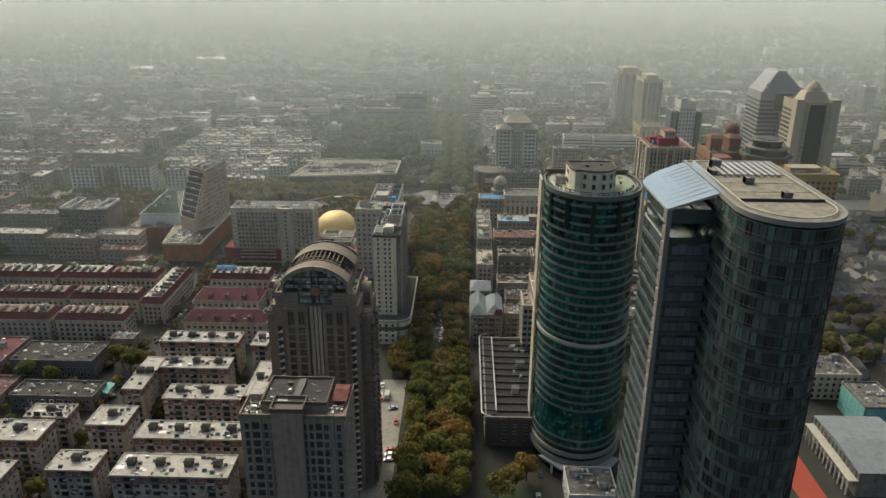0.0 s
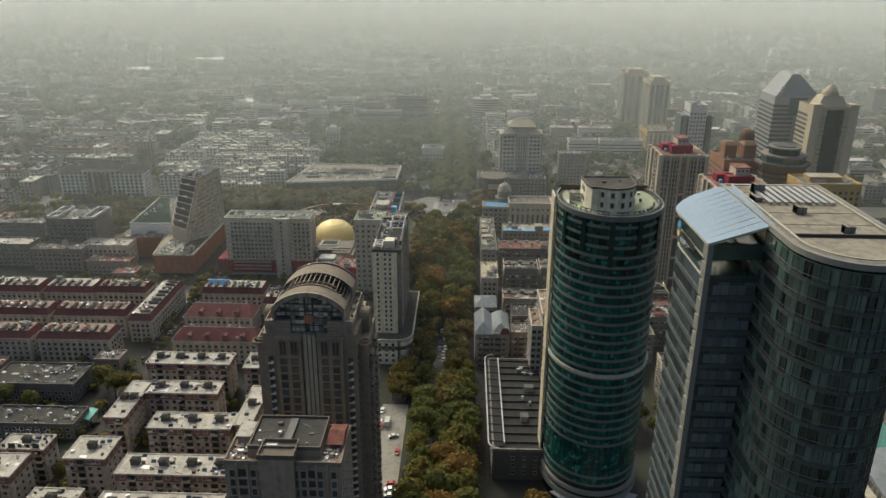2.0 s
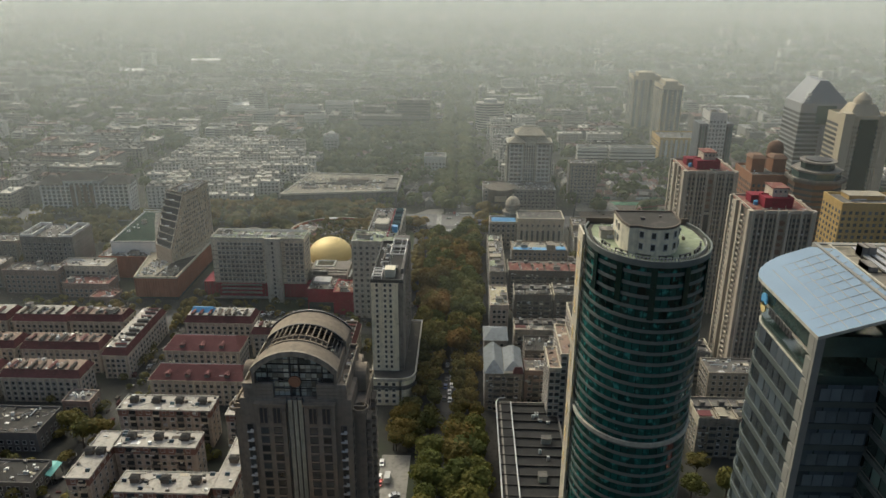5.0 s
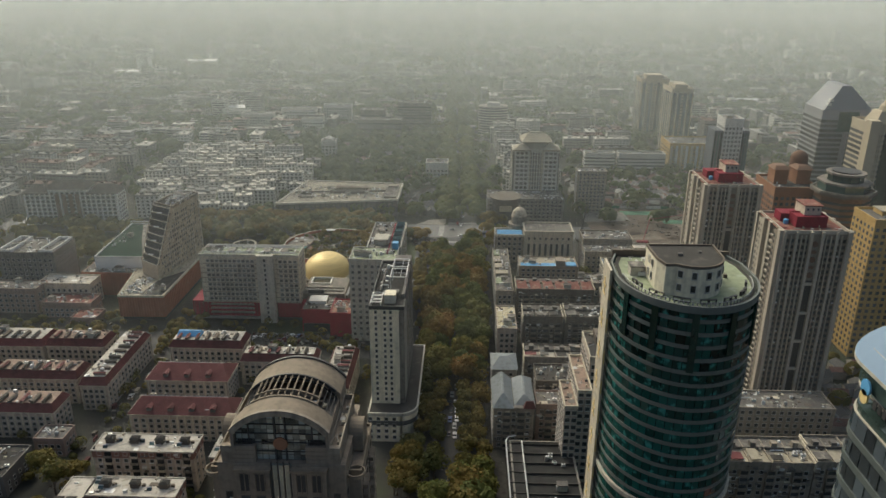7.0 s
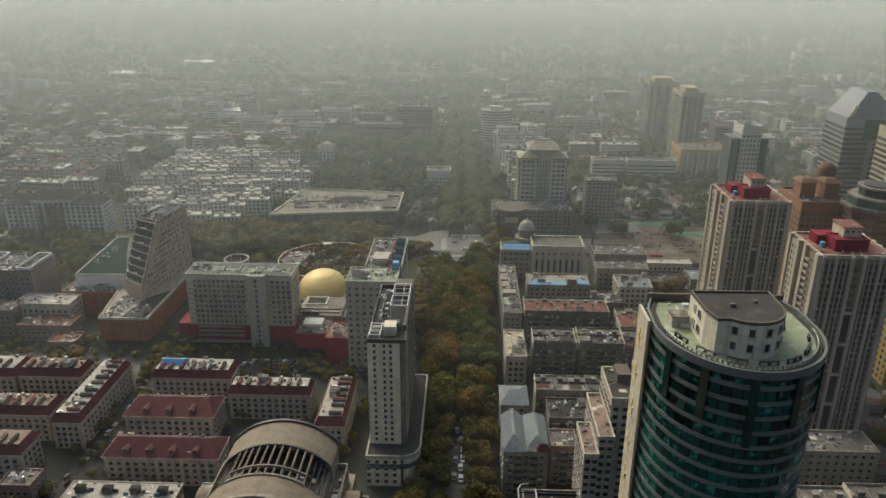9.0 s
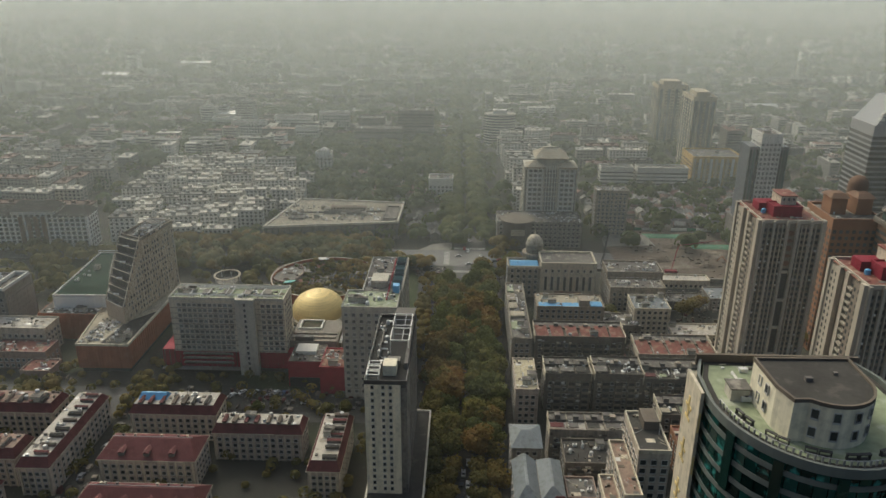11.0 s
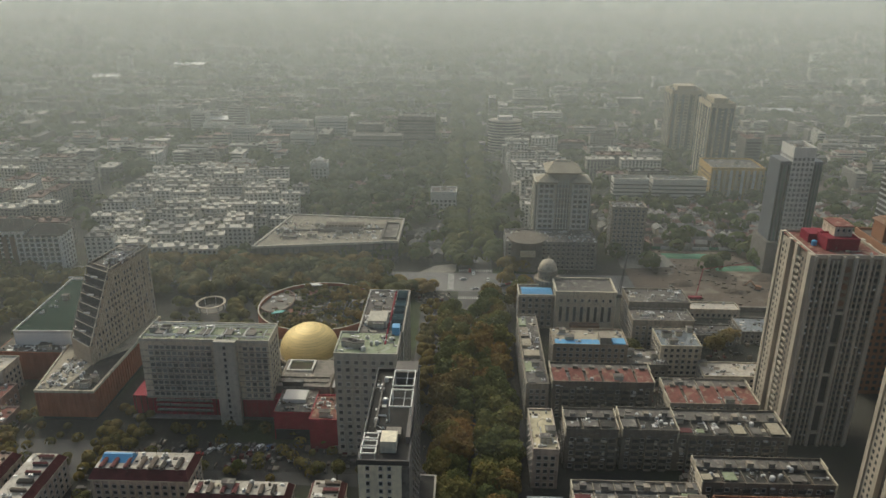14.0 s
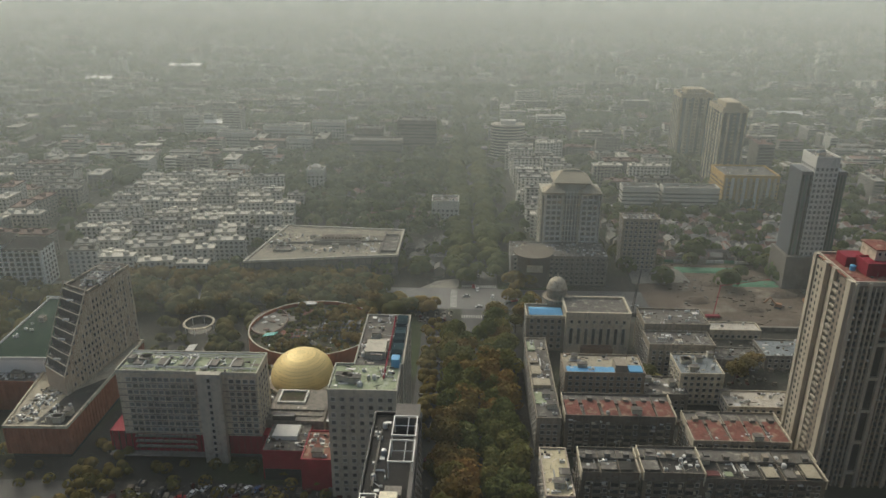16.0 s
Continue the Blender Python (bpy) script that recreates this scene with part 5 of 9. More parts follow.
# ---- slab tower by the avenue ----
st = thing("tower_block", "cream slab tower with steel-framed dark rooftop", "tower", -33.2, 388)
part("wall", Build().box(-7.3, 5.0, -19.4, -8, 0, 59), SLAB_CREAM, st)
part("wall", Build().box(-7.3, 7.2, -8, 32, 0, 59), GREY, st)
part("edge_wall", Build().box(5.0, 7.2, -18.6, -8, 0, 57), GREY, st)
part("roof", Build().box(-7.0, 6.9, -19.0, 31.6, 59, 59.15), ROOF_BLACK, st)
parapet(st, rect(-7.3, 7.2, -19.4, 32), 59, 1.2, 0.4, METAL_DARK)
for c, x in enumerate((-4.6, -0.9, 1.6)):
    for f in range(17):
        part("window", window_mesh(0.95, 1.3, sill=False, mullions=0), None, st, m=pose(x, -19.4, 15.2 + f * 2.6))
for f in range(4):
    for c in range(4):
        part("window", window_mesh(1.4, 1.5), None, st, m=pose(-7 + c * 3.4, -28, 1.6 + f * 3.0))
for y in (1, 13):
    b = Build().ring(rect(-0.5, 6.6, y, y + 10), rect(-0.2, 6.3, y + 0.3, y + 9.7), 64.55, 64.9)
    for x, yy in ((-0.3, y + 0.2), (6.3, y + 0.2), (-0.3, y + 9.7), (6.3, y + 9.7)):
        b.bar((x, yy, 59), (x, yy, 64.5), 0.13)
    b.bar((0, y + 5, 64.7), (6.2, y + 5, 64.7), 0.12).bar((4, y, 64.7), (4, y + 10, 64.7), 0.12)
    part("steel_frame", b, RAIL, st, "pale steel roof frame")
for k in range(3):
    b = Build().ring(rect(-6.8, -2.4, -18 + k * 3.6, -15.2 + k * 3.6), rect(-6.5, -2.7, -17.7 + k * 3.6, -15.5 + k * 3.6), 61.2, 61.5)
    for x in (-6.6, -2.6):
        b.bar((x, -17.8 + k * 3.6, 59), (x, -17.8 + k * 3.6, 61.3), 0.12)
    part("steel_frame", b, RAIL, st)
part("lift_house", Build().box(-1.4, 3.2, -14.5, -9, 59, 63.0), SLAB_CREAM, st, "cream lift house")
part("lift_house", Build().box(-0.5, 4.0, -8.6, -5, 59, 61.6), GREY, st)
part("roof_wall", Build().box(5.6, 6.8, -10, 24, 59.15, 61.6), GREY_DARK, st)
part("pipe_run", Build().bar((-4.2, -4, 60.4), (-4.2, 22, 60.4), 0.3).box(-4.4, -4.0, -4, -3.6, 59.1, 60.4).box(-4.4, -4.0, 21.6, 22, 59.1, 60.4), GREY, st)
part("stair_block", Build().box(-0.5, 6.9, 24, 31.7, 59, 63.4), GREY_DARK, st)
clutter(st, -6.5, -1, -4, 28, 59.15, 7, random.Random(15))
debris(st, -6.5, -1, -8, 30, 59.15, 16, random.Random(97))
pod = [(-7.8, -28), (6.5, -28)] + arc(5.6, -20.5, 7.2, 7.5, -90, 0, 8) + [(12.8, 34), (-7.8, 34)]
part("podium", Build().prism(pod, 0, 13.5), SLAB_CREAM, st, "cream podium with rounded corner")
part("podium_band", Build().ring(offset(pod, 0.3), offset(pod, -0.4), 12.8, 14.3), GREY_PALE, st)
part("podium_roof", Build().prism(offset(pod, -0.4), 13.5, 13.6), ROOF_DARK, st)
part("podium_window_band", Build().ring(offset(pod, 0.08), offset(pod, -0.1), 8.2, 10.4), GLASS_FAR, st)
windows(st, "w", 7.3, 19, 14, 2.6, 17, 12, 1.2, 1.4, singles=False)
b = Build()
for f in range(17):
    for c in range(13):
        b.box(7.2, 7.26, -6 + c * 2.9, -4.6 + c * 2.9, 15.2 + f * 2.6, 16.5 + f * 2.6)
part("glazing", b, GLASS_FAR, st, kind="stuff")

# ---- arch-topped tower ----
at = thing("apartment_tower", "dark brown apartment tower under a great arched vault", "tower", -44.6, 237.5)
AZ, RIM = 79.6, 84.3  # cornice of the shaft, rim of the crown
part("wall", Build().box(-15.5, 15.5, 0, 26.5, 0, AZ), ARCH_STONE, at)
for sx in (-1, 1):
    x0, x1 = sorted((sx * 15.5, sx * 18.6))
    part("side_wing", Build().box(x0, x1, 4, 24, 0, 74.6), ARCH_STONE, at)
    part("wing_rim", Build().ring(rect(x0 - 0.15, x1 + 0.15, 3.8, 24.2), rect(x0 + 0.25, x1 - 0.25, 4.3, 23.7), 74.4, 75.4), WARM_STONE, at)
    x0, x1 = sorted((sx * 2.6, sx * 11.0))
    part("bay", Build().box(x0, x1, -1.4, 0.1, 0, 78.2), ARCH_STONE, at)
    part("bay_cornice", Build().box(x0 - 0.3, x1 + 0.3, -1.8, 0.4, 78.2, 78.9), WARM_STONE, at)
    for k in range(2):  # paired tall windows under the cornice
        xc = sx * (5.0 + 3.7 * k)
        tw = Build()
        for q in (-1.0, 0.15):
            tw.box(xc + q, xc + q + 0.85, -1.46, -1.40, 72.6, 77.4)
        part("tall_window", tw, METAL_DARK, at)
        part("tall_window_frame", Build().box(xc - 0.1, xc + 0.1, -1.62, -1.40, 72.2, 77.7).box(xc - 1.3, xc - 1.08, -1.62, -1.40, 72.2, 77.7).box(xc + 1.06, xc + 1.28, -1.62, -1.40, 72.2, 77.7), ARCH_STONE, at)
    for k in range(4):  # coursed stone shoulders beside the gable
        x0, x1 = sorted((sx * 6.0, sx * 14.2))
        part("stone_course", Build().box(x0, x1, 0.25, 1.6, AZ + k * 1.16, AZ + 1.06 + k * 1.16), ARCH_STONE, at)
    x0, x1 = sorted((sx * 6.6, sx * 10.2))
    lv = Build()
    for k in range(7):
        lv.box(x0 + k * 0.52, x0 + k * 0.52 + 0.24, 1.0, 1.5, RIM - 0.1, RIM + 1.1)
    part("vent_grille", lv, METAL_DARK, at)
    x0, x1 = sorted((sx * 11.6, sx * 14.3))
    part("shoulder_deck", Build().box(x0, x1, 0.3, 24, AZ, RIM - 1.4), ARCH_STONE, at)
    part("shoulder_rim", Build().ring(rect(x0, x1, 0, 24.2), rect(x0 + 0.3, x1 - 0.35, 0.4, 23.8), RIM - 1.6, RIM), CREAM, at, "pale coped shoulder rim")
    debris(at, x0 + 0.5, x1 - 0.5, 1, 22, RIM - 1.4, 16, random.Random(40 + sx))
    x0, x1 = sorted((sx * 14.4, sx * 18.0))
    drum_s = Build()
    k0 = len(drum_s.v)
    prof_s = [(12.2, 75)] + [(16.0 - 3.8 * math.cos(radians(a)), 78.4 + 3.8 * math.sin(radians(a))) for a in range(0, 181, 15)] + [(19.8, 75)]
    n_s = len(prof_s)
    drum_s.v += [(x, y, z) for x in (x0, x1) for y, z in prof_s]
    drum_s.f += [tuple(range(n_s)), tuple(range(2 * n_s - 1, n_s - 1, -1))] + [(i, n_s + i, n_s + (i + 1) % n_s, (i + 1) % n_s) for i in range(n_s)]
    drum_s.m += [0] * (n_s + 2)
    part("shoulder_drum", drum_s, WARM_STONE, at, "rounded stone shoulder drum")
    part("ring_balcony", Build().ring([(sx * 17.4 + 2.4 * math.cos(radians(a)), 3.4 + 2.4 * math.sin(radians(a))) for a in range(0, 360, 24)], [(sx * 17.4 + 2.1 * math.cos(radians(a)), 3.4 + 2.1 * math.sin(radians(a))) for a in range(0, 360, 24)], 74.6, 75.6), WARM_STONE, at)
part("crown_core", Build().box(-11.4, 11.4, 2.6, 26, AZ, 87.0), ARCH_STONE, at)
part("glass_strip", Build().box(-2.5, 2.5, -0.5, 0.2, 0, AZ), GABLE_GLASS, at, "dull glass centre strip")
for x in (-2.2, -0.7, 0.7, 2.2):
    part("strip_mullion", Build().box(x - 0.12, x + 0.12, -0.75, -0.5, 0, AZ + 1), METAL_DARK, at)
for f in range(24):
    z = 1.4 + f * 2.95
    for x in (-8.7, -5.0, 5.0, 8.7):
        part("window", window_mesh(2.1, 1.9, sill=False, frame=FRAME_DARK), None, at, m=pose(x, -1.4, z))
    for x in (-13.2, 13.2):
        part("window", window_mesh(1.5, 1.9, sill=False, frame=FRAME_DARK), None, at, m=pose(x, 0, z))
        part("window_cage", Build().box(x - 0.9, x + 0.9, -0.7, -0.1, z - 0.45, z - 0.2).box(x + 0.1, x + 0.9, -0.6, -0.2, z - 0.2, z + 0.45), RAIL, at)
    if f % 2 == 0:
        part("floor_line", Build().box(-15.6, 15.6, -0.12, 0, z - 0.75, z - 0.55), WARM_STONE, at)
    for y in (5.5, 16.5):
        part("balcony", Build().box(18.6, 19.9, y, y + 5, z - 0.5, z + 0.5), TAUPE, at)
windows(at, "w", 18.6, 10, 1, 2.95, 24, 5, 1.6, 1.7, singles=False, dy=14)
eb = Build()
for f in range(24):
    for c in range(5):
        eb.box(18.6, 18.66, 5.2 + c * 3.8, 7.2 + c * 3.8, 1.8 + f * 2.95, 3.6 + f * 2.95)
    eb.box(15.5, 15.56, 1.0, 2.6, 1.8 + f * 2.95, 3.6 + f * 2.95)
part("glazing", eb, GLASS_FAR, at, kind="stuff")
VC, VR = 79.0, 14.0  # centre height and inner radius of the vault


def under_vault(x):
    return VC + math.sqrt(max(0.5, VR * VR - x * x))


archf = [(-10.9, AZ)] + [(-10.9 + 1.09 * i, under_vault(-10.9 + 1.09 * i) - 0.1) for i in range(21)] + [(10.9, AZ)]
bb = Build()
k = len(archf)
bb.v += [(x, 1.7, z) for x, z in archf] + [(x, 2.5, z) for x, z in archf]
bb.f += [tuple(range(k)), tuple(range(2 * k - 1, k - 1, -1))] + [((i + 1) % k, i, k + i, k + (i + 1) % k) for i in range(k)]
bb.m += [0] * (k + 2)
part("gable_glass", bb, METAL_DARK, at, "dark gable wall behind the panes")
pb = Build()
for i in range(14):
    for j in range(10):
        x0, x1, z0 = -10.7 + i * 1.53, -10.7 + (i + 1) * 1.53 - 0.14, AZ + 0.2 + j * 1.42
        zt = min(z0 + 1.28, under_vault(max(abs(x0), abs(x1))) - 0.3)
        if zt - z0 > 0.3:
            ty = 0.05 * math.sin(i * 7.1 + j * 3.7)
            pb.quad([(x0, 1.55 - ty, z0), (x1, 1.55 - ty, z0), (x1, 1.55 + ty, zt), (x0, 1.55 + ty, zt)])
part("gable_panes", pb, GABLE_GLASS, at, "gable panes with pale reflections put into their colour", kind="stuff")
for x in (-7.6, -1.2, 1.2, 7.6):
    part("gable_mullion", Build().box(x - 0.16, x + 0.16, 1.2, 1.6, AZ, under_vault(x)), METAL_DARK, at)
for k in range(5):
    z = AZ + 2.4 + k * 2.5
    w = 10.8 if z < 87.8 else math.sqrt(max(1.0, VR * VR - (z - VC) ** 2)) - 0.2
    part("gable_bar", Build().box(-w, w, 1.3, 1.6, z, z + 0.18), METAL_DARK, at)
part("gable_disc", Build().revolve([(1.75, 0), (1.75, 0.3)], 0, 0, 20).revolve([(1.2, 0.3), (1.2, 0.4)], 0, 0, 20), ORANGE, at, "round orange-gold disc", m=pose(0, 1.2, RIM + 0.2, 90))


def vault(y0, y1, r0, r1, a0=38, a1=142, n=24):
    """A curved band of the vault between two radii and two depths."""
    v = Build()
    for i in range(n + 1):
        g = radians(a0 + (a1 - a0) * i / n)
        v.v += [(r * math.cos(g), y, VC + r * math.sin(g)) for r, y in ((r0, y0), (r1, y0), (r1, y1), (r0, y1))]
    for i in range(n):
        for c in range(4):
            d = (c + 1) % 4
            v.f.append((4 * i + c, 4 * i + d, 4 * i + 4 + d, 4 * i + 4 + c))
    v.f += [(3, 2, 1, 0), (4 * n, 4 * n + 1, 4 * n + 2, 4 * n + 3)]
    v.m += [0] * len(v.f)
    return v


part("vault_rib", vault(0.2, 6.6, VR, VR + 1.1), WARM_STONE, at, "broad front arch")
part("vault_edge", vault(-0.1, 0.7, VR - 0.2, VR + 1.35), CREAM, at, "pale moulded arch edge")
part("vault_rib", vault(17.5, 26.8, VR, VR + 1.1), WARM_STONE, at, "broad rear arch")
part("vault_edge", vault(25.6, 26.4, VR + 1.1, VR + 1.5), METAL_DARK, at)
# Lining coloured dark to imitate the shade inside the vault.
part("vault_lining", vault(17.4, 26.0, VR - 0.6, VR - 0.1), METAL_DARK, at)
part("vault_rail", vault(6.6, 7.1, VR + 0.5, VR + 1.4, 58, 122), WARM_STONE, at)
part("vault_rail", vault(9.6, 10.0, VR + 0.6, VR + 1.3, 58, 122), WARM_STONE, at)
part("vault_rail", vault(17.0, 17.5, VR + 0.5, VR + 1.2, 44, 136), METAL_DARK, at)
for i in range(11):
    g = radians(58 + 64 * i / 10)
    rr_v = VR + 0.9
    part("vault_slat", Build().bar((rr_v * math.cos(g), 6.8, VC + rr_v * math.sin(g)), (rr_v * math.cos(g), 17.3, VC + rr_v * math.sin(g)), 0.24), WARM_STONE, at)
for i in range(3):
    for s_ in (-1, 1):
        g = radians(90 + s_ * (38 + 5 * i))
        part("vault_slat", Build().bar(((VR + 0.4) * math.cos(g), 6.6, VC + (VR + 0.4) * math.sin(g)), ((VR + 0.4) * math.cos(g), 17.4, VC + (VR + 0.4) * math.sin(g)), 0.16), METAL_DARK, at)
for sx in (-1, 1):
    x0, x1 = sorted((sx * 11.0, sx * 11.7))
    part("vault_foot", Build().box(x0, x1, 0.2, 6.6, RIM - 1.4, 88.0).box(x0, x1, 17.5, 26.8, RIM - 1.4, 88.0), ARCH_STONE, at)
# Floor below the slats is dark in colour for the vault's inner shade.
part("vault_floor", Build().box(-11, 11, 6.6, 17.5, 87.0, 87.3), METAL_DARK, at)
debris(at, -9, 9, 7.2, 17, 87.3, 40, random.Random(45))
part("rear_wall", Build().box(-11, 11, 25.0, 26.0, 87.0, 88.5).prism(rect(-9, 9, 25.0, 26.0), 88.5, 91.5), ARCH_STONE, at)

# ---- near tower with roof garden sheds ----
fg = thing("apartment_tower", "taupe apartment tower with flat roofs and terraces", "tower", -43.2, 189.5)
part("wall", Build().box(-16, 16, 0, 18, 0, 64.6), FG_STONE, fg)
part("shaft", Build().box(-6, 3.4, -1.6, 1, 0, 67.6), FG_STONE, fg, "plain projecting lift shaft")
part("upper_wall", Build().box(-10, 10, 3, 18, 64.6, 67.6), FG_STONE, fg)
part("roof", Build().box(-9.6, 9.6, 3.4, 17.6, 67.6, 67.75), ROOF_DARK, fg)
parapet(fg, rect(-10, 10, 3, 18), 67.6, 0.8, 0.35, BROWN_GREY)
part("shaft_roof", Build().ring(rect(-6.3, 3.7, -1.9, 6), rect(-5.9, 3.3, -1.5, 5.6), 67.4, 68.8).box(-6, 3.4, -1.6, 5.8, 67.6, 67.8), BROWN_GREY, fg)
part("roof_slot", Build().box(-0.8, 1.4, 6, 16.5, 67.8, 68.5), METAL_DARK, fg)
part("terrace", Build().box(-15.7, -10, 0.3, 17.7, 64.6, 64.7), TERRACE, fg, "worn pinkish roof terrace")
part("terrace", Build().box(10, 15.7, 0.3, 17.7, 64.6, 64.7), TERRACE, fg, "worn pinkish roof terrace")
parapet(fg, rect(-16, 16, 0, 18), 64.6, 1.0, 0.3, WARM_STONE)
part("terrace_shed", Build().box(-14.8, -11, 9, 16, 64.7, 67).box(-15, -10.8, 8.8, 16.2, 67, 67.2, 1), [CREAM, ROOF_WHITE], fg)
part("terrace_roof", Build().prism(rect(11, 15.6, 7, 17), 66.4, 67.8, 0, poly_top=rect(11, 15.6, 11.5, 12.5)), ROOF_REDP, fg, "small tiled pitched roof")
for px in (11.2, 15.1):
    for py in (7.2, 16.4):
        part("terrace_post", Build().box(px, px + 0.3, py, py + 0.3, 64.6, 66.5), FG_STONE, fg)
for f in range(20):
    z = 2.6 + f * 3.05
    for x in (-14, -8.2, 5.6, 10.2, 14):
        part("window", window_mesh(1.4, 2.3, sill=False), None, fg, m=pose(x, 0, z - 0.3))
    # Loggias and slits are flat panels, recess shade put into their dark colour.
    for x in (-11.2, 7.9):
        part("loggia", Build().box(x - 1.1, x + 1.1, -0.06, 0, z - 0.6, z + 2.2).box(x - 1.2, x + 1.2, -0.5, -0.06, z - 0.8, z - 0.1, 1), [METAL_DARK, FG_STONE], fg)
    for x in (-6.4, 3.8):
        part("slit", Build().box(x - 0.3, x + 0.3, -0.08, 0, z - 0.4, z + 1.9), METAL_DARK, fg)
    if f % 4 == 1:
        part("string_course", Build().box(-16.2, 16.2, -0.3, 0, z - 1.2, z - 0.8), GREY, fg)
windows(fg, "e", 16, 9, 1, 3.05, 20, 4, 1.3, 1.6, singles=False, dy=9)
windows(fg, "w", 16, 9, 1, 3.05, 20, 4, 1.3, 1.6, singles=False, dy=9)
for k in range(3):
    part("roof_joint", Build().box(-9.5, 9.5, 6.5 + k * 3.6, 6.6 + k * 3.6, 67.75, 67.8), METAL_DARK, fg)
debris(fg, -9, 9, 4, 17, 67.75, 14, random.Random(16))
debris(fg, -15.4, -10.5, 0.6, 8.5, 64.7, 40, random.Random(17))
debris(fg, 10.4, 15.4, 0.6, 6.8, 64.7, 26, random.Random(18))
for x in (-12.6, -9.7, 6.7, 9.2, 12.2):
    part("pier", Build().box(x - 0.28, x + 0.28, -0.45, 0, 0, 64.6), FG_STONE, fg)

# ---- rust-red hall with the stepped tower ----
rh = thing("theatre_hall", "rust-red panelled hall with cluttered pale roof", "building", -190, 500)
hall = [(-8.5, -29), (17.5, -28.5), (18, 46), (-20, 46)]
part("wall", Build().prism(hall, 2.5, 15.2), RUST, rh)
part("shopfront", Build().prism(offset(hall, -1.2), 0, 2.5), METAL_DARK, rh)
part("roof", Build().prism(offset(hall, -0.6), 15.2, 15.4), ROOF_CREAM, rh)
part("roof_dark", Build().prism([(3, -27), (16, -27), (16.5, 10), (6, -3)], 15.4, 15.5), ROOF_DARK, rh)
parapet(rh, hall, 15.2, 0.8, 0.5, CREAM_PALE, 0.2)
for k in range(17):
    u = k / 17
    part("panel_rib", Build().box(-8.4 + 25.8 * u - 0.08, -8.4 + 25.8 * u + 0.08, -29.25 + 0.5 * u, -28.8 + 0.5 * u, 2.6, 15), RUST, rh)
for k in range(30):
    y = -28 + k * 2.44
    part("panel_rib", Build().box(17.55 + 0.5 * k / 30, 17.85 + 0.5 * k / 30, y - 0.07, y + 0.07, 2.6, 15), RUST, rh)
clutter(rh, -8, 2, -27, -2, 15.4, 22, random.Random(20))
clutter(rh, 4, 15, -26, -12, 15.5, 8, random.Random(21))
debris(rh, -8, 3, -27, 0, 15.4, 110, random.Random(99))
debris(rh, 5, 15.5, -26, -14, 15.5, 30, random.Random(90))

stp = thing("stepped_tower", "cream tower with terraces that step down to the hall", "tower", -190, 500, 15.6)
f0, f1, b1, b0 = (-7.0, 3.5), (6.5, -6.0), (15.5, 48), (2.0, 52)
steps = 9
for k in range(steps):
    u0, u1 = k / steps * 0.42, (k + 1) / steps * 0.42
    z = 5.5 + 33 * (k + 1) / steps
    p = lambda a, b, u: (a[0] + (b[0] - a[0]) * u, a[1] + (b[1] - a[1]) * u)
    poly = [p(f0, b0, u0), p(f1, b1, u0), p(f1, b1, u1), p(f0, b0, u1)]
    stair = Build().prism(poly, 0, z, 0, 1)
    # Risers get a dark colour that stands for the shaded terrace voids.
    stair.m[2] = 2 if k else 0
    part("step", stair, [STRIPE_BROWN, ROOF_GREY, GREY_DARK], stp)
    part("step_rim", Build().bar((*p(f0, b0, u0 + 0.003), z + 0.15), (*p(f1, b1, u0 + 0.003), z + 0.1), 0.28), CREAM_PALE, stp)
    for e0, e1, mm in ((f1, b1, CREAM_PALE), (f0, b0, CREAM)):
        part("step_cheek", Build().bar((*p(e0, e1, u0), z - 0.2), (*p(e0, e1, u1), z + 33 / steps - 0.4), 0.3), mm, stp)
    if k % 2:
        c0 = p(f0, f1, 0.45)
        c0 = (c0[0] + (b0[0] - f0[0]) * (u0 + u1) / 2, c0[1] + (b0[1] - f0[1]) * (u0 + u1) / 2)
        part("air_unit", Build().box(c0[0] - 1.4, c0[0] + 1.4, c0[1] - 0.4, c0[1] + 0.4, z, z + 0.8), RAIL, stp)
p = lambda a, b, u: (a[0] + (b[0] - a[0]) * u, a[1] + (b[1] - a[1]) * u)
main = [p(f0, b0, 0.42), p(f1, b1, 0.42), b1, b0]
part("wall", Build().prism(main, 0, 38.5), STRIPE_BROWN, stp)
part("roof", Build().prism(offset(main, -0.4), 38.5, 38.7), ROOF_DARK, stp)
parapet(stp, main, 38.5, 1.2, 0.4, CREAM)
ang = math.degrees(math.atan2(b1[1] - f1[1], b1[0] - f1[0]))
rw = random.Random(25)
for k in range(44):
    u = (k + 0.5) / 44
    x, y = p(f1, b1, u)
    top = 38 if u > 0.42 else 5 + 33 * u / 0.42
    part("fin", Build().box(-0.34, 0.34, -0.12, 0.1, 0, top - 0.5), CREAM_PALE, stp, m=pose(x, y, 0, 0, 0, ang))
    if k % 2 == 0 and rw.random() < 0.85:
        for f in range(int((top - 3) / 3.1)):
            if rw.random() < 0.72:
                part("window", window_mesh(0.9, 1.6, sill=False, mullions=0), None, stp, m=pose(x, y, 1.8 + f * 3.1, 0, 0, ang) @ Matrix.Translation((0, -0.1, 0)))
debris(stp, 3, 14, 24, 47, 38.7, 160, random.Random(98))
for k in range(7):  # white steel frames and ducts on the roof
    y = 25.5 + k * 3.2
    fr = Build()
    for xx in (3.5, 12.5):
        fr.bar((xx, y, 38.7), (xx, y, 41.2), 0.12)
    fr.bar((3.5, y, 41.2), (12.5, y, 41.2), 0.16)
    part("roof_frame", fr, RAIL, stp, "pale steel roof frame")
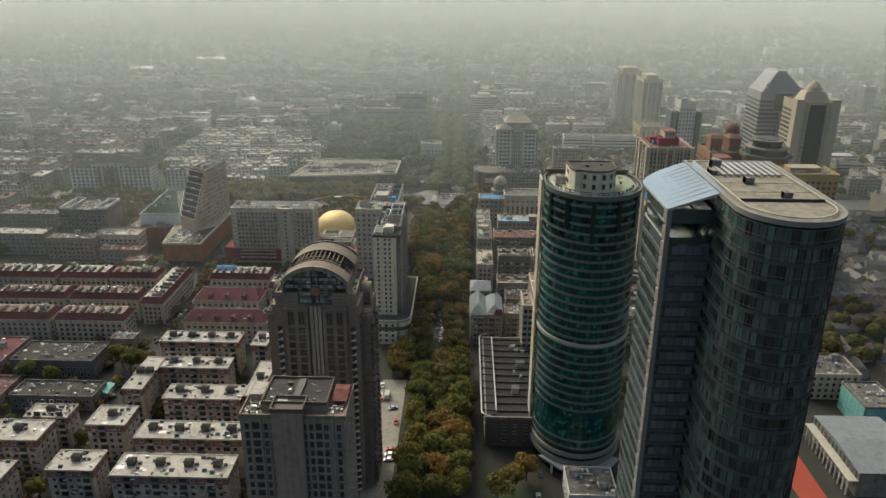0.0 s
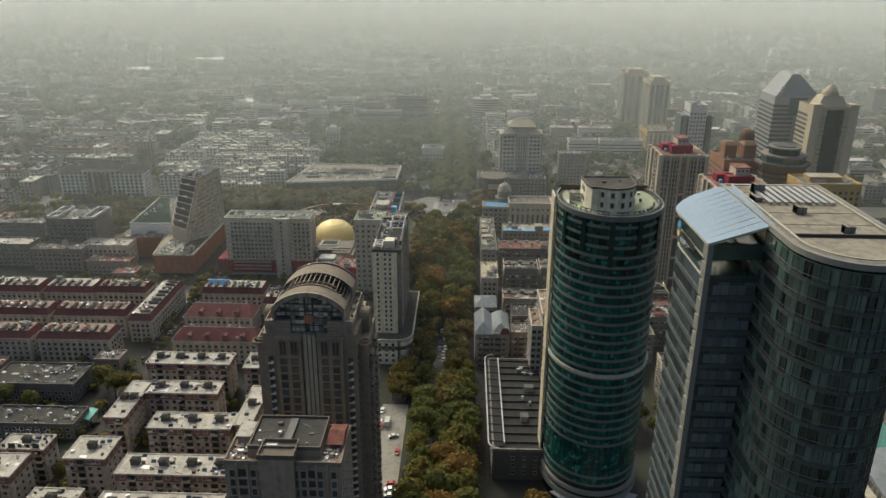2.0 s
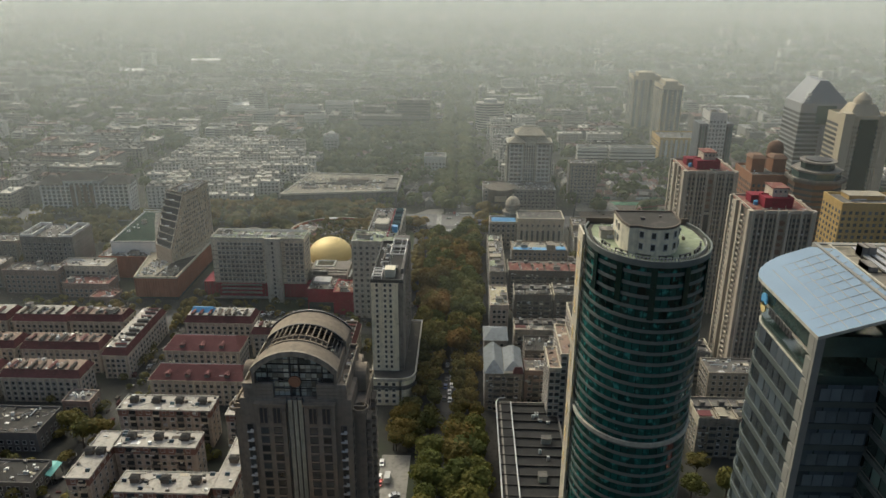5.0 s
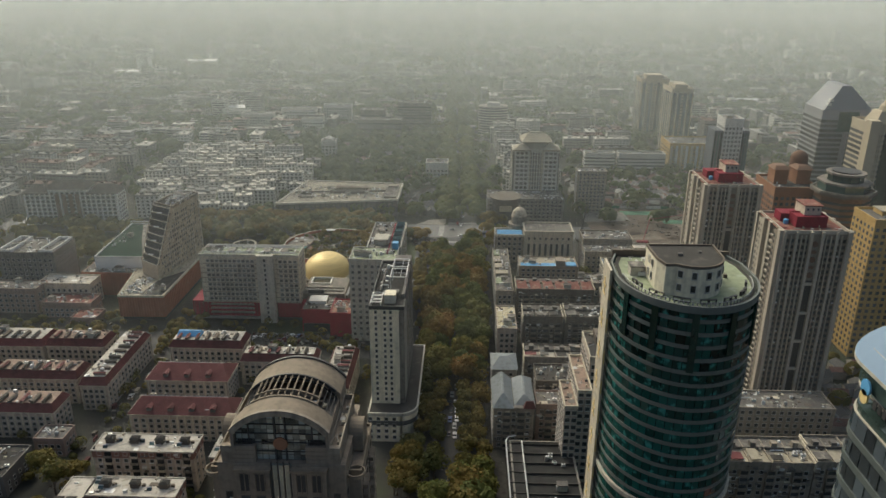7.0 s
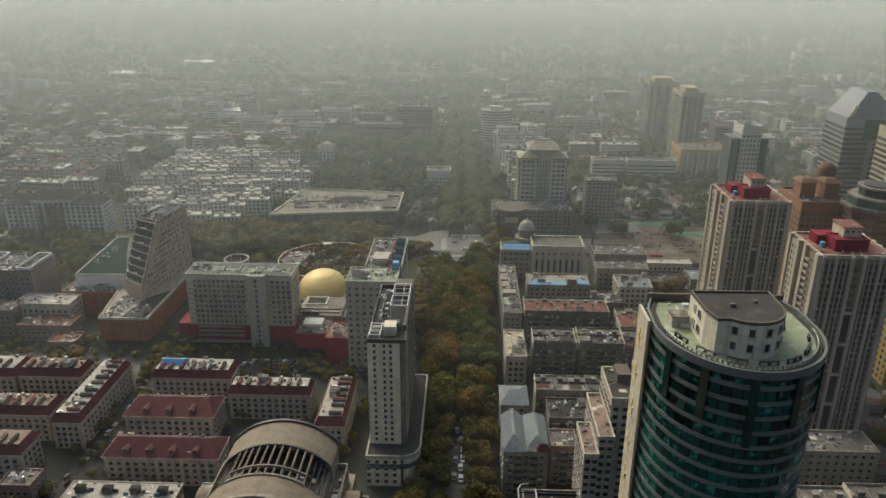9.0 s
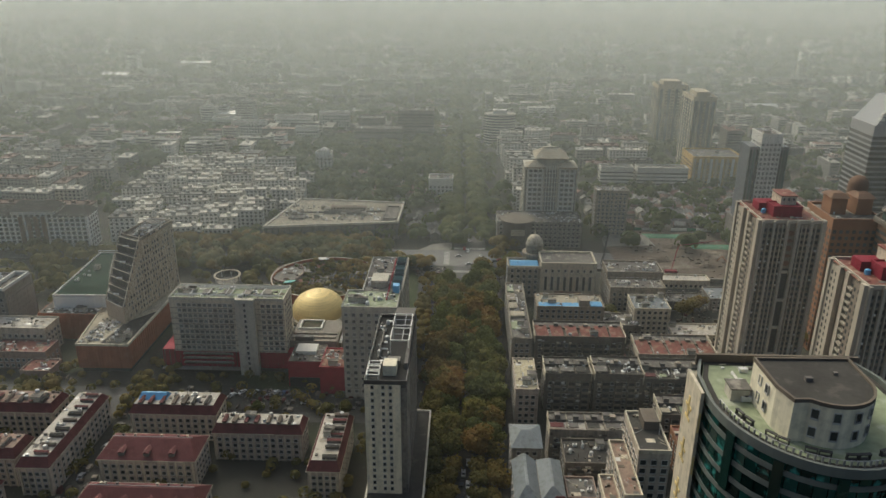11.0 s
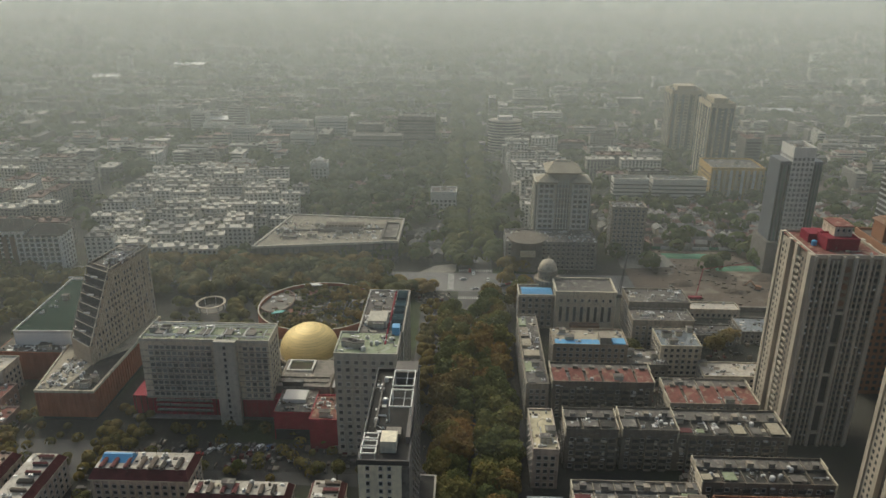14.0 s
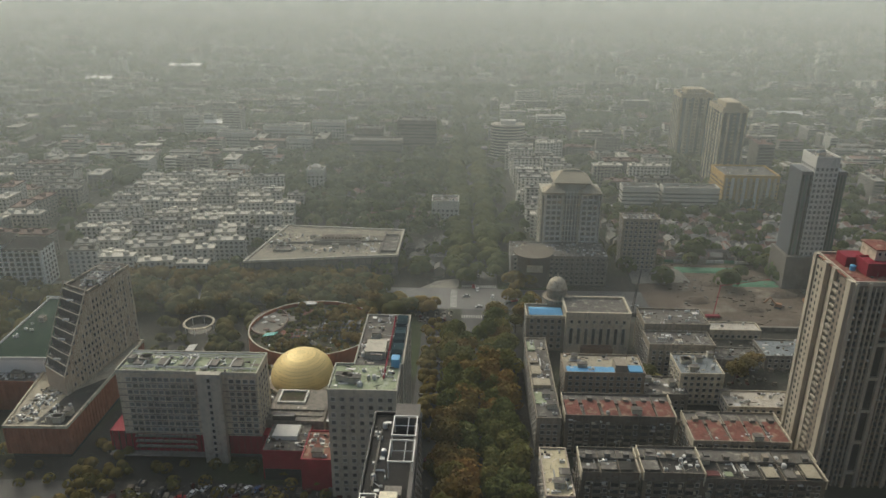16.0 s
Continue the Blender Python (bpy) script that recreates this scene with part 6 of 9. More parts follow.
for xx in (4.5, 8, 11.5):
    part("roof_duct", Build().bar((xx, 25.5, 40.2), (xx + 1.2, 44.7, 40.2), 0.3).box(xx - 0.2, xx + 0.2, 25.3, 25.7, 38.7, 40.2).box(xx + 1.0, xx + 1.4, 44.5, 44.9, 38.7, 40.2), WHITE, stp)
clutter(stp, 2, 12, 26, 47, 38.7, 20, random.Random(22))

gr = thing("green_roofed_hall", "white hall with dark green roof over a rust-red base", "building", -225, 540)
part("base", Build().box(-12, 27, -34, 34, 0, 15), RUST, gr)
hall_g = [(-6, -27), (24, -26), (4, 38), (-10, 38)]
part("terrace", Build().box(-11.6, 26.6, -33.6, 33.6, 15, 15.1), ROOF_GREY, gr)
part("wall", Build().prism(hall_g, 15.1, 22), WALL_BRIGHT, gr)
part("roof", Build().prism(offset(hall_g, -0.5), 22, 22.3), ROOF_DGREEN, gr, "dark green flat roof")
part("roof_sheet", Build().prism([(22.6, -23.5), (3.6, 37), (-1.5, 37), (8.5, 10)], 22.3, 22.36), ROOF_GREY, gr, "grey roof sheet beside the green one")
parapet(gr, hall_g, 22, 1.0, 0.4, WHITE)
part("roof_truss", Build().bar((-9, 34, 25.5), (4, 34, 25.5), 0.3).bar((-9, 34, 22), (-9, 34, 25.5), 0.2).bar((4, 34, 22), (4, 34, 25.5), 0.2), RAIL, gr, "pale pipe frame along the roof edge")
for k in range(13):
    part("panel_rib", Build().box(-11.6 + k * 3.0, -11.3 + k * 3.0, -34.2, -34, 0.5, 14.6), RUST, gr)
clutter(gr, -6, 2, -12, 14, 22.3, 6, random.Random(23))
clutter(gr, -10, 22, -33, -28, 15.1, 9, random.Random(24))
debris(gr, -10, 22, -33.5, -28, 15.1, 40, random.Random(25))

flh = thing("hotel", "wide white hotel with grey tiled hip roofs", "building", -311, 648, turn=4)
part("wall", Build().box(-36, 36, -9, 9, 0, 26), WALL_BRIGHT, flh)
for x0, x1, z in ((-36, -18, 25.5), (-18, 14, 29), (14, 36, 25.5)):
    part("wall_upper", Build().box(x0 + 1, x1 - 1, -8.5, 8.5, 25, z), WALL_BRIGHT, flh)
    part("roof", Build().prism(rect(x0 - 1, x1 + 1, -10.5, 10.5), z, z + 5.5, 0, poly_top=rect(x0 + 5, x1 - 5, -0.5, 0.5)), ROOF_DARK, flh, "dark grey tiled hip roof")
for c in range(4):  # brown balcony stacks in the middle
    part("balcony_stack", Build().box(-11.5 + c * 5.2, -8.6 + c * 5.2, -10.0, -9.0, 3, 25), BROWN, flh)
part("porch", Build().box(-16, 14, -14, -9, 0, 4.2), BROWN_GREY, flh)
windows(flh, "s", 36, 9, 1, 3.2, 8, 18, 2.3, 2.0, singles=False)
windows(flh, "e", 36, 9, 1, 3.2, 8, 4, 1.8, 1.7, singles=False)
windows(flh, "w", 36, 9, 1, 3.2, 8, 4, 1.8, 1.7, singles=False)
windows(flh, "n", 36, 9, 1, 3.2, 8, 18, 2.0, 1.7, singles=False)

mu = thing("museum", "wide low dark-walled museum with cream cluttered roof", "building", -105, 685)
mp = [(-48, -29), (48.5, -13), (49, 36), (-36, 42)]
part("wall", Build().prism(mp, 0, 13.8), GREY_DARK, mu)
part("roof", Build().prism(offset(mp, -1), 13.8, 14.0), DECK_SLAB, mu)
part("roof_wall", Build().bar((-40, 4, 14.6), (36, 12, 14.6), 0.6).bar((36, -14, 14.6), (37, 30, 14.6), 0.6), GREY_DARK, mu)
for k in range(12):  # long rack of plant in the middle of the roof
    part("plant_rack", Build().box(-6 + k * 2.3, -4.3 + k * 2.3, 13, 20, 14, 16.4), BROWN_GREY, mu)
parapet(mu, mp, 13.8, 1.1, 0.8, GREY_PALE, 0.5)
part("glass_band", Build().ring(offset(mp, 0.1), offset(mp, -0.2), 4, 9), GLASS_FAR, mu)
for x0, x1, y0, y1, h in ((-10, 22, 4, 9, 2.5), (37, 47, -8, 24, 1.6), (-34, -22, -10, 0, 1.4)):
    part("roof_hall", Build().ring(rect(x0, x1, y0, y1), rect(x0 + 0.6, x1 - 0.6, y0 + 0.6, y1 - 0.6), 14, 14 + h).box(x0 + 0.6, x1 - 0.6, y0 + 0.6, y1 - 0.6, 14, 14.4, 1), [GREY, ROOF_GREY], mu)
clutter(mu, -42, 35, -10, 24, 14, 50, random.Random(25))
debris(mu, -40, 35, -12, 25, 14, 200, random.Random(89))
for k in range(24):
    u = k / 24
    x, y = -50 + 98.5 * u, -29 + 16 * u
    part("pier", Build().box(x - 0.25, x + 0.25, y - 0.6, y + 0.1, 0, 13.5), METAL_DARK, mu)

# ---- east side of the avenue ----
bank = thing("tower_block", "cream office block with three stepped brown roofs", "building", 46, 348)
wings = ((2, 12, -2, 20, 50, ROOF_DARK), (-3.5, 1.95, -12, 16, 41, TERRACE), (-8.5, -3.55, -15, 4, 36, TERRACE))
for x0, x1, y0, y1, h, roof in wings:
    wl = part("wall", Build().box(x0, x1, y0, y1, 0, h), BLOCK_CREAM, bank)
    part("roof", Build().box(x0 + 0.3, x1 - 0.3, y0 + 0.3, y1 - 0.3, h, h + 0.15), roof, bank, "worn flat roof terrace")
    parapet(bank, rect(x0, x1, y0, y1), h, 1.0, 0.35, CREAM_PALE)
    for f in range(int(h / 3.15)):
        z = 1.4 + f * 3.15
        for c in range(max(1, round((x1 - x0) / 3))):
            part("window", window_mesh(1.8, 1.8), None, wl, m=pose(x0 + (x1 - x0) * (c + 0.5) / max(1, round((x1 - x0) / 3)), y0, z))
        for c in range(round((y1 - y0) / 4)):
            part("window", window_mesh(1.5, 1.7), None, wl, m=pose(x0, y0 + (y1 - y0) * (c + 0.5) / round((y1 - y0) / 4), z, 0, 0, -90))
    debris(bank, x0 + 0.6, x1 - 0.6, y0 + 0.6, y1 - 0.6, h + 0.15, 14, random.Random(int(h)))
part("stair_head", Build().box(6, 11, 10, 18, 50.1, 53.4), BROWN_GREY, bank)
sh = plain_block(12.3, 23.4, 389, 404, 20, GREY, ROOF_GREY, "grey block with a grey-blue hipped sheet roof", seed=31, junk=0, rim=0)
part("hip_roof", Build().prism(rect(-6.2, 6.2, -8, 8), 20.1, 23, 0, poly_top=rect(-2, 2, -0.4, 0.4)), ROOF_TEALISH, sh)
sh = plain_block(12, 28.8, 357, 381, 20, CREAM, ROOF_GREY, "cream block with grey-blue pitched sheet roofs", seed=32, junk=0, rim=0, balconies=2)
part("hip_roof", Build().prism(rect(-9, 0, -12.6, 12), 20.1, 24, 0, poly_top=rect(-5, -4, -7, 11)), ROOF_TEALISH, sh)
part("hip_roof", Build().prism(rect(0.2, 9, -10, 12.6), 20.1, 23, 0, poly_top=rect(4, 5, -6, 10)), ROOF_TEALISH, sh)
part("hip_roof", Build().prism(rect(4, 9, -12.6, -10.2), 20.1, 23, 0, poly_top=rect(5, 8, -11.5, -11)), ROOF_RED, sh)
plain_block(32, 52, 383.5, 399, 17, TAUPE, ROOF_DARK, "grimy apartment block with cluttered dark roof", seed=190, balconies=2, junk=8)
plain_block(30.5, 41, 364, 375.5, 17, PINKISH, ROOF_GREY, "narrow pinkish block with cluttered roof", seed=191, balconies=2, junk=4)
blocks = [
    (28, 72.5, 402.5, 413.5, 18.5, CREAM, ROOF_WHITE, "grey apartment block with pale roof and stair boxes", 3), (30.5, 51.5, 446.5, 460, 18.5, TAUPE, ROOF_DARK, "grey apartment block with worn bitumen roof", 3),
    (53, 75.2, 447, 461.5, 18.5, TAUPE, ROOF_DARK, "grey apartment block with worn bitumen roof", 3), (29, 74, 483, 498, 18.5, TAUPE, ROOF_REDP, "grey apartment block with faded red roof patches", 3),
    (33, 69, 516, 533, 19.5, FG_STONE, ROOF_CREAM, "brown office block with cream roof terrace", 0), (79, 112, 563.5, 582, 21, CREAM, ROOF_GREY, "cream six-storey block with grey roof", 0),
    (78, 110, 547, 561.5, 18, CREAM, ROOF_GREY, "cream five-storey block with tan roof", 0), (87, 107, 523, 542, 16, CREAM_PALE, ROOF_TEALISH, "white hall with pale blue-grey roof", 0),
    (70, 90, 517, 533, 8.5, GREY, ROOF_GREY, "low grey hall with flat roof", 0), (78, 116, 471, 490, 16, CREAM, ROOF_REDP, "cream block with faded pink roof edge", 3),
    (106, 141, 511, 525, 6.5, CREAM_PALE, ROOF_WHITE, "long low white hall with flat roof", 0), (75, 119, 447, 464, 16.5, TAUPE, ROOF_DARK, "grey terraced apartment block with white gables", 3),
    (76, 124, 418, 432, 16.5, TAUPE, ROOF_DARK, "grey terraced apartment block with white gables", 3), (114, 155, 362, 376, 19, CREAM, ROOF_GREY, "cream block with grey roof and plant room", 0),
    (99, 131, 326, 341, 18, CREAM, ROOF_CREAM, "cream apartment block with pale roof", 3), (132, 160, 327, 343, 18, CREAM, ROOF_CREAM, "cream apartment block with pale roof", 3),
    (84, 104, 366, 380, 16, CREAM, ROOF_GREY, "cream block behind the tower", 0), (80, 122, 385, 397, 17, GREY, ROOF_GREY, "grey apartment block with balconies", 3),
    (79, 122, 401, 414, 14, ORANGE, ROOF_REDP, "orange-brick block with faded red roof", 0),
    (17.5, 27.5, 482, 552, 17.5, CREAM, ROOF_GREY, "long cream street wing with crowded roof", 0), (16.5, 26.5, 434, 462, 17.5, BLOCK_CREAM, ROOF_YELLOW, "cream street block with pale yellow roof", 0)]
for k, (x0, x1, y0, y1, h, wall, roof, label, bal) in enumerate(blocks):
    rb = random.Random(500 + k)
    t = plain_block(x0, x1, y0, y1, h, wall, roof if roof is not ROOF_REDP or not bal else ROOF_GREY, label, seed=100 + k, balconies=2 if bal and x0 < 70 else bal, junk=18 if y1 - y0 > 30 else 9, singles=x0 < 78 and y0 < 500, group="grey apartment rows" if bal else "")
    hx, hy = (x1 - x0) / 2, (y1 - y0) / 2
    if bal:
        bays = max(3, round(2 * hx / 7.5))
        red = roof is ROOF_REDP
        for g in range(bays + 1):  # party walls that rise over the roof, stepped towards the street
            a = -hx + 2 * hx * g / bays
            tall = 2.3 if g in (0, bays) else rb.uniform(1.2, 1.9)
            part("party_wall", Build().prism([(a - 0.2, -hy - 0.5), (a + 0.2, -hy - 0.5), (a + 0.2, hy * 0.1), (a - 0.2, hy * 0.1)], h - 2.5, h + tall * 0.6).box(a - 0.2, a + 0.2, hy * 0.1, hy, h, h + tall), CREAM_PALE if g in (0, bays) else wall, t)
        part("roof_step", Build().box(-hx + 0.5, hx - 0.5, hy * 0.15, hy - 0.4, h + 0.12, h + 1.3), ROOF_GREY, t)
        part("back_parapet", Build().box(-hx, hx, hy - 0.4, hy - 0.1, h + 0.1, h + 2.2), wall, t)
        for g in range(bays):
            a0, a1 = -hx + 2 * hx * g / bays + 0.3, -hx + 2 * hx * (g + 1) / bays - 0.3
            if red and rb.random() < 0.9:
                part("terrace_sheet", Build().quad([(a0 + rb.uniform(0, 1), -hy + 0.2, h + 0.5), (a1, -hy + 0.2, h + 0.5), (a1 - rb.uniform(0, 1.5), hy * 0.3, h + 2.0), (a0, hy * 0.3, h + 2.0)]), ROOF_REDP, t, "faded red sheet over the roof terrace")
            elif rb.random() < 0.6:
                w = rb.uniform(0.4, 0.9)
                part("terrace_sheet", Build().prism(rect(a0, a0 + (a1 - a0) * w, -hy + 0.4, -hy + rb.uniform(2.5, hy)), h + 1.6, h + 1.8, 0), rb.choice([ROOF_CREAM, ROOF_GREY, ROOF_GREY, ROOF_DARK, ROOF_RED, ROOF_GREEN]), t)
            a = (a0 + a1) / 2
            part("roof_hutch", Build().box(a - 1.1, a + 1.1, hy * 0.2, hy * 0.2 + 2.2, h + 1.3, h + rb.uniform(2.6, 3.3)), rb.choice([GREY_DARK, GREY, CREAM]), t)
    if y1 - y0 > 30:  # a street wing of joined roofs at several heights
        y = -hy + 1
        while y < hy - 6:
            d = rb.uniform(5, 10)
            part("roof_step", Build().box(-hx + 0.6, rb.uniform(-1, hx - 0.6), y, min(y + d, hy - 0.5), h + 0.12, h + rb.uniform(0.4, 2.0)), rb.choice([ROOF_CREAM, ROOF_GREY, CREAM, ROOF_GREEN]), t)
            y += d + rb.uniform(1, 5)
    if k == 4:
        part("blue_roof", Build().box(-hx + 1, hx * 0.25, -hy + 0.4, -hy + 5, h + 0.4, h + 0.9), ROOF_BLUE, t)
        part("blue_roof", Build().box(hx * 0.6, hx - 1, -hy + 0.4, -hy + 6, h + 0.4, h + 1.4), ROOF_BLUE, t)
        part("stair_head", Build().box(hx * 0.25, hx * 0.55, -hy + 1, -hy + 8, h, h + 4), CREAM, t)

# Domed corner building at the junction.
ch = thing("corner_building", "cream corner building with blue roof and stone dome", "building", 30, 580)
part("wall", Build().box(-10, 10, -7, 8, 0, 19.5), CREAM, ch)
part("roof", Build().box(-9.6, 9.6, -6.6, 7.6, 19.5, 19.7), ROOF_GREY, ch)
parapet(ch, rect(-10, 10, -7, 8), 19.5, 1.0, 0.4, CREAM_PALE)
part("blue_roof", Build().prism(rect(-8.5, 9, -5.5, 4), 20.2, 21.6, 0, poly_top=rect(-8, 8.5, -1.5, -0.5)), ROOF_BLUE, ch, "blue sheet roof")
part("drum", Build().revolve([(7.2, 0), (7.2, 22), (7.6, 22), (7.6, 23), (5.4, 23), (5.4, 27.5), (5.8, 27.5), (5.8, 28.3)], 7.5, 12.5, 24), CREAM, ch)
part("dome", Build().revolve([(5.2 * math.cos(radians(a)), 28.3 + 6.0 * math.sin(radians(a))) for a in range(0, 91, 10)], 7.5, 12.5, 24), CREAM_PALE, ch, "pale stone dome")
part("finial", Build().revolve([(0.5, 34), (0.35, 36), (0.1, 37)], 7.5, 12.5, 8), CREAM_PALE, ch)
windows(ch, "s", 10, 7, 1, 3.6, 5, 5, 1.6, 2.0)
windows(ch, "w", 10, 7, 1, 3.6, 5, 4, 1.6, 2.0)
ct = thing("court_building", "cream stone hall with tall vertical windows", "building", 56.5, 579)
part("wall", Build().box(-16.5, 16.5, -10, 10, 0, 23.5), CREAM_PALE, ct)
part("roof", Build().box(-16, 16, -9.5, 9.5, 23.5, 23.7), ROOF_GREY, ct)
parapet(ct, rect(-16.5, 16.5, -10, 10), 23.5, 1.2, 0.6, CREAM_PALE, 0.4)
for c in range(8):
    part("window", window_mesh(1.5, 9.0, sill=False), None, ct, m=pose(-13.5 + c * 3.85, -10, 6.5))
    part("window", window_mesh(1.2, 1.6), None, ct, m=pose(-13.5 + c * 3.85, -10, 18.5))
    part("pier", Build().box(-15.6 + c * 3.85, -15.0 + c * 3.85, -10.5, -10, 0, 23), CREAM_PALE, ct)
part("porch", Build().box(-8, 8, -14, -10, 0, 6), BROWN, ct)

# ---- high-rises to the east ----
def ribbed_tower(x, y, w, d, h, label, seed, cap=True, wall=TOWER_BEIGE, rib=RIB_CREAM, floors=29):
    """Residential high-rise with pale vertical ribs, bays and a crimson roof house."""
    t = thing("apartment_tower", label, "tower", x, y, group="ribbed residential towers")
    hw, hd = w / 2, d / 2
    part("wall", Build().box(-hw, hw, -hd, hd, 0, h), wall, t)
    part("roof", Build().box(-hw + 0.3, hw - 0.3, -hd + 0.3, hd - 0.3, h, h + 0.15), ROOF_REDP, t)
    parapet(t, rect(-hw, hw, -hd, hd), h, 1.2, 0.4, rib)
    fh = (h - 4) / floors
    for k, (u, wd, out) in enumerate(((0.015, 0.55, 1.3), (0.115, 0.22, 0.7), (0.195, 0.5, 1.2), (0.275, 0.22, 0.7), (0.345, 0.22, 0.7), (0.415, 0.6, 1.5), (0.585, 0.6, 1.5), (0.655, 0.22, 0.7), (0.725, 0.22, 0.7), (0.805, 0.5, 1.2), (0.885, 0.22, 0.7), (0.985, 0.55, 1.3))):
        a = -hw + w * u
        part("rib", Build().box(a - wd, a + wd, -hd - out, -hd, 0, h + (0.8 if wd > 0.4 else -1.0)), rib, t)
    # A flat strip on the front; the slot's recess shade is in its dark colour.
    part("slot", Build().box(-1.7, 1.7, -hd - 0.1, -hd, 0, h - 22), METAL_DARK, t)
    for k in range(5):
        part("slot_bridge", Build().box(-1.9, 1.9, -hd - 1.1, -hd, 6 + k * (h - 30) / 4, 7.2 + k * (h - 30) / 4), rib, t)
    for k in range(5):
        z = h - 5 - k * 3.6
        part("arch_niche", Build().prism([(1.3 * math.cos(radians(a)), z + (1.3 if k % 2 == 0 else 0.8) * math.sin(radians(a))) for a in range(0, 360, 30)], 0, 0.3), BROWN, t, m=pose(0, -hd, 0, 90))
    for sx in (-1, 1):  # side fronts: two broad piers, each in two depths, and a recess between
        for u0, u1, out in ((0.0, 0.1, 1.6), (0.1, 0.3, 0.8), (0.42, 0.50, 1.3), (0.62, 0.70, 1.8), (0.70, 0.93, 1.0), (0.93, 1.0, 1.6)):
            x0, x1 = sorted((sx * hw, sx * (hw + out)))
            part("side_pier", Build().box(x0, x1, -hd + d * u0, -hd + d * u1, 0, h + (0.9 if out > 1.1 else -0.6)), rib if out > 0.9 else wall, t)
    me = window_mesh(1.25, 1.5, sill=False, frame=FRAME_DARK)
    jb = Build()
    for f in range(floors):
        z = 2.5 + f * fh
        for u in (0.065, 0.155, 0.235, 0.31, 0.38, 0.62, 0.69, 0.765, 0.845, 0.935):
            if f >= floors - 8:
                part("window", me, None, t, m=pose(-hw + w * u, -hd, z))
            else:
                jb.box(-hw + w * u - 0.62, -hw + w * u + 0.62, -hd - 0.12, -hd, z, z + 1.5)
        for u, out in ((0.15, 0.8), (0.25, 0.8), (0.36, 0.0), (0.56, 0.0), (0.76, 1.0), (0.86, 1.0)):
            for sx in (-1, 1):
                x0, x1 = sorted((sx * (hw + out), sx * (hw + out + 0.08)))
                jb.box(x0, x1, -hd + d * u - 0.6, -hd + d * u + 0.6, z, z + 1.5)
        for u in (0.2, 0.5, 0.8):
            jb.box(-hw + w * u - 1, -hw + w * u + 1, hd, hd + 0.08, z, z + 1.6)
        part("bay_slab", Build().box(-hw - 1.1, -hw, -hd + d * 0.30, -hd + d * 0.42, z - 0.6, z + 0.3), rib, t)
    part("glazing", jb, GLASS, t, kind="stuff")
    fb = Build()
    rr_ = random.Random(seed + 70)
    for f in range(floors):  # floor bands, air units and drying racks beside the windows
        for a0, a1 in ((-hw, -2.0), (2.0, hw)):
            fb.box(a0, a1, -hd - 0.3, -hd, 1.75 + f * fh, 2.05 + f * fh, 2)
        for u in (0.06, 0.135, 0.2, 0.28, 0.34, 0.39, 0.61, 0.66, 0.72, 0.8, 0.865, 0.94):
            if rr_.random() < 0.45:
                a, z = -hw + w * u, 2.0 + f * fh + rr_.uniform(-0.3, 0.3)
                fb.box(a - 0.4, a + 0.4, -hd - 0.55, -hd, z, z + 0.6, rr_.choice([0, 1, 1]))
        for u in (0.12, 0.28, 0.45, 0.7, 0.88):
            if rr_.random() < 0.5:
                a, z = -hd + d * u, 2.0 + f * fh
                fb.box(-hw - 0.6, -hw, a - 0.5, a + 0.5, z, z + 0.7, rr_.choice([0, 1, 1]))
    part("wall_fitting", fb, [RAIL, GREY_DARK, wall], t, kind="stuff")
    if cap:
        part("roof_house", Build().box(-hw * 0.45, hw * 0.5, -hd * 0.5, hd * 0.1, h, h + 4.6).box(-hw * 0.7, -hw * 0.1, hd * 0.1, hd * 0.6, h, h + 4.0).box(hw * 0.1, hw * 0.6, hd * 0.1, hd * 0.5, h, h + 3.4), CRIMSON, t, "crimson roof house")
        part("roof_house_rim", Build().ring(rect(-hw * 0.46, hw * 0.51, -hd * 0.51, hd * 0.1), rect(-hw * 0.42, hw * 0.47, -hd * 0.47, hd * 0.07), h + 4.6, h + 5.2), CRIMSON, t)
        rt_top = part("roof_house_top", Build().box(-hw * 0.12, hw * 0.4, -hd * 0.2, hd * 0.5, h + 3.4, h + 8.6), CREAM_PALE, t)
        part("roof_house_lid", Build().box(-hw * 0.15, hw * 0.43, -hd * 0.23, hd * 0.53, h + 8.6, h + 9.0), ROOF_REDP, t)
        for q in (-0.02, 0.14, 0.3):
            part("roof_house_window", window_mesh(0.9, 1.1, sill=False), None, rt_top, m=pose(hw * q, -hd * 0.2, h + 6.6))
        part("blue_tank", Build().revolve([(1.1, h + 0.2), (1.1, h + 2.0), (0.3, h + 2.4)], -hw * 0.6, -hd * 0.1, 12), ROOF_BLUE, t)
        part("side_roof", Build().box(-hw - 0.9, -hw * 0.75, -hd * 0.6, hd * 0.9, h + 0.2, h + 0.5), ROOF_REDP, t)
        debris(t, -hw + 1, hw - 1, -hd + 1, -hd * 0.55, h + 0.15, 14, rr_)
    return t


ribbed_tower(138.5, 482.5, 27, 30, 86, "tall cream-ribbed residential tower with crimson roof house", 1)
ribbed_tower(149.5, 409, 28, 28, 86, "tall cream-ribbed residential tower with crimson roof house", 2)


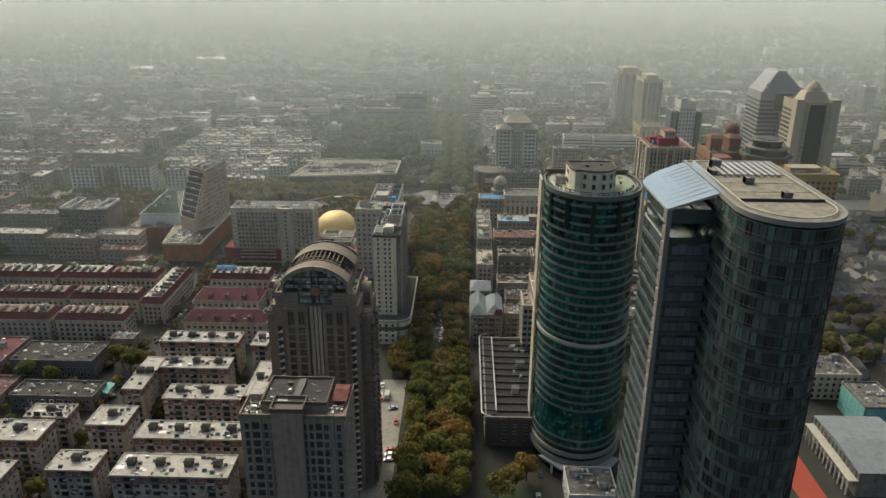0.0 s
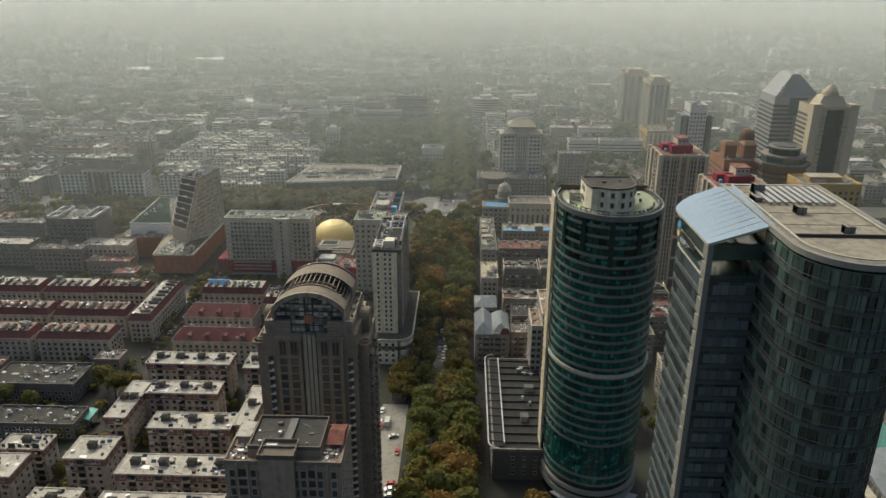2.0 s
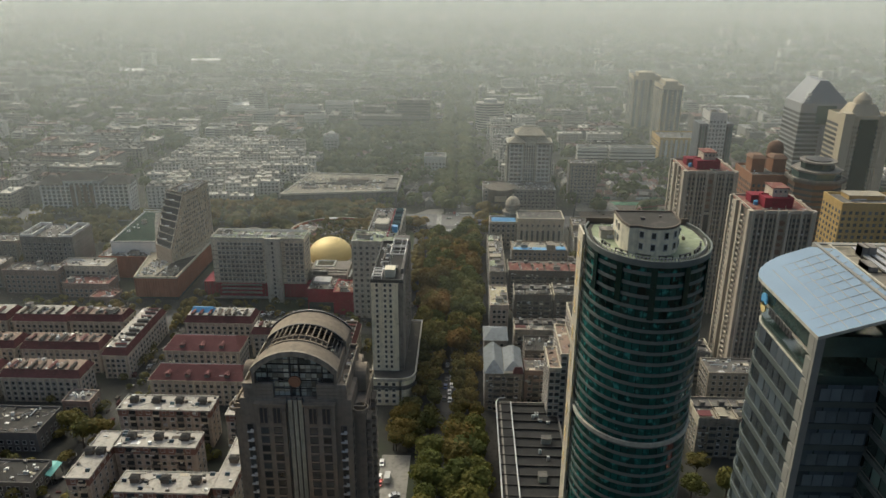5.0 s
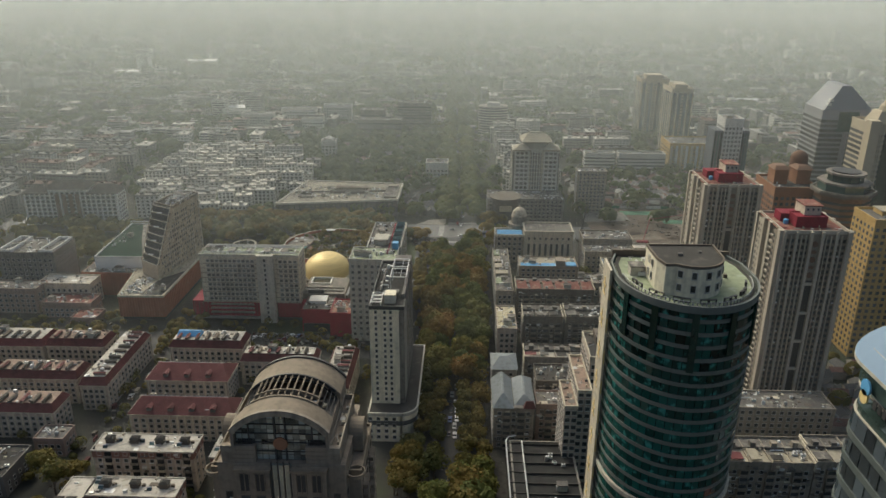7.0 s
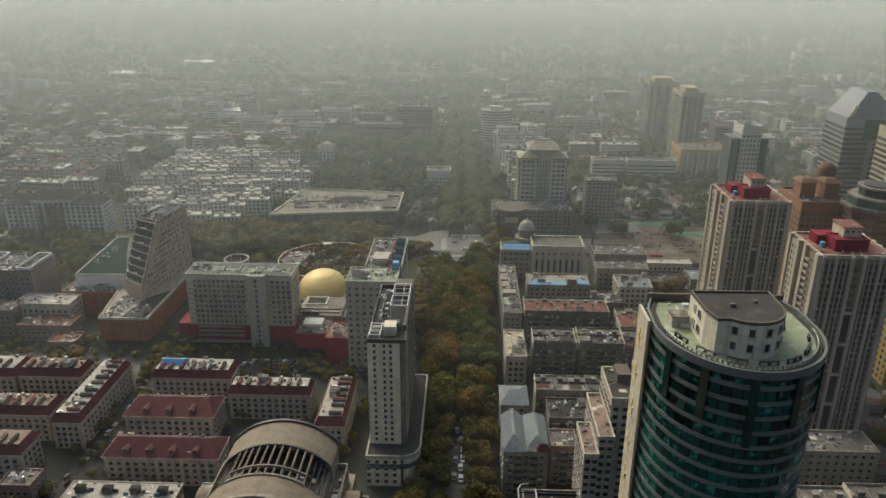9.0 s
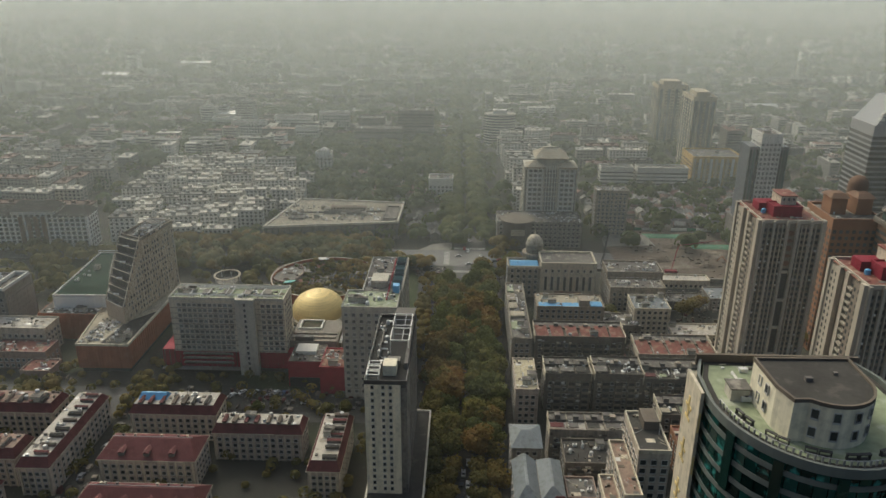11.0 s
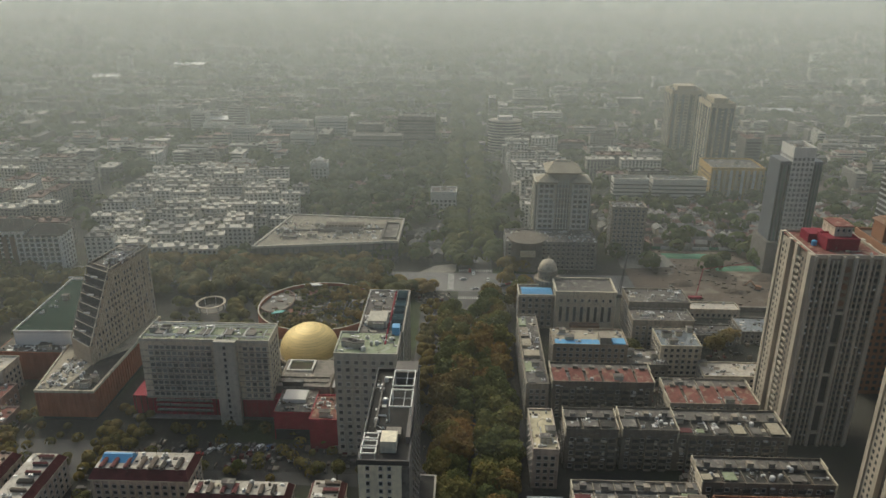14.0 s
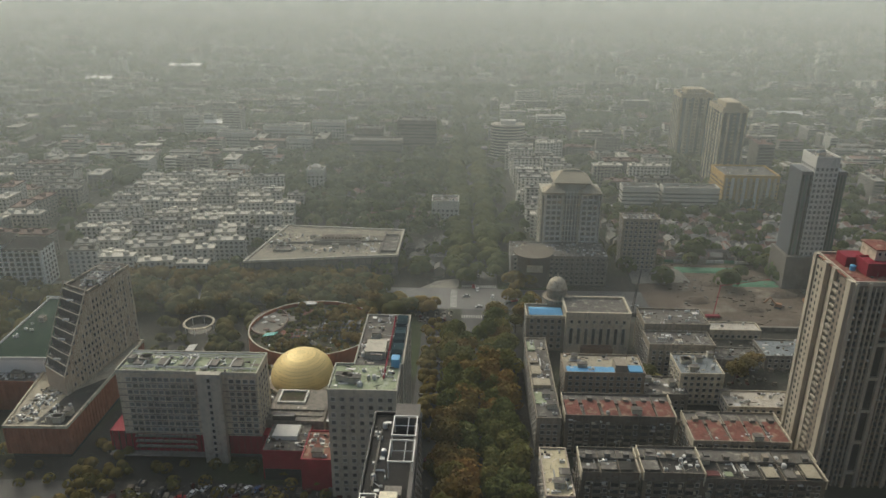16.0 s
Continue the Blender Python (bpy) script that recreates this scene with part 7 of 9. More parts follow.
def grid_tower(x, y, w, d, h, wall, glass, label, fh=3.4, bay=3.2, band=0.0, name="tower_block", cap=None, group=""):
    """High-rise far from the path: walls with rows of recessed windows joined into one part."""
    t = thing(name, label, "tower", x, y, group=group)
    hw, hd = w / 2, d / 2
    part("wall", Build().box(-hw, hw, -hd, hd, 0, h), wall, t)
    part("roof", Build().box(-hw + 0.5, hw - 0.5, -hd + 0.5, hd - 0.5, h, h + 0.2), ROOF_GREY, t)
    parapet(t, rect(-hw, hw, -hd, hd), h, 1.4, 0.5, wall)
    jb = Build()
    for f in range(int((h - 3) / fh)):
        z = 2 + f * fh
        if band:
            jb.ring(rect(-hw - 0.1, hw + 0.1, -hd - 0.1, hd + 0.1), rect(-hw, hw, -hd, hd), z, z + band)
        else:
            for c in range(int(w / bay)):
                a = -hw + w * (c + 0.5) / int(w / bay)
                jb.box(a - bay * 0.27, a + bay * 0.27, -hd - 0.1, -hd, z, z + 1.8).box(a - bay * 0.27, a + bay * 0.27, hd, hd + 0.1, z, z + 1.8)
            for c in range(int(d / bay)):
                a = -hd + d * (c + 0.5) / int(d / bay)
                jb.box(-hw - 0.1, -hw, a - bay * 0.27, a + bay * 0.27, z, z + 1.8).box(hw, hw + 0.1, a - bay * 0.27, a + bay * 0.27, z, z + 1.8)
    part("glazing", jb, glass, t, kind="stuff")
    clutter(t, -hw + 1, hw - 1, -hd + 1, hd - 1, h + 0.2, 5, random.Random(int(x + y)))
    return t


t = grid_tower(219, 456, 34, 22, 75, YELLOW, GLASS_FAR, "yellow apartment tower with dark square windows")
part("roof_house", Build().box(-9, 10, -1, 8, 75, 77.5).box(-9.4, 10.4, -1.4, 8.4, 77.5, 77.9, 1), [YELLOW, ROOF_CREAM], t)
t = grid_tower(191, 525, 26, 30, 73, ORANGE, GLASS_FAR, "orange-brown tower with small roof pavilions")
for x in (-6, 7):
    part("roof_pavilion", Build().box(x - 4, x + 4, -4, 6, 73, 82).prism(rect(x - 5, x + 5, -5, 7), 82, 84, 1, poly_top=rect(x - 3, x + 3, -2, 4)), [ORANGE, BROWN], t)
part("roof_dome", Build().revolve([(5 * math.cos(radians(a)), 86 + 5 * math.sin(radians(a))) for a in range(0, 91, 15)], 8, 8, 18).revolve([(5, 73), (5, 86)], 8, 8, 18), BROWN, t)
bt = thing("round_tower", "brown round tower with tiered glass crown", "tower", 213, 503)
part("shaft", Build().prism([(15 * math.cos(radians(a)), 13 * math.sin(radians(a))) for a in range(22, 382, 45)], 0, 74), BROWN, bt)
for r, z0, z1, m in ((17, 74, 75.5, BROWN_GREY), (13.5, 75.5, 80, NAVY_GLASS), (14.5, 80, 81, GREY), (9.5, 81, 85, NAVY_GLASS), (10.5, 85, 86, GREY), (7.5, 86, 86.6, METAL_DARK)):
    part("crown_tier", Build().prism([(r * math.cos(radians(a)), r * math.sin(radians(a))) for a in range(22, 382, 30 if r < 12 else 45)], z0, z1), m, bt)
part("crown_rail", Build().ring([(17 * math.cos(radians(a)), 17 * math.sin(radians(a))) for a in range(22, 382, 45)], [(16.2 * math.cos(radians(a)), 16.2 * math.sin(radians(a))) for a in range(22, 382, 45)], 75.5, 76.6), GREY, bt)
jb = Build()
for f in range(21):
    jb.ring([(15.1 * math.cos(radians(a)), 13.1 * math.sin(radians(a))) for a in range(22, 382, 45)], [(14.8 * math.cos(radians(a)), 12.8 * math.sin(radians(a))) for a in range(22, 382, 45)], 3 + f * 3.3, 4.5 + f * 3.3)
part("glazing", jb, GLASS_FAR, bt, kind="stuff")
t = grid_tower(277, 589, 32, 26, 98, TAN, GLASS_FAR, "tall tan office tower with stepped domed crown", band=1.9)
part("corner", Build().box(-16.6, -10, -13.6, -6, 0, 101), TAN, t)
part("corner", Build().box(10, 16.6, -13.6, -6, 0, 101), TAN, t)
part("glass_front", Build().box(-6, 6, -13.5, -13, 0, 97), TEAL_DARK, t)
for a in (-9, -7.5, 7.5, 9):
    part("pier", Build().box(a - 0.4, a + 0.4, -13.7, -13, 0, 99), TAN, t)
part("crown", Build().prism(rect(-11, 11, -8, 8), 98, 106, 0, poly_top=rect(-7, 7, -5, 5)).revolve([(6, 106), (5.5, 109), (3, 112), (0.5, 114)], 0, 0, 16), TAN, t)
t = grid_tower(270, 641, 36, 30, 98, STEEL_PALE, GLASS_FAR, "tall blue-grey office tower with gabled top", band=2.0)
part("gable_roof", Build().prism(rect(-18, 18, -15, 15), 98, 116, 0, poly_top=rect(-6, 0, -12, 12)), STEEL_BLUE, t)
part("dark_front", Build().box(-6, 8, -15.4, -15, 84, 98), NAVY_GLASS, t)
part("pale_strip", Build().box(-1.5, 2.5, -15.4, -15, 4, 84), STEEL_PALE, t)
for k in range(3):
    part("gable_louvre", Build().box(-16 + k, -13.5 + k, -14.6, -12, 99 + k * 3, 101 + k * 3), RAIL, t)
t = grid_tower(205, 674, 14, 20, 84, WHITE, SOFT_GLASS, "slim white tower between grey side wings", bay=2.8)
part("podium", Build().box(-16, 15, -13, 12, 0, 22), GREY_DARK, t, "dark glazed podium")
for x0, x1 in ((-14, -7.2), (7.2, 13)):
    part("side_wing", Build().box(x0, x1, -9, 9, 0, 76), SLATE, t, "slate-grey side wing")
    for k in range(3):
        xx = x0 + (x1 - x0) * (k + 0.5) / 3
        part("glass_strip", Build().box(xx - 0.5, xx + 0.5, -9.15, -9, 2, 74), NAVY_GLASS, t)
for x, y, w, d, h in ((224, 1010, 33, 30, 70), (231, 921, 23, 40, 72)):
    t = grid_tower(x, y, w, d, h, TAN, GLASS_FAR, "tall tan tower with dark vertical glass strips", group="twin towers", bay=6)
    for k in range(4):
        a = -w / 2 + w * (k + 0.5) / 4
        part("glass_strip", Build().box(a - 1.5, a + 1.5, -d / 2 - 0.3, -d / 2, 0, h - 3), BLUE_GLASS, t)
    for k in range(5):
        a = -d / 2 + d * (k + 0.5) / 5
        part("glass_strip", Build().box(-w / 2 - 0.3, -w / 2, a - 1.2, a + 1.2, 0, h - 3), BLUE_GLASS, t)
    part("crown", Build().box(-w * 0.3, w * 0.3, -d * 0.3, d * 0.3, h, h + 5), TAN, t)
ob_t = grid_tower(226, 845, 46, 36, 29, YELLOW, GLASS_FAR, "ochre apartment block with white balconies")
for k in range(9):
    part("balcony_stack", Build().box(-22 + k * 5, -19.8 + k * 5, -19.2, -18, 2, 28), WHITE if k % 2 else TAN, ob_t)
for x, y, w, d, h in ((174, 823, 46, 13, 20.5), (133, 825, 30, 13, 20)):  # white slabs with dark window bands
    grid_tower(x, y, w, d, h, CITY_WALLS[0], GLASS_FAR, "white slab block with long window bands", band=1.3, name="building", group="banded slabs")
rd_t = thing("round_office", "grey round-fronted office block beside the avenue", "building", 32, 1004)
drum_ = [(18 * math.cos(radians(a)), 11 * math.sin(radians(a))) for a in range(0, 360, 15)]
part("wall", Build().prism(drum_, 0, 36), CITY_WALLS[1], rd_t)
for f in range(11):
    part("window_band", Build().ring(offset(drum_, 0.15), offset(drum_, -0.2), 2 + f * 3.1, 3.6 + f * 3.1), GLASS_FAR, rd_t)
part("roof_house", Build().box(-8, 8, -4, 5, 36, 40), CITY_WALLS[0], rd_t)
wh_t = grid_tower(-28, 780, 21, 17, 19.5, CITY_WALLS[0], GLASS_FAR, "white house block beside the avenue", name="building")
part("blue_shed", Build().box(-5, 5, 12, 22, 0, 12).prism(rect(-6, 6, 11, 23), 12, 14, 1, poly_top=rect(-5, 5, 16.5, 17.5)), [CITY_WALLS[0], ROOF_BLUE], wh_t)
sm_t = grid_tower(-145, 858, 15, 12, 22, CITY_WALLS[0], GLASS_FAR, "small white tower in the park woods", name="building")
part("cupola", Build().box(-3, 3, -3, 3, 22, 25).prism(rect(-4, 4, -4, 4), 25, 27.5, 0, poly_top=rect(-0.3, 0.3, -0.3, 0.3)), CITY_WALLS[0], sm_t)
for x, y, w, d, h in ((-66, 1030, 42, 22, 34), (-106, 990, 54, 20, 20), (-118, 1022, 30, 20, 26)):
    grid_tower(x, y, w, d, h, GREY_DARK, GLASS_FAR, "dark glazed office block with pale roof edge", band=1.8, name="building", group="dark offices")
for x, y, w, d, h in ((-262, 1014, 40, 13, 21), (-214, 1034, 44, 13, 24), (-166, 1046, 36, 14, 27), (-300, 1050, 34, 12, 18), (-190, 1000, 26, 12, 18)):
    grid_tower(x, y, w, d, h, CITY_WALLS[0], GLASS_FAR, "long white slab block beyond the park woods", name="building", group="white slabs")
plain_block(-264, -215, 866, 880, 14, BROWN, ROOF_GREY, "long brown block beside the park woods", seed=180, singles=False, junk=5)
pg_t = thing("apartment_tower", "cream residential tower with white balconies and layered pagoda roofs", "tower", 57, 701)
pg_t.matrix_world = pose(57, 701, 0) @ Matrix.Diagonal((0.94, 1.0, 1.15, 1))
part("wall", Build().box(-21, 21, -10, 12, 0, 46), GREY_PALE, pg_t)
part("wall_upper", Build().box(-10, 10, -9, 11, 46, 51), GREY_PALE, pg_t)
for sx in (-1, 1):
    x0, x1 = sorted((sx * 6.5, sx * 18.5))
    wing = part("balcony_wing", Build().box(x0, x1, -12.5, -10, 0, 45), WHITE, pg_t)
    for f in range(14):
        z = 1.6 + f * 3.15
        part("balcony_slab", Build().box(x0 + 0.8, x1 - 0.8, -13.7, -12.5, z - 0.5, z + 0.45), WHITE, pg_t)
        part("window_band", Build().box(x0 + 1.0, x1 - 1.0, -12.6, -12.5, z + 0.5, z + 2.3), SOFT_GLASS, pg_t)
    for u in (0.0, 0.34, 0.66, 1.0):
        a = x0 + (x1 - x0) * u
        part("rib", Build().box(a - 0.4, a + 0.4, -14.0, -12.5, 0, 46), WHITE, pg_t)
    part("pagoda_roof", Build().box(x0 - 1.2, x1 + 1.2, -15, -2, 46, 47).prism(rect(x0 - 1.6, x1 + 1.6, -15.5, -1.5), 47, 50, 0, poly_top=rect(x0 + 4, x1 - 4, -10, -7)), ROOF_CREAM, pg_t, "layered pale tiled pagoda roof")
    part("side_window", Build().box(sx * 19.6 - 0.5, sx * 19.6 + 0.5, -10.12, -10, 2, 44), SOFT_GLASS, pg_t)
part("glass_strip", Build().box(-4.6, 4.6, -10.3, -10, 3, 44), SOFT_GLASS, pg_t)
for a in (-3.4, -1.1, 1.1, 3.4):
    part("rib", Build().box(a - 0.3, a + 0.3, -11.2, -10.2, 0, 47), WHITE, pg_t)
for f in range(13):
    part("floor_line", Build().box(-6.4, 6.4, -10.8, -10.2, 4 + f * 3.15, 4.5 + f * 3.15), CREAM_PALE, pg_t)
part("pagoda_roof", Build().box(-12.5, 12.5, -11, 13, 51, 52).prism(rect(-13.5, 13.5, -12, 14), 52, 56.5, 0, poly_top=rect(-7, 7, -0.5, 1.5)), ROOF_CREAM, pg_t, "layered pale tiled pagoda roof")
part("roof_comb", Build().box(-6, 6, -0.2, 1.2, 56.5, 57.4), CREAM_PALE, pg_t)
jb = Build()
for f in range(14):
    for c in range(5):
        for x in (-21.1, 21.0):
            jb.box(x, x + 0.1, -7.5 + c * 4, -5.5 + c * 4, 2 + f * 3.15, 3.8 + f * 3.15)
part("glazing", jb, GLASS_FAR, pg_t, kind="stuff")
pod = plain_block(17, 78, 661, 687, 19, GREY, ROOF_GREY, "grey podium below the pagoda-roofed tower", seed=140, junk=14, singles=False)
part("rotunda", Build().revolve([(12, 0), (12, 19), (12.6, 19), (12.6, 20.5)], -16, -7, 28), TAUPE, pod)
part("rotunda_sign", Build().box(-21, -11, -19.5, -19.0, 11, 15.5), TAN, pod)
plain_block(92, 116, 690, 704, 35, CREAM, ROOF_GREY, "cream ten-storey block with grey roof", seed=141, singles=False)

# ---- trees ----
def crown_mesh(name, seed, r=5.2, h=6.5, leaves=900, size=0.75):
    """Clumps of leaf quads on several uneven lobes, with gaps between them."""
    rng = random.Random(seed)
    lobes = [(rng.uniform(-0.5, 0.5) * r, rng.uniform(-0.5, 0.5) * r, rng.uniform(-0.25, 0.4) * h, rng.uniform(0.42, 0.68) * r) for _ in range(8)] + [(0, 0, 0, 0.62 * r)]
    b = Build()
    for k in range(leaves):
        lx, ly, lz, lr = lobes[k % len(lobes)]
        d = Vector((rng.gauss(0, 1), rng.gauss(0, 1), rng.gauss(0.25, 1))).normalized()
        rad = lr * rng.uniform(0.72, 1.06)
        c = Vector((lx, ly, lz)) + Vector((d.x * rad, d.y * rad, d.z * rad * 0.85))
        nrm = (d + Vector((rng.uniform(-0.7, 0.7), rng.uniform(-0.7, 0.7), rng.uniform(-0.4, 0.7)))).normalized()
        u = nrm.orthogonal().normalized()
        u.rotate(Matrix.Rotation(rng.uniform(0, 6.28), 3, nrm))
        w, s = nrm.cross(u), size * rng.uniform(0.6, 1.35)
        b.quad([c - u * s - w * s * 0.35, c + u * s * 0.3 - w * s * 0.8, c + u * s + w * s * 0.3, c - u * s * 0.25 + w * s * 0.85])
    return b


def trunk_build(seed, h=7.0):
    rng = random.Random(seed)
    b = Build().revolve([(0.42, 0), (0.3, h * 0.35), (0.22, h * 0.8), (0.1, h * 1.1)], 0, 0, 8)
    for _ in range(5):
        a, z = rng.uniform(0, 6.28), rng.uniform(0.4, 0.75) * h
        b.bar((0, 0, z), (2.6 * math.cos(a), 2.6 * math.sin(a), z + rng.uniform(1.5, 3.2)), 0.11, n=5)
    return b


CROWNS = [crown_mesh("crown", 300 + k, leaves=1700, size=0.5).mesh("crown", LEAVES) for k in range(5)]
CROWNS_GOLD = [crown_mesh("crown", 310 + k, leaves=1700, size=0.5).mesh("crown", LEAVES_GOLD) for k in range(3)]
CROWNS_DARK = [crown_mesh("crown", 320 + k, leaves=850, size=0.62).mesh("crown", LEAVES_DARK) for k in range(4)]
TRUNKS = [trunk_build(340 + k).mesh("trunk", BARK) for k in range(3)]


def tree(x, y, s, rng, dark=False, z=0.0, group="avenue trees", gold=0.0):
    autumn = not dark and rng.random() < gold
    t = thing("tree", "broad leafy park tree, dull green and brown" if dark else "leafy plane tree turned orange-brown" if autumn else "leafy plane tree turning olive and yellow", "tree", x, y, z, rng.uniform(0, 360), group=group)
    part("trunk", rng.choice(TRUNKS), None, t, m=Matrix.Diagonal((s, s, s, 1)))
    c = part("crown", rng.choice(CROWNS_DARK if dark else CROWNS_GOLD if autumn else CROWNS), None, t)
    c.matrix_basis = pose(0, 0, 8.2 * s) @ Matrix.Diagonal((s, s, s * rng.uniform(0.85, 1.1), 1))
    return t


rng = random.Random(77)
for row, x in enumerate((-18.2, -11.4, -0.6, 6.6)):
    y = 226.0 + row * 2
    while y < (576, 568, 572, 600)[row]:
        gap_left = x < -5 and 322 < y < 330 or row == 0 and y < 330
        shaded = 329 < y < 405  # lower trees; darker leaf colour stands for shade on this stretch
        if not gap_left:
            tree(x + rng.uniform(-1.3, 1.3), y, rng.uniform(0.8, 1.0) if shaded else rng.uniform(1.1, 1.45), rng, shaded, gold=0.6 if row < 2 and 430 < y < 545 else 0.14)
        y += rng.uniform(8.6, 10.8)
for k in range(16):  # beside the west lane and behind the arch tower
    tree(rng.uniform(-27, -18), rng.uniform(320, 356), rng.uniform(0.6, 0.9), rng, True)
for _ in range(44):  # park belt between the garden and the museum
    x = rng.uniform(-238, -44)
    y = rng.uniform(606, 640) + (0 if x > -150 else -8)
    if math.hypot((x + 90) / 40, (y - 575) / 36) > 1 and not (x > -60 and y > 615) and not (x < -190 and y < 604):
        tree(x, y, rng.uniform(0.75, 1.15), rng, True, group="park trees")
for _ in range(22):  # planting of the roof garden
    a, q = rng.uniform(0, 6.28), math.sqrt(rng.random())
    x, y = -92 + 30 * q * math.cos(a), 572 + 28 * q * math.sin(a)
    if not (-126 < x < -104 and 566 < y < 592):
        tree(x, y, rng.uniform(0.3, 0.5), rng, True, 10.2, group="roof garden trees")
for x, y, s in ((-157, 320, 1.25), (-152, 326, 1.0), (-166, 330, 1.0), (-150, 439, 0.9), (-144, 436, 0.7), (-205, 312, 1.0), (-190, 310, 0.9), (-212, 284, 0.9), (-152, 262, 0.6), (-150, 240, 0.7), (-153, 228, 0.8), (-124, 289, 0.6), (-116, 262, 0.6), (-90, 262, 0.7), (-84, 238, 0.6), (-70, 262, 0.8), (-68, 276, 0.8), (-148, 215, 0.7), (-190, 232, 0.8), (-152, 208, 0.9), (20, 600, 1.1), (16, 592, 1.0), (28, 602, 1.0), (24, 612, 1.1), (34, 246, 0.9), (28, 238, 1.1), (22, 232, 1.0), (78, 541, 0.9), (80, 536, 0.8), (100, 498, 0.8), (120, 543, 1.0), (128, 550, 1.0), (134, 556, 0.9), (76, 512, 0.8), (150, 292, 1.1), (168, 350, 1.2), (180, 352, 1.1), (192, 356, 1.2), (200, 348, 1.1), (78, 300, 0.9), (84, 308, 1.0), (90, 298, 0.9), (82, 320, 0.9), (96, 312, 1.0), (92, 352, 0.8), (78, 346, 0.8), (104, 300, 1.0), (112, 306, 0.9), (-98, 350, 0.6), (-120, 345, 0.6), (-75, 345, 0.7), (-66, 352, 0.7), (-60, 436, 0.7), (-100, 438, 0.5)):
    tree(x, y, s, rng, dark=rng.random() < 0.6, group="yard trees")
for x, y, s in [(rng.uniform(-36, -28), rng.uniform(430, 610), rng.uniform(0.6, 0.9)) for _ in range(14)]:
    tree(x + 12, y, s, rng, True, group="avenue trees")


def wood(name, spots, seed, size, label, m=LEAVES_DARK, leaves=46, base=0.0):
    """A far wood: one object of many small leaf clumps over uneven crowns."""
    rg = random.Random(seed)
    b = Build()
    for x, y, r in spots:
        for _ in range(leaves):
            d = Vector((rg.gauss(0, 1), rg.gauss(0, 1), abs(rg.gauss(0.3, 1)))).normalized()
            c = Vector((x, y, base + min(r, 5))) + Vector((d.x * r, d.y * r, d.z * r * 0.95))
            u = d.orthogonal().normalized()
            u.rotate(Matrix.Rotation(rg.uniform(0, 6.28), 3, d))
            w, s = d.cross(u), size * rg.uniform(0.6, 1.4)
            b.quad([c - u * s - w * s * 0.4, c + u * s * 0.3 - w * s, c + u * s + w * s * 0.4, c - u * s * 0.3 + w * s])
    return solid(name, b, m, label, "trees", "stuff")


rg = random.Random(5)
wood("near_avenue_trees", [(x_ + swing(y_) + rg.uniform(-2, 2), y_ + rg.uniform(-3, 3), rg.uniform(5.0, 6.8)) for x_ in (-18, -11, 3, 9) for y_ in range(666 if x_ < -12 or x_ > 6 else 690, 1012, 8)], 51, 0.8, "avenue trees beyond the junction", LEAVES, 230)
wood("east_street_trees", [(rg.uniform(165, 260), rg.uniform(335, 410), rg.uniform(3.5, 5.5)) for _ in range(46)], 52, 0.8, "dark street trees east of the towers", leaves=180)
wood("park_belt", [(x_, y_, rg.uniform(4, 6.2)) for x_, y_ in [(rg.uniform(-238, -42), rg.uniform(604, 653)) for _ in range(230)] if math.hypot((x_ + 90) / 40, (y_ - 575) / 36) > 1 and not (x_ > -62 and y_ > 620) and not (-174 < x_ < -146 and y_ < 606)], 55, 0.62, "dense belt of autumn park trees", leaves=300)
wood("cross_street_trees", [(rg.uniform(-232, -64), rg.uniform(646, 664), rg.uniform(3.8, 5.6)) for _ in range(120)] + [(rg.uniform(-60, -30), rg.uniform(612, 628), rg.uniform(3.2, 4.6)) for _ in range(22)] + [(rg.uniform(14, 30), rg.uniform(606, 664), rg.uniform(3.5, 5.5)) for _ in range(14)], 61, 0.6, "olive street trees along the cross street", leaves=240)
wood("yard_shrubs", [(rg.uniform(-262, -48), rg.uniform(205, 470), rg.uniform(1.4, 3.0)) for _ in range(640)], 53, 0.55, "shrubs and small trees between the blocks", leaves=60)
wood("podium_planting", [(x_, y_, rg.uniform(1.0, 2.0)) for x_, y_ in [(rg.uniform(-146, -58), rg.uniform(500, 536)) for _ in range(60)] if math.hypot(x_ + 88, y_ - 524) > 19], 54, 0.5, "planting on the mall deck", leaves=80, base=8.6)
wood("garden_trees", [(rg.uniform(-86, -62), rg.uniform(556, 598), rg.uniform(1.4, 2.6)) for _ in range(50)] + [(rg.uniform(-104, -70), rg.uniform(582, 598), rg.uniform(1.2, 2.2)) for _ in range(22)] + [(rg.uniform(-108, -96), rg.uniform(545, 556), rg.uniform(1.2, 2.0)) for _ in range(12)], 58, 0.5, "thick green planting of the roof garden", leaves=110, base=10.0)
wood("plaza_shrubs", [(rg.uniform(-176, -130), rg.uniform(540, 580), rg.uniform(0.9, 1.9)) for _ in range(60)], 60, 0.45, "low planting of the plaza beds", leaves=80)
wood("lane_trees", [(rg.uniform(-34, -25), rg.uniform(470, 604), rg.uniform(1.6, 3.2)) for _ in range(60)] + [(rg.uniform(-168, -148), rg.uniform(430, 480), rg.uniform(1.6, 3.2)) for _ in range(26)] + [(rg.uniform(-222, -196), rg.uniform(438, 474), rg.uniform(2, 3.6)) for _ in range(24)], 59, 0.6, "small trees and hedges along the lanes", leaves=110)
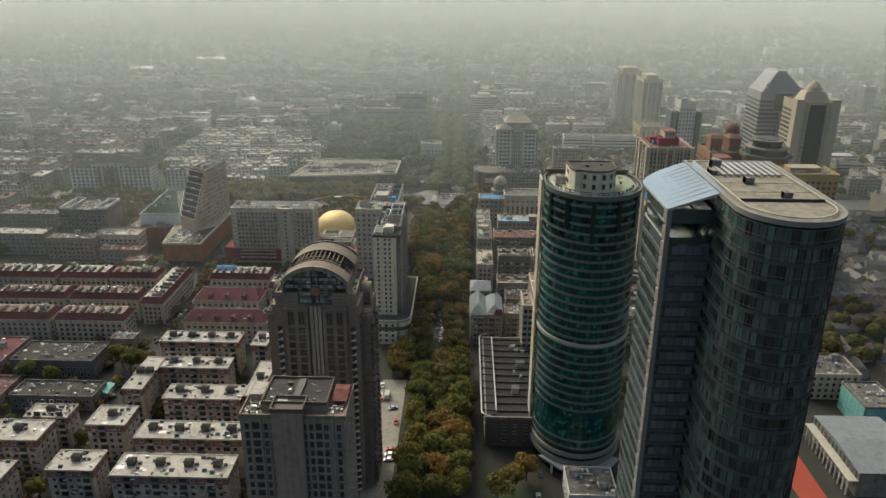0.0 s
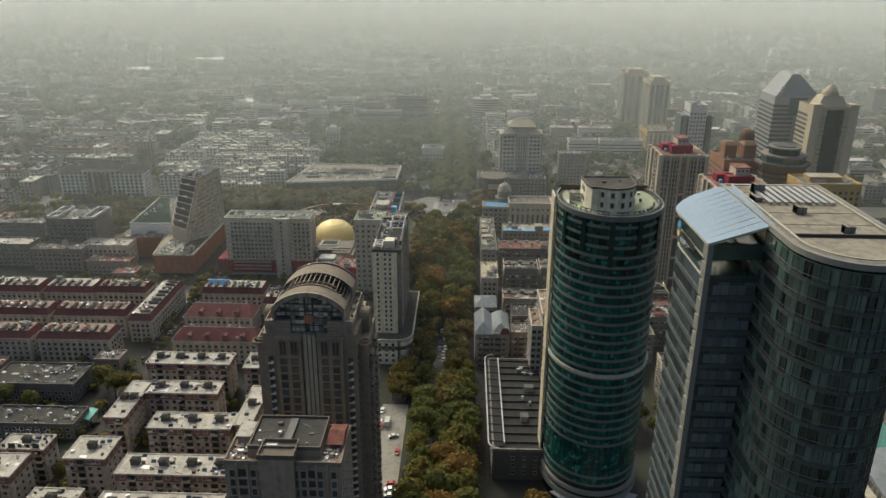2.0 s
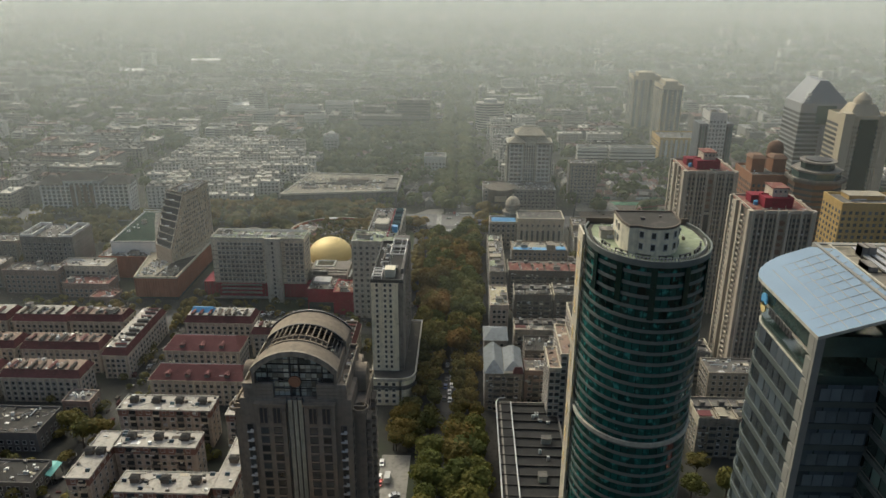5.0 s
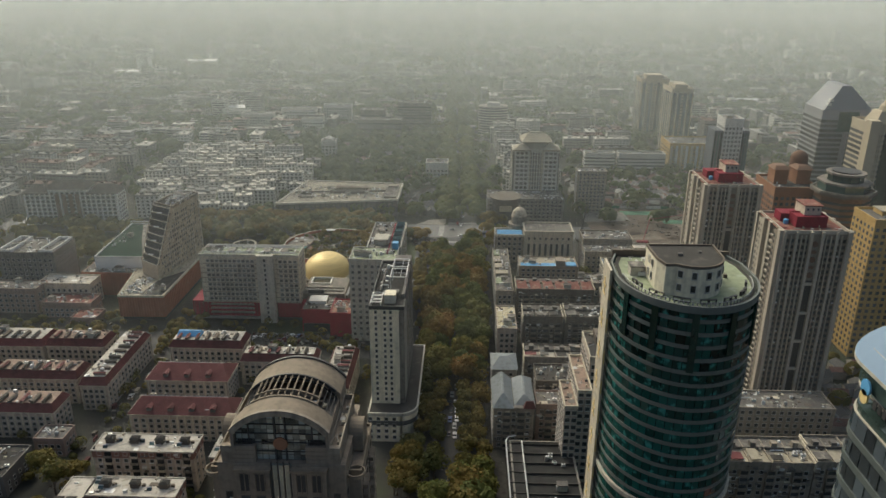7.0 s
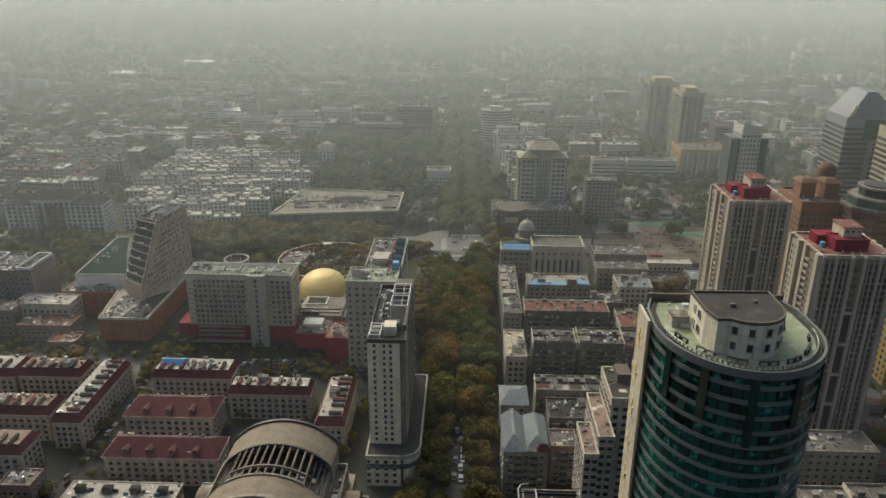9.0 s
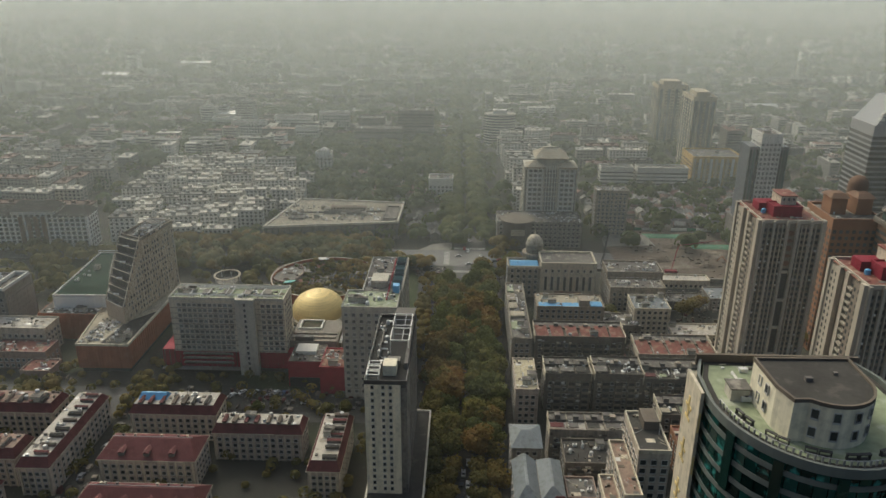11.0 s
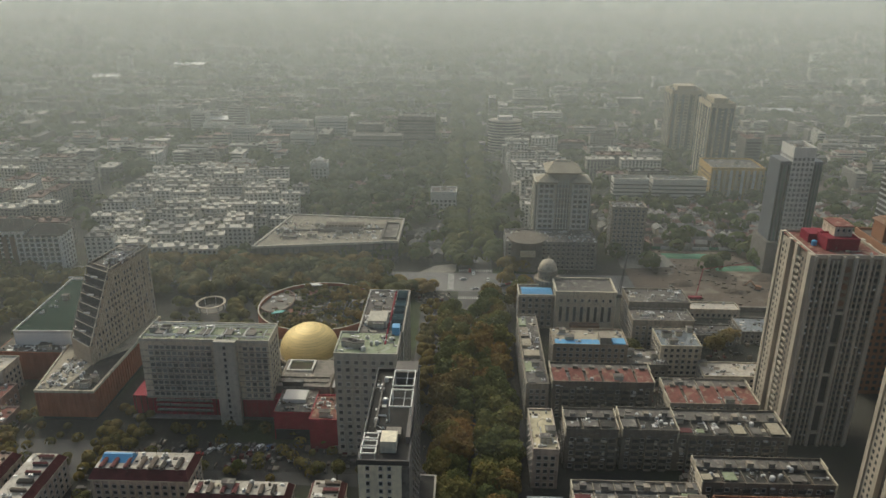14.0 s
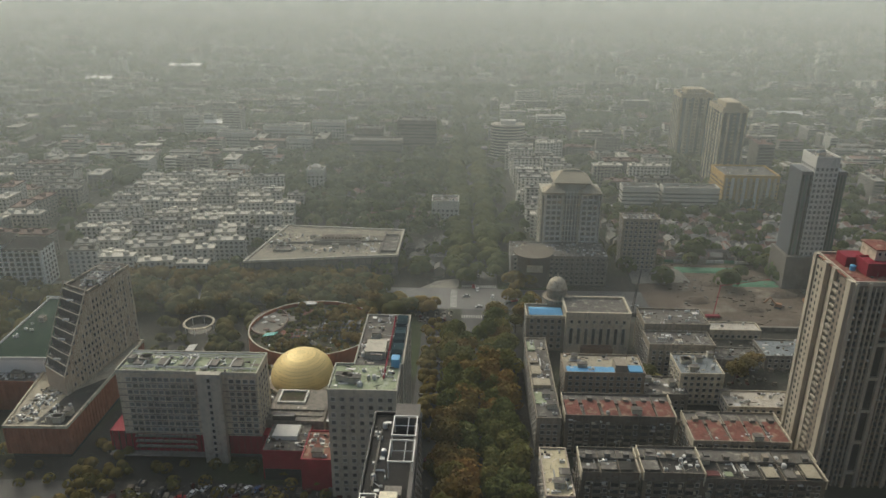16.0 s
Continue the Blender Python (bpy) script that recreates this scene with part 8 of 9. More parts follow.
wood("garden_planting", [(-92 + 31 * q_ * math.cos(a_), 572 + 29 * q_ * math.sin(a_), rg.uniform(0.7, 1.6)) for q_, a_ in [(math.sqrt(rg.random()), rg.uniform(0, 6.28)) for _ in range(260)] if not (q_ * math.cos(a_) < -0.45 and -0.2 < q_ * math.sin(a_) < 0.6)], 56, 0.45, "shrub beds of the roof garden", leaves=70, base=9.6)
wood("plaza_trees", [(x_, y_, rg.uniform(2.5, 4.2)) for x_, y_ in [(rg.uniform(-180, -128), rg.uniform(548, 606)) for _ in range(70)] if not (-174 < x_ < -146 and 560 < y_ < 604) and y_ > 556 - (x_ + 128) * 0.2], 57, 0.8, "dark trees round the plaza", leaves=150)
wood("park_woods", [(rg.uniform(-190, -34), rg.uniform(765, 1010), rg.uniform(4, 7)) for _ in range(420)] + [(rg.uniform(-330, -190), rg.uniform(935, 985), rg.uniform(4, 7)) for _ in range(130)], 6, 1.6, "dull green park woods among low houses", LEAVES_FAR)
wood("street_trees", [((rg.uniform(-18, -9) if k % 2 else rg.uniform(1, 9)) + swing(y_), y_, rg.uniform(5, 7)) for k, y_ in enumerate([rg.uniform(1010, 2300) for _ in range(300)])], 7, 1.8, "line of avenue trees running to the horizon", LEAVES_FAR)
wood("district_trees", [(rg.uniform(-700, 700), rg.uniform(660, 1500), rg.uniform(4, 8)) for _ in range(3800)], 8, 1.9, "scattered dull green trees between houses", LEAVES_FAR)
wood("old_town_trees", [(rg.uniform(100, 330), rg.uniform(700, 860), rg.uniform(3, 5.5)) for _ in range(70)], 9, 1.5, "dark trees among old low houses", LEAVES_FAR)
wood("east_yard_trees", [(rg.uniform(170, 420), rg.uniform(410, 600), rg.uniform(3, 5.5)) for _ in range(120)], 62, 0.9, "dark trees among old grey roofs", leaves=120)
wood("west_trees", [(rg.uniform(-300, -240), rg.uniform(535, 636), rg.uniform(3, 5)) for _ in range(80)] + [(rg.uniform(-420, -288), rg.uniform(430, 640), rg.uniform(3.5, 6)) for _ in range(150)], 10, 1.4, "dull green trees among western yards")

belts = ((-720, -250, 1012, 1060, 150), (-300, -40, 1110, 1170, 110), (40, 420, 1170, 1230, 110), (-900, 900, 1390, 1460, 260), (-1300, 1300, 1720, 1800, 260), (300, 620, 700, 900, 90), (-470, -320, 880, 1000, 90))
wood("tree_belt", [(rg.uniform(a_, b_), rg.uniform(c_, d_), rg.uniform(7, 11)) for a_, b_, c_, d_, n_ in belts for _ in range(n_)], 13, 2.4, "dark green belts of trees between far districts", LEAVES_FAR, 60)

# ---- middle distance: rows of houses ----
TAKEN = [(112, 200, 805, 840), (10, 54, 990, 1020), (-42, -14, 765, 805), (-155, -136, 848, 868), (-136, -40, 975, 1045), (-268, -212, 862, 884), (-360, -262, 625, 665), (-165, -50, 650, 722), (-195, -28, 760, 1012), (-34, 14, 640, 1010), (14, 90, 655, 740), (88, 120, 685, 710), (90, 345, 598, 702), (180, 222, 655, 705), (246, 300, 570, 665), (205, 255, 820, 1050), (150, 205, 440, 545), (-240, -40, 596, 642), (250, 620, 700, 960)]


def free(x0, x1, y0, y1):
    return all(x1 < a or x0 > b or y1 < c or y0 > d for a, b, c, d in TAKEN)


def mid_house(x, y, w, d, h, rg, group, white=False):
    """A mid-distance block: wall with window rows, roof slab, rim and roof boxes."""
    turned = not white and rg.random() < 0.28
    t = thing("house_block", rg.choice(["plain pale apartment block with flat roof", "weathered apartment block with flat roof", "dull white walk-up block"]), "building", x, y, turn=rg.uniform(2, 12) if white and x < 0 else rg.uniform(-5, 5), group=group)
    hw, hd = w / 2, d / 2
    if turned:
        hw, hd, w, d = hd, min(hw, 10), d, min(w, 20)
    part("wall", Build().box(-hw, hw, -hd, hd, 0, h), CITY_WALLS[0] if white else CITY_WALLS[rg.choice([0, 0, 1, 1, 2])], t)
    roof_m = CITY_ROOFS[rg.choice([0, 0, 1])] if white else rg.choice(CITY_ROOFS)
    rb_ = Build().box(-hw - 0.3, hw + 0.3, -hd - 0.3, hd + 0.3, h, h + 0.3).ring(rect(-hw - 0.3, hw + 0.3, -hd - 0.3, hd + 0.3), rect(-hw, hw, -hd, hd), h + 0.3, h + 0.9)
    for k in range(max(1, int(w / 9))):
        a = -hw + w * (k + 0.5) / max(1, int(w / 9))
        rb_.box(a - 1.6, a + 1.6, -1.2, 1.6, h + 0.3, h + 2.6)
    part("roof", rb_, roof_m, t)
    jb_ = Build()
    for f in range(int(h / 3)):
        z = f * 3 + 0.9
        for c in range(int(w / 3.2)):
            a = -hw + w * (c + 0.5) / int(w / 3.2)
            jb_.box(a - 0.85, a + 0.85, -hd - 0.08, -hd, z, z + 1.5)
        for c in range(int(d / 4)):
            a = -hd + d * (c + 0.5) / int(d / 4)
            jb_.box(hw, hw + 0.08, a - 0.6, a + 0.6, z, z + 1.4).box(-hw - 0.08, -hw, a - 0.6, a + 0.6, z, z + 1.4)
    part("glazing", jb_, GLASS_FAR, t, kind="stuff")


rg = random.Random(11)
count = 0
for gy in range(656, 722, 16):
    x = -272.0 + rg.uniform(0, 8)
    while x < -178:
        w = rg.uniform(12, 24)
        mid_house(x + w / 2, gy + 5 + rg.uniform(-3, 3), w, 9, rg.choice([12, 15, 15, 18]), rg, "white walk-up rows", True)
        x += w + rg.uniform(2, 6)
for gy in range(722, 872, 15):  # close rows of white walk-ups
    x = -300.0 + rg.uniform(0, 8)
    while x < -150:
        w = rg.uniform(13, 27)
        if x + w < -128 - max(0, (gy - 760)) * 0.35 or gy < 760:
            mid_house(x + w / 2, gy + 5 + rg.uniform(-2, 2), w, 8.5, rg.choice([12, 15, 18, 18]), rg, "white walk-up rows", True)
        x += w + rg.uniform(1.5, 6)
TAKEN.append((-305, -125, 712, 885))
TAKEN.append((-275, -172, 650, 722))
for gy in range(746, 990, 17):  # pale street fronts east of the avenue
    x = 15.0 + swing(gy)
    for _ in range(3):
        w = rg.uniform(16, 26)
        if free(x, x + w, gy, gy + 10):
            mid_house(x + w / 2, gy + 5 + rg.uniform(-2, 2), w, rg.uniform(9, 12), rg.choice([15, 18, 18, 21, 24]), rg, "avenue side blocks", True)
        x += w + rg.uniform(2, 5)
TAKEN.append((8, 98, 740, 1000))
for gy in range(668, 1010, 21):
    x = -470.0 + rg.uniform(0, 10)
    while x < 520:
        w = rg.uniform(22, 44)
        d = rg.uniform(9.5, 13)
        h = rg.choice([9, 12, 15, 18, 18, 18, 18, 21])
        if x > 95 and x < 340 and gy < 800:
            h = 4
        y = gy + rg.uniform(-2, 2)
        if gy > 900 and abs(x) > 170:
            h = 4
        if h > 4 and free(x, x + w, y, y + d) and rg.random() < 0.86:
            mid_house(x + w / 2, y + d / 2, w, d, h, rg, "mid-distance apartment rows")
            count += 1
        x += w + rg.uniform(3, 9)
for gy in range(455, 650, 24):
    for x0, x1 in ((-470, -348),):
        x = float(x0)
        while x < x1 - 20:
            w = rg.uniform(20, 40)
            if free(x, x + w, gy, gy + 12):
                mid_house(x + w / 2, gy + 6, w, 11, rg.choice([12, 15, 18]), rg, "mid-distance apartment rows")
            x += w + rg.uniform(4, 10)


# Old low houses with tiled gables, and the far city, too many to count.
def gable(b, x, y, w, d, h, turn, m_wall, m_roof):
    c, s = math.cos(turn), math.sin(turn)
    tr_ = lambda p, q, z: (x + p * c - q * s, y + p * s + q * c, z)
    hw, hd = w / 2, d / 2
    low_, top = [tr_(-hw, -hd, h), tr_(hw, -hd, h), tr_(hw, hd, h), tr_(-hw, hd, h)], [tr_(-hw, 0, h + hd * 0.6), tr_(hw, 0, h + hd * 0.6)]
    base = [tr_(-hw, -hd, 0), tr_(hw, -hd, 0), tr_(hw, hd, 0), tr_(-hw, hd, 0)]
    for i in range(4):
        b.quad([base[i], base[(i + 1) % 4], low_[(i + 1) % 4], low_[i]], m_wall)
    b.quad([low_[0], low_[1], top[1], top[0]], m_roof).quad([low_[2], low_[3], top[0], top[1]], m_roof)
    b.quad([low_[1], low_[2], top[1]], m_wall).quad([low_[3], low_[0], top[0]], m_wall)


b = Build()
for _ in range(620):
    x, y = rg.uniform(96, 345), rg.uniform(705, 815)
    if free(x - 5, x + 5, y - 4, y + 4) or 700 < y:
        gable(b, x, y, rg.uniform(6, 13), rg.uniform(5, 8), rg.uniform(2.8, 4.5), rg.choice([0, 1.57]) + rg.uniform(-0.2, 0.2), rg.choice([0, 1]), rg.choice([2, 2, 3, 3, 4]))
for _ in range(380):
    x, y = rg.uniform(150, 340), rg.uniform(250, 440)
    if not (95 < x < 165 and y > 320) and not (x < 250 and y < 330) and not (195 < x < 240 and y > 430):
        gable(b, x, y, rg.uniform(7, 13), rg.uniform(5, 8), rg.uniform(2.8, 5), rg.choice([0, 1.57]) + rg.uniform(-0.15, 0.15), 0, rg.choice([2, 4]))
for _ in range(330):
    x, y = rg.uniform(238, 420), rg.uniform(425, 600)
    if not (236 < x < 300 and y > 560):
        gable(b, x, y, rg.uniform(8, 15), rg.uniform(6, 9), rg.uniform(3, 6), rg.choice([0, 1.57]) + rg.uniform(-0.25, 0.25), 0, rg.choice([3, 4, 4]))
for _ in range(150):
    x, y = rg.uniform(-185, -40), rg.uniform(770, 1000)
    gable(b, x, y, rg.uniform(8, 16), rg.uniform(6, 9), rg.uniform(3, 6), rg.choice([0, 1.57]), 0, rg.choice([2, 4, 4]))
for _ in range(26):
    x, y = rg.uniform(-50, -24), rg.uniform(676, 730)
    gable(b, x, y, rg.uniform(8, 13), rg.uniform(6, 8), rg.uniform(4, 6), rg.choice([0, 1.57]), 1, 4)
solid("old_houses", b, [CITY_WALLS[1], CITY_WALLS[3], CITY_ROOFS[3], CITY_ROOFS[1], CITY_ROOFS[2]], "crowded old low houses with rust and grey tiled gables", "houses", "stuff")


def far_city(name, x0, x1, y0, y1, count, seed, label, tall=0.012):
    rg_ = random.Random(seed)
    b_ = Build()
    for _ in range(count):
        x, y = rg_.uniform(x0, x1), rg_.uniform(y0, y1)
        if -24 < x - swing(y) < 16:
            continue
        w, d, h = rg_.uniform(12, 38), rg_.uniform(8, 14), rg_.choice([4, 6, 6, 9, 9, 12, 15, 18])
        if rg_.random() < tall:
            w, d, h = rg_.uniform(16, 26), rg_.uniform(14, 20), rg_.uniform(24, 42)
        if rg_.random() < 0.25:
            w, d = d, w
        wall, roof = rg_.randrange(4), 4 + (rg_.randrange(4) if y < 1500 or rg_.random() < 0.12 else rg_.choice([1, 2, 2, 3]))
        b_.box(x - w / 2, x + w / 2, y - d / 2, y + d / 2, 0, h, wall, roof)
        for f in range(int(h / 3)):
            b_.quad([(x - w / 2 + 1, y - d / 2 - 0.06, f * 3 + 1), (x + w / 2 - 1, y - d / 2 - 0.06, f * 3 + 1), (x + w / 2 - 1, y - d / 2 - 0.06, f * 3 + 2.4), (x - w / 2 + 1, y - d / 2 - 0.06, f * 3 + 2.4)], 8)
        for _k in range(rg_.randrange(1, 4)):
            a, c = x + rg_.uniform(-w / 2 + 2, w / 2 - 2), y + rg_.uniform(-d / 2 + 2, d / 2 - 2)
            b_.box(a - 1.6, a + 1.6, c - 1.4, c + 1.4, h, h + 2.4, wall, roof)
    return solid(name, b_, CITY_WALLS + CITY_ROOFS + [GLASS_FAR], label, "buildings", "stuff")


far_city("city_district", -1100, 1100, 1012, 1500, 1000, 21, "close-packed pale city blocks in the haze")
far_city("city_district", -475, -200, 905, 1012, 70, 27, "pale walk-up blocks beyond the park")
far_city("city_district", 260, 520, 905, 1012, 60, 28, "pale walk-up blocks beyond the twin towers")
far_city("city_district", -1100, -475, 560, 1012, 420, 22, "close-packed pale city blocks to the west")
far_city("city_district", 345, 1000, 480, 1012, 420, 23, "close-packed pale city blocks to the east")
far_city("city_district", -1900, 1900, 1500, 2400, 1300, 24, "distant city blocks fading into haze")
far_city("city_district", -3000, 3000, 2400, 3650, 1300, 25, "far plain of city blocks lost in haze", 0.02)
far_city("city_district", -600, -345, 250, 450, 60, 26, "pale blocks at the western edge")
wood("plain_woods", [(rg.uniform(-1500, 1500), rg.uniform(1500, 3400), rg.uniform(8, 18)) for _ in range(2200)], 12, 4.0, "dark belts of far trees between districts", LEAVES_FAR)

# ---- vehicles ----
def car_mesh(paint):
    b_ = Build()
    prof = [(-2.2, 0.35), (-2.25, 0.75), (-1.45, 0.85), (-0.8, 1.4), (0.75, 1.42), (1.45, 0.92), (2.2, 0.86), (2.25, 0.4)]
    k = len(prof)
    b_.v += [(x, -0.88, z) for x, z in prof] + [(x, 0.88, z) for x, z in prof]
    b_.f += [tuple(range(k)), tuple(range(2 * k - 1, k - 1, -1))] + [((i + 1) % k, i, k + i, k + (i + 1) % k) for i in range(k)]
    b_.m += [0] * (k + 2)
    for dx in (-1.4, 1.4):
        for dy in (-0.82, 0.82):
            b_.bar((dx, dy - 0.11, 0.34), (dx, dy + 0.11, 0.34), 0.34, 1, 12)
    return b_


def wheel_mesh():
    return Build().bar((0, -0.11, 0), (0, 0.11, 0), 0.34, n=12)


WHEEL = wheel_mesh().mesh("wheel", RUBBER)
GLASSWORK = Build()
GLASSWORK.quad([(-1.40, -0.78, 0.90), (-1.40, 0.78, 0.90), (-0.84, 0.72, 1.38), (-0.84, -0.72, 1.38)]).quad([(1.42, 0.78, 0.96), (1.42, -0.78, 0.96), (0.80, -0.72, 1.40), (0.80, 0.72, 1.40)])
GLASSWORK.quad([(-1.15, -0.895, 0.92), (1.2, -0.895, 0.95), (0.72, -0.895, 1.34), (-0.72, -0.895, 1.33)]).quad([(1.2, 0.895, 0.95), (-1.15, 0.895, 0.92), (-0.72, 0.895, 1.33), (0.72, 0.895, 1.34)])
GLASSWORK = GLASSWORK.mesh("glasswork", GLASS)
BODIES = [car_mesh(p_).mesh("body", [p_, RUBBER]) for p_ in CAR_PAINTS]
PAINT_WORDS = ("white", "black", "silver", "red", "blue")


def car(x, y, turn, k):
    z = 0.16 if -31.4 < x < -19.6 and 225 < y < 322 else 0.12 if -152 < x < -44 and 440 < y < 458.5 else 0.06
    if 20 < x < 45 and y < 300 or x > 200:
        z = 0.0
    t = thing("car", "%s sedan car parked or waiting on asphalt" % PAINT_WORDS[k], "car", x, y, z, turn, group="cars")
    part("body", BODIES[k], None, t)
    part("glazing", GLASSWORK, None, t, m=Matrix.Translation((0, 0, 0.012)))
    return t


rc = random.Random(31)
for k, (x, y, turn) in enumerate(((-31, 316, 92), (-30.4, 303, 88), (-31, 306.5, 90), (-24, 296, 20), (-21.5, 285, 90), (-29.5, 268, 90), (-29.6, 259, 90), (-22, 264, 5), (-22, 260.5, 5), (-22, 257, 5), (-6.5, 377, 90), (-6.2, 384, 90), (-4.2, 391, 90), (-6, 398, 90), (-4, 405, 90), (-3.5, 378, 90), (5, 640, 85), (-1, 609, 90), (2, 606, 80), (18, 634, 25), (-6, 668, 90), (-3, 672, 92), (-6, 676, 90), (-6, 690, 90), (-112, 455, 60), (-106, 455, 60), (-100, 452, 30), (-80, 447, 20), (-128, 452, 70), (-158, 300, 65), (-157, 410, 80), (-158, 390, 90), (-153, 405, 88), (30, 250, 90), (32.5, 250, 90), (40, 250, 90), (38, 236, 90), (230, 350, 40), (236, 356, 40), (242, 362, 40), (60, 637, 0), (90, 630, 0), (-70, 630, 0), (-160, 636, 0), (-214, 464, 70), (-211, 470, 70), (-116, 452, 60), (-96, 455, 60), (-92, 455, 62), (-120, 449, 15), (-136, 450, 20), (-86, 452, 65), (-4.2, 365, 90), (-4.4, 372, 90), (-6.8, 392, 90), (-3.6, 385, 90), (-6.9, 366, 90), (-6.7, 655, 88), (-4.2, 650, 90), (14, 631, 30), (1.3, 594, 88), (3.8, 588, 90), (-3.7, 625, 20), (-11, 640, 5))):
    car(x, y, turn, rc.choice([0, 0, 0, 1, 1, 2, 2, 3, 4]) if k not in (4, 7) else 3)
van = thing("van", "white box van on the frontage lane", "van", -27.6, 306, 0.16, 90)
part("cargo_box", Build().box(-3.2, 1.4, -1.1, 1.1, 0.6, 3.0), WHITE, van)
part("cab", Build().prism([(1.4, -1.0), (3.0, -1.0), (3.0, 1.0), (1.4, 1.0)], 0.5, 2.2, 0, poly_top=[(1.4, -0.95), (2.4, -0.95), (2.4, 0.95), (1.4, 0.95)]), WHITE, van)
part("windscreen", Build().quad([(3.02, -0.9, 1.3), (3.02, 0.9, 1.3), (2.5, 0.85, 2.1), (2.5, -0.85, 2.1)]), GLASS, van)
for dx in (-2.2, 2.1):
    for dy in (-0.95, 0.95):
        part("wheel", WHEEL, None, van, m=Matrix.Translation((dx, dy, 0.34)))

# ---- school and street east of the dark tower ----
school = thing("school_hall", "grey-roofed sports hall with pale colonnade", "building", 173, 260)
part("wall", Build().box(-12, 14, -19, 19, 0, 11.5), CREAM, school)
part("roof", Build().prism(rect(-13, 15, -20, 20), 11.5, 13.2, 0, poly_top=rect(-13, 15, -1, 1)), SHEET_GREY, school)
part("roof", Build().prism(rect(-12.5, 14.5, -20, -19.6), 11.4, 11.8), ROOF_TEALISH, school)
for k in range(12):
    y = -18 + k * 3.25
    part("column", Build().box(-15.4, -14.9, y, y + 0.5, 0, 7), WHITE, school)
    part("window", window_mesh(2.0, 3.4, mullions=2), None, school, m=pose(-12, y + 1, 7.2, 0, 0, -90))
part("gallery_roof", Build().box(-15.8, -12, -19, 20, 7, 7.4), GREY_PALE, school)
slab("running_track", "red running track beside the school", "sports ground", [(140, 225), (150, 225), (150, 268), (138, 268)], 0.1, COURT)
plain_block(172, 196, 312, 330, 13, CREAM_PALE, ROOF_GREY, "pale four-storey school block", seed=160, junk=8)
wb = plain_block(184, 200, 284, 306, 13, GREY, ROOF_GREY, "grey block with a turquoise painted end wall", seed=161, junk=4)
part("painted_wall", Build().box(-8.12, -8.0, -10.5, 10.5, 0.3, 12.6).box(-7.5, 7.5, -11.12, -11.0, 0.3, 12.6), TURQ, wb)
slab("road_east", "asphalt street behind the school", "road", [(150, 380), (330, 450), (330, 438), (150, 366)], 0.08, ASPHALT)

# ---- building site ----
crane = thing("excavator", "orange excavator on bare earth", "excavator", 196, 640)
part("tracks", Build().box(-2, 2, -1.6, -0.8, 0.2, 1.1).box(-2, 2, 0.8, 1.6, 0.2, 1.1), METAL_DARK, crane)
part("cab", Build().box(-1.8, 1.6, -1.4, 1.4, 1.1, 3.0), ORANGE, crane)
part("boom", Build().bar((1.4, 0, 2), (5, 0, 5.5), 0.35).bar((5, 0, 5.5), (8, 0, 2.0), 0.28), ORANGE, crane)
rig = thing("piling_rig", "thin red concrete boom over the building site", "crane", 132, 616)
part("boom", Build().bar((0, 0, 0.2), (8, 16, 14), 0.25).bar((8, 16, 14), (38, 20, 17), 0.2), CRIMSON, rig)
part("truck", Build().box(-4, 4, -1.2, 1.2, 0.9, 2.2), CRIMSON, rig)
for dx in (-2.6, 0, 2.8):
    part("wheel", Build().bar((dx, -1.3, 0.65), (dx, 1.3, 0.65), 0.5, n=10), RUBBER, rig)
mast = thing("drilling_rig", "dark leaning drilling rig at the site", "crane", 86, 618)
part("mast", Build().bar((0, 0, 0), (4, 6, 26), 0.35).bar((0, 5, 0), (4, 6, 26), 0.25), METAL_DARK, mast)
part("base", Build().box(-3, 3, -2, 4, 0.1, 2.4), METAL_DARK, mast)
plain_block(120, 150, 590, 600, 5, CREAM_PALE, ROOF_WHITE, "long low white site sheds", seed=170, junk=2)
plain_block(100, 118, 588, 602, 6, GREY, ROOF_TEALISH, "low grey shed with sheet roof", seed=171, junk=2)
plain_block(112, 136, 555, 568, 6, GREY, ROOF_GREY, "low grey yard building", seed=172, junk=3)
plain_block(140, 170, 558, 576, 7, GREY, ROOF_TEALISH, "low yard hall with sheet roof", seed=173, junk=3)

# Street clutter of the lanes: stalls, carts, bins and parked scooters.
sc = Build()
rs = random.Random(61)
for x0, x1, y0, y1, n_ in ((-150, -46, 440, 457, 120), (-34, -19, 430, 598, 110), (-162, -152, 210, 456, 70), (-222, -198, 436, 470, 30), (28, 72, 463, 480, 60), (74, 120, 434, 446, 40), (70, 110, 492, 510, 40), (-40, -20, 604, 620, 30), (112, 170, 540, 586, 90)):
    for _ in range(n_):
        x, y, w, d, h = rs.uniform(x0, x1), rs.uniform(y0, y1), rs.uniform(0.3, 1.2), rs.uniform(0.3, 1.6), rs.uniform(0.5, 1.8)
        sc.box(x - w, x + w, y - d, y + d, 0.05, 0.1 + h, rs.choice([0, 1, 1, 2, 3, 4]))
solid("street_clutter", sc, [GREY, GREY_DARK, BROWN_GREY, CREAM, ROOF_RED], "stalls, bins, carts and scooters crowding the lanes", "clutter", "stuff")

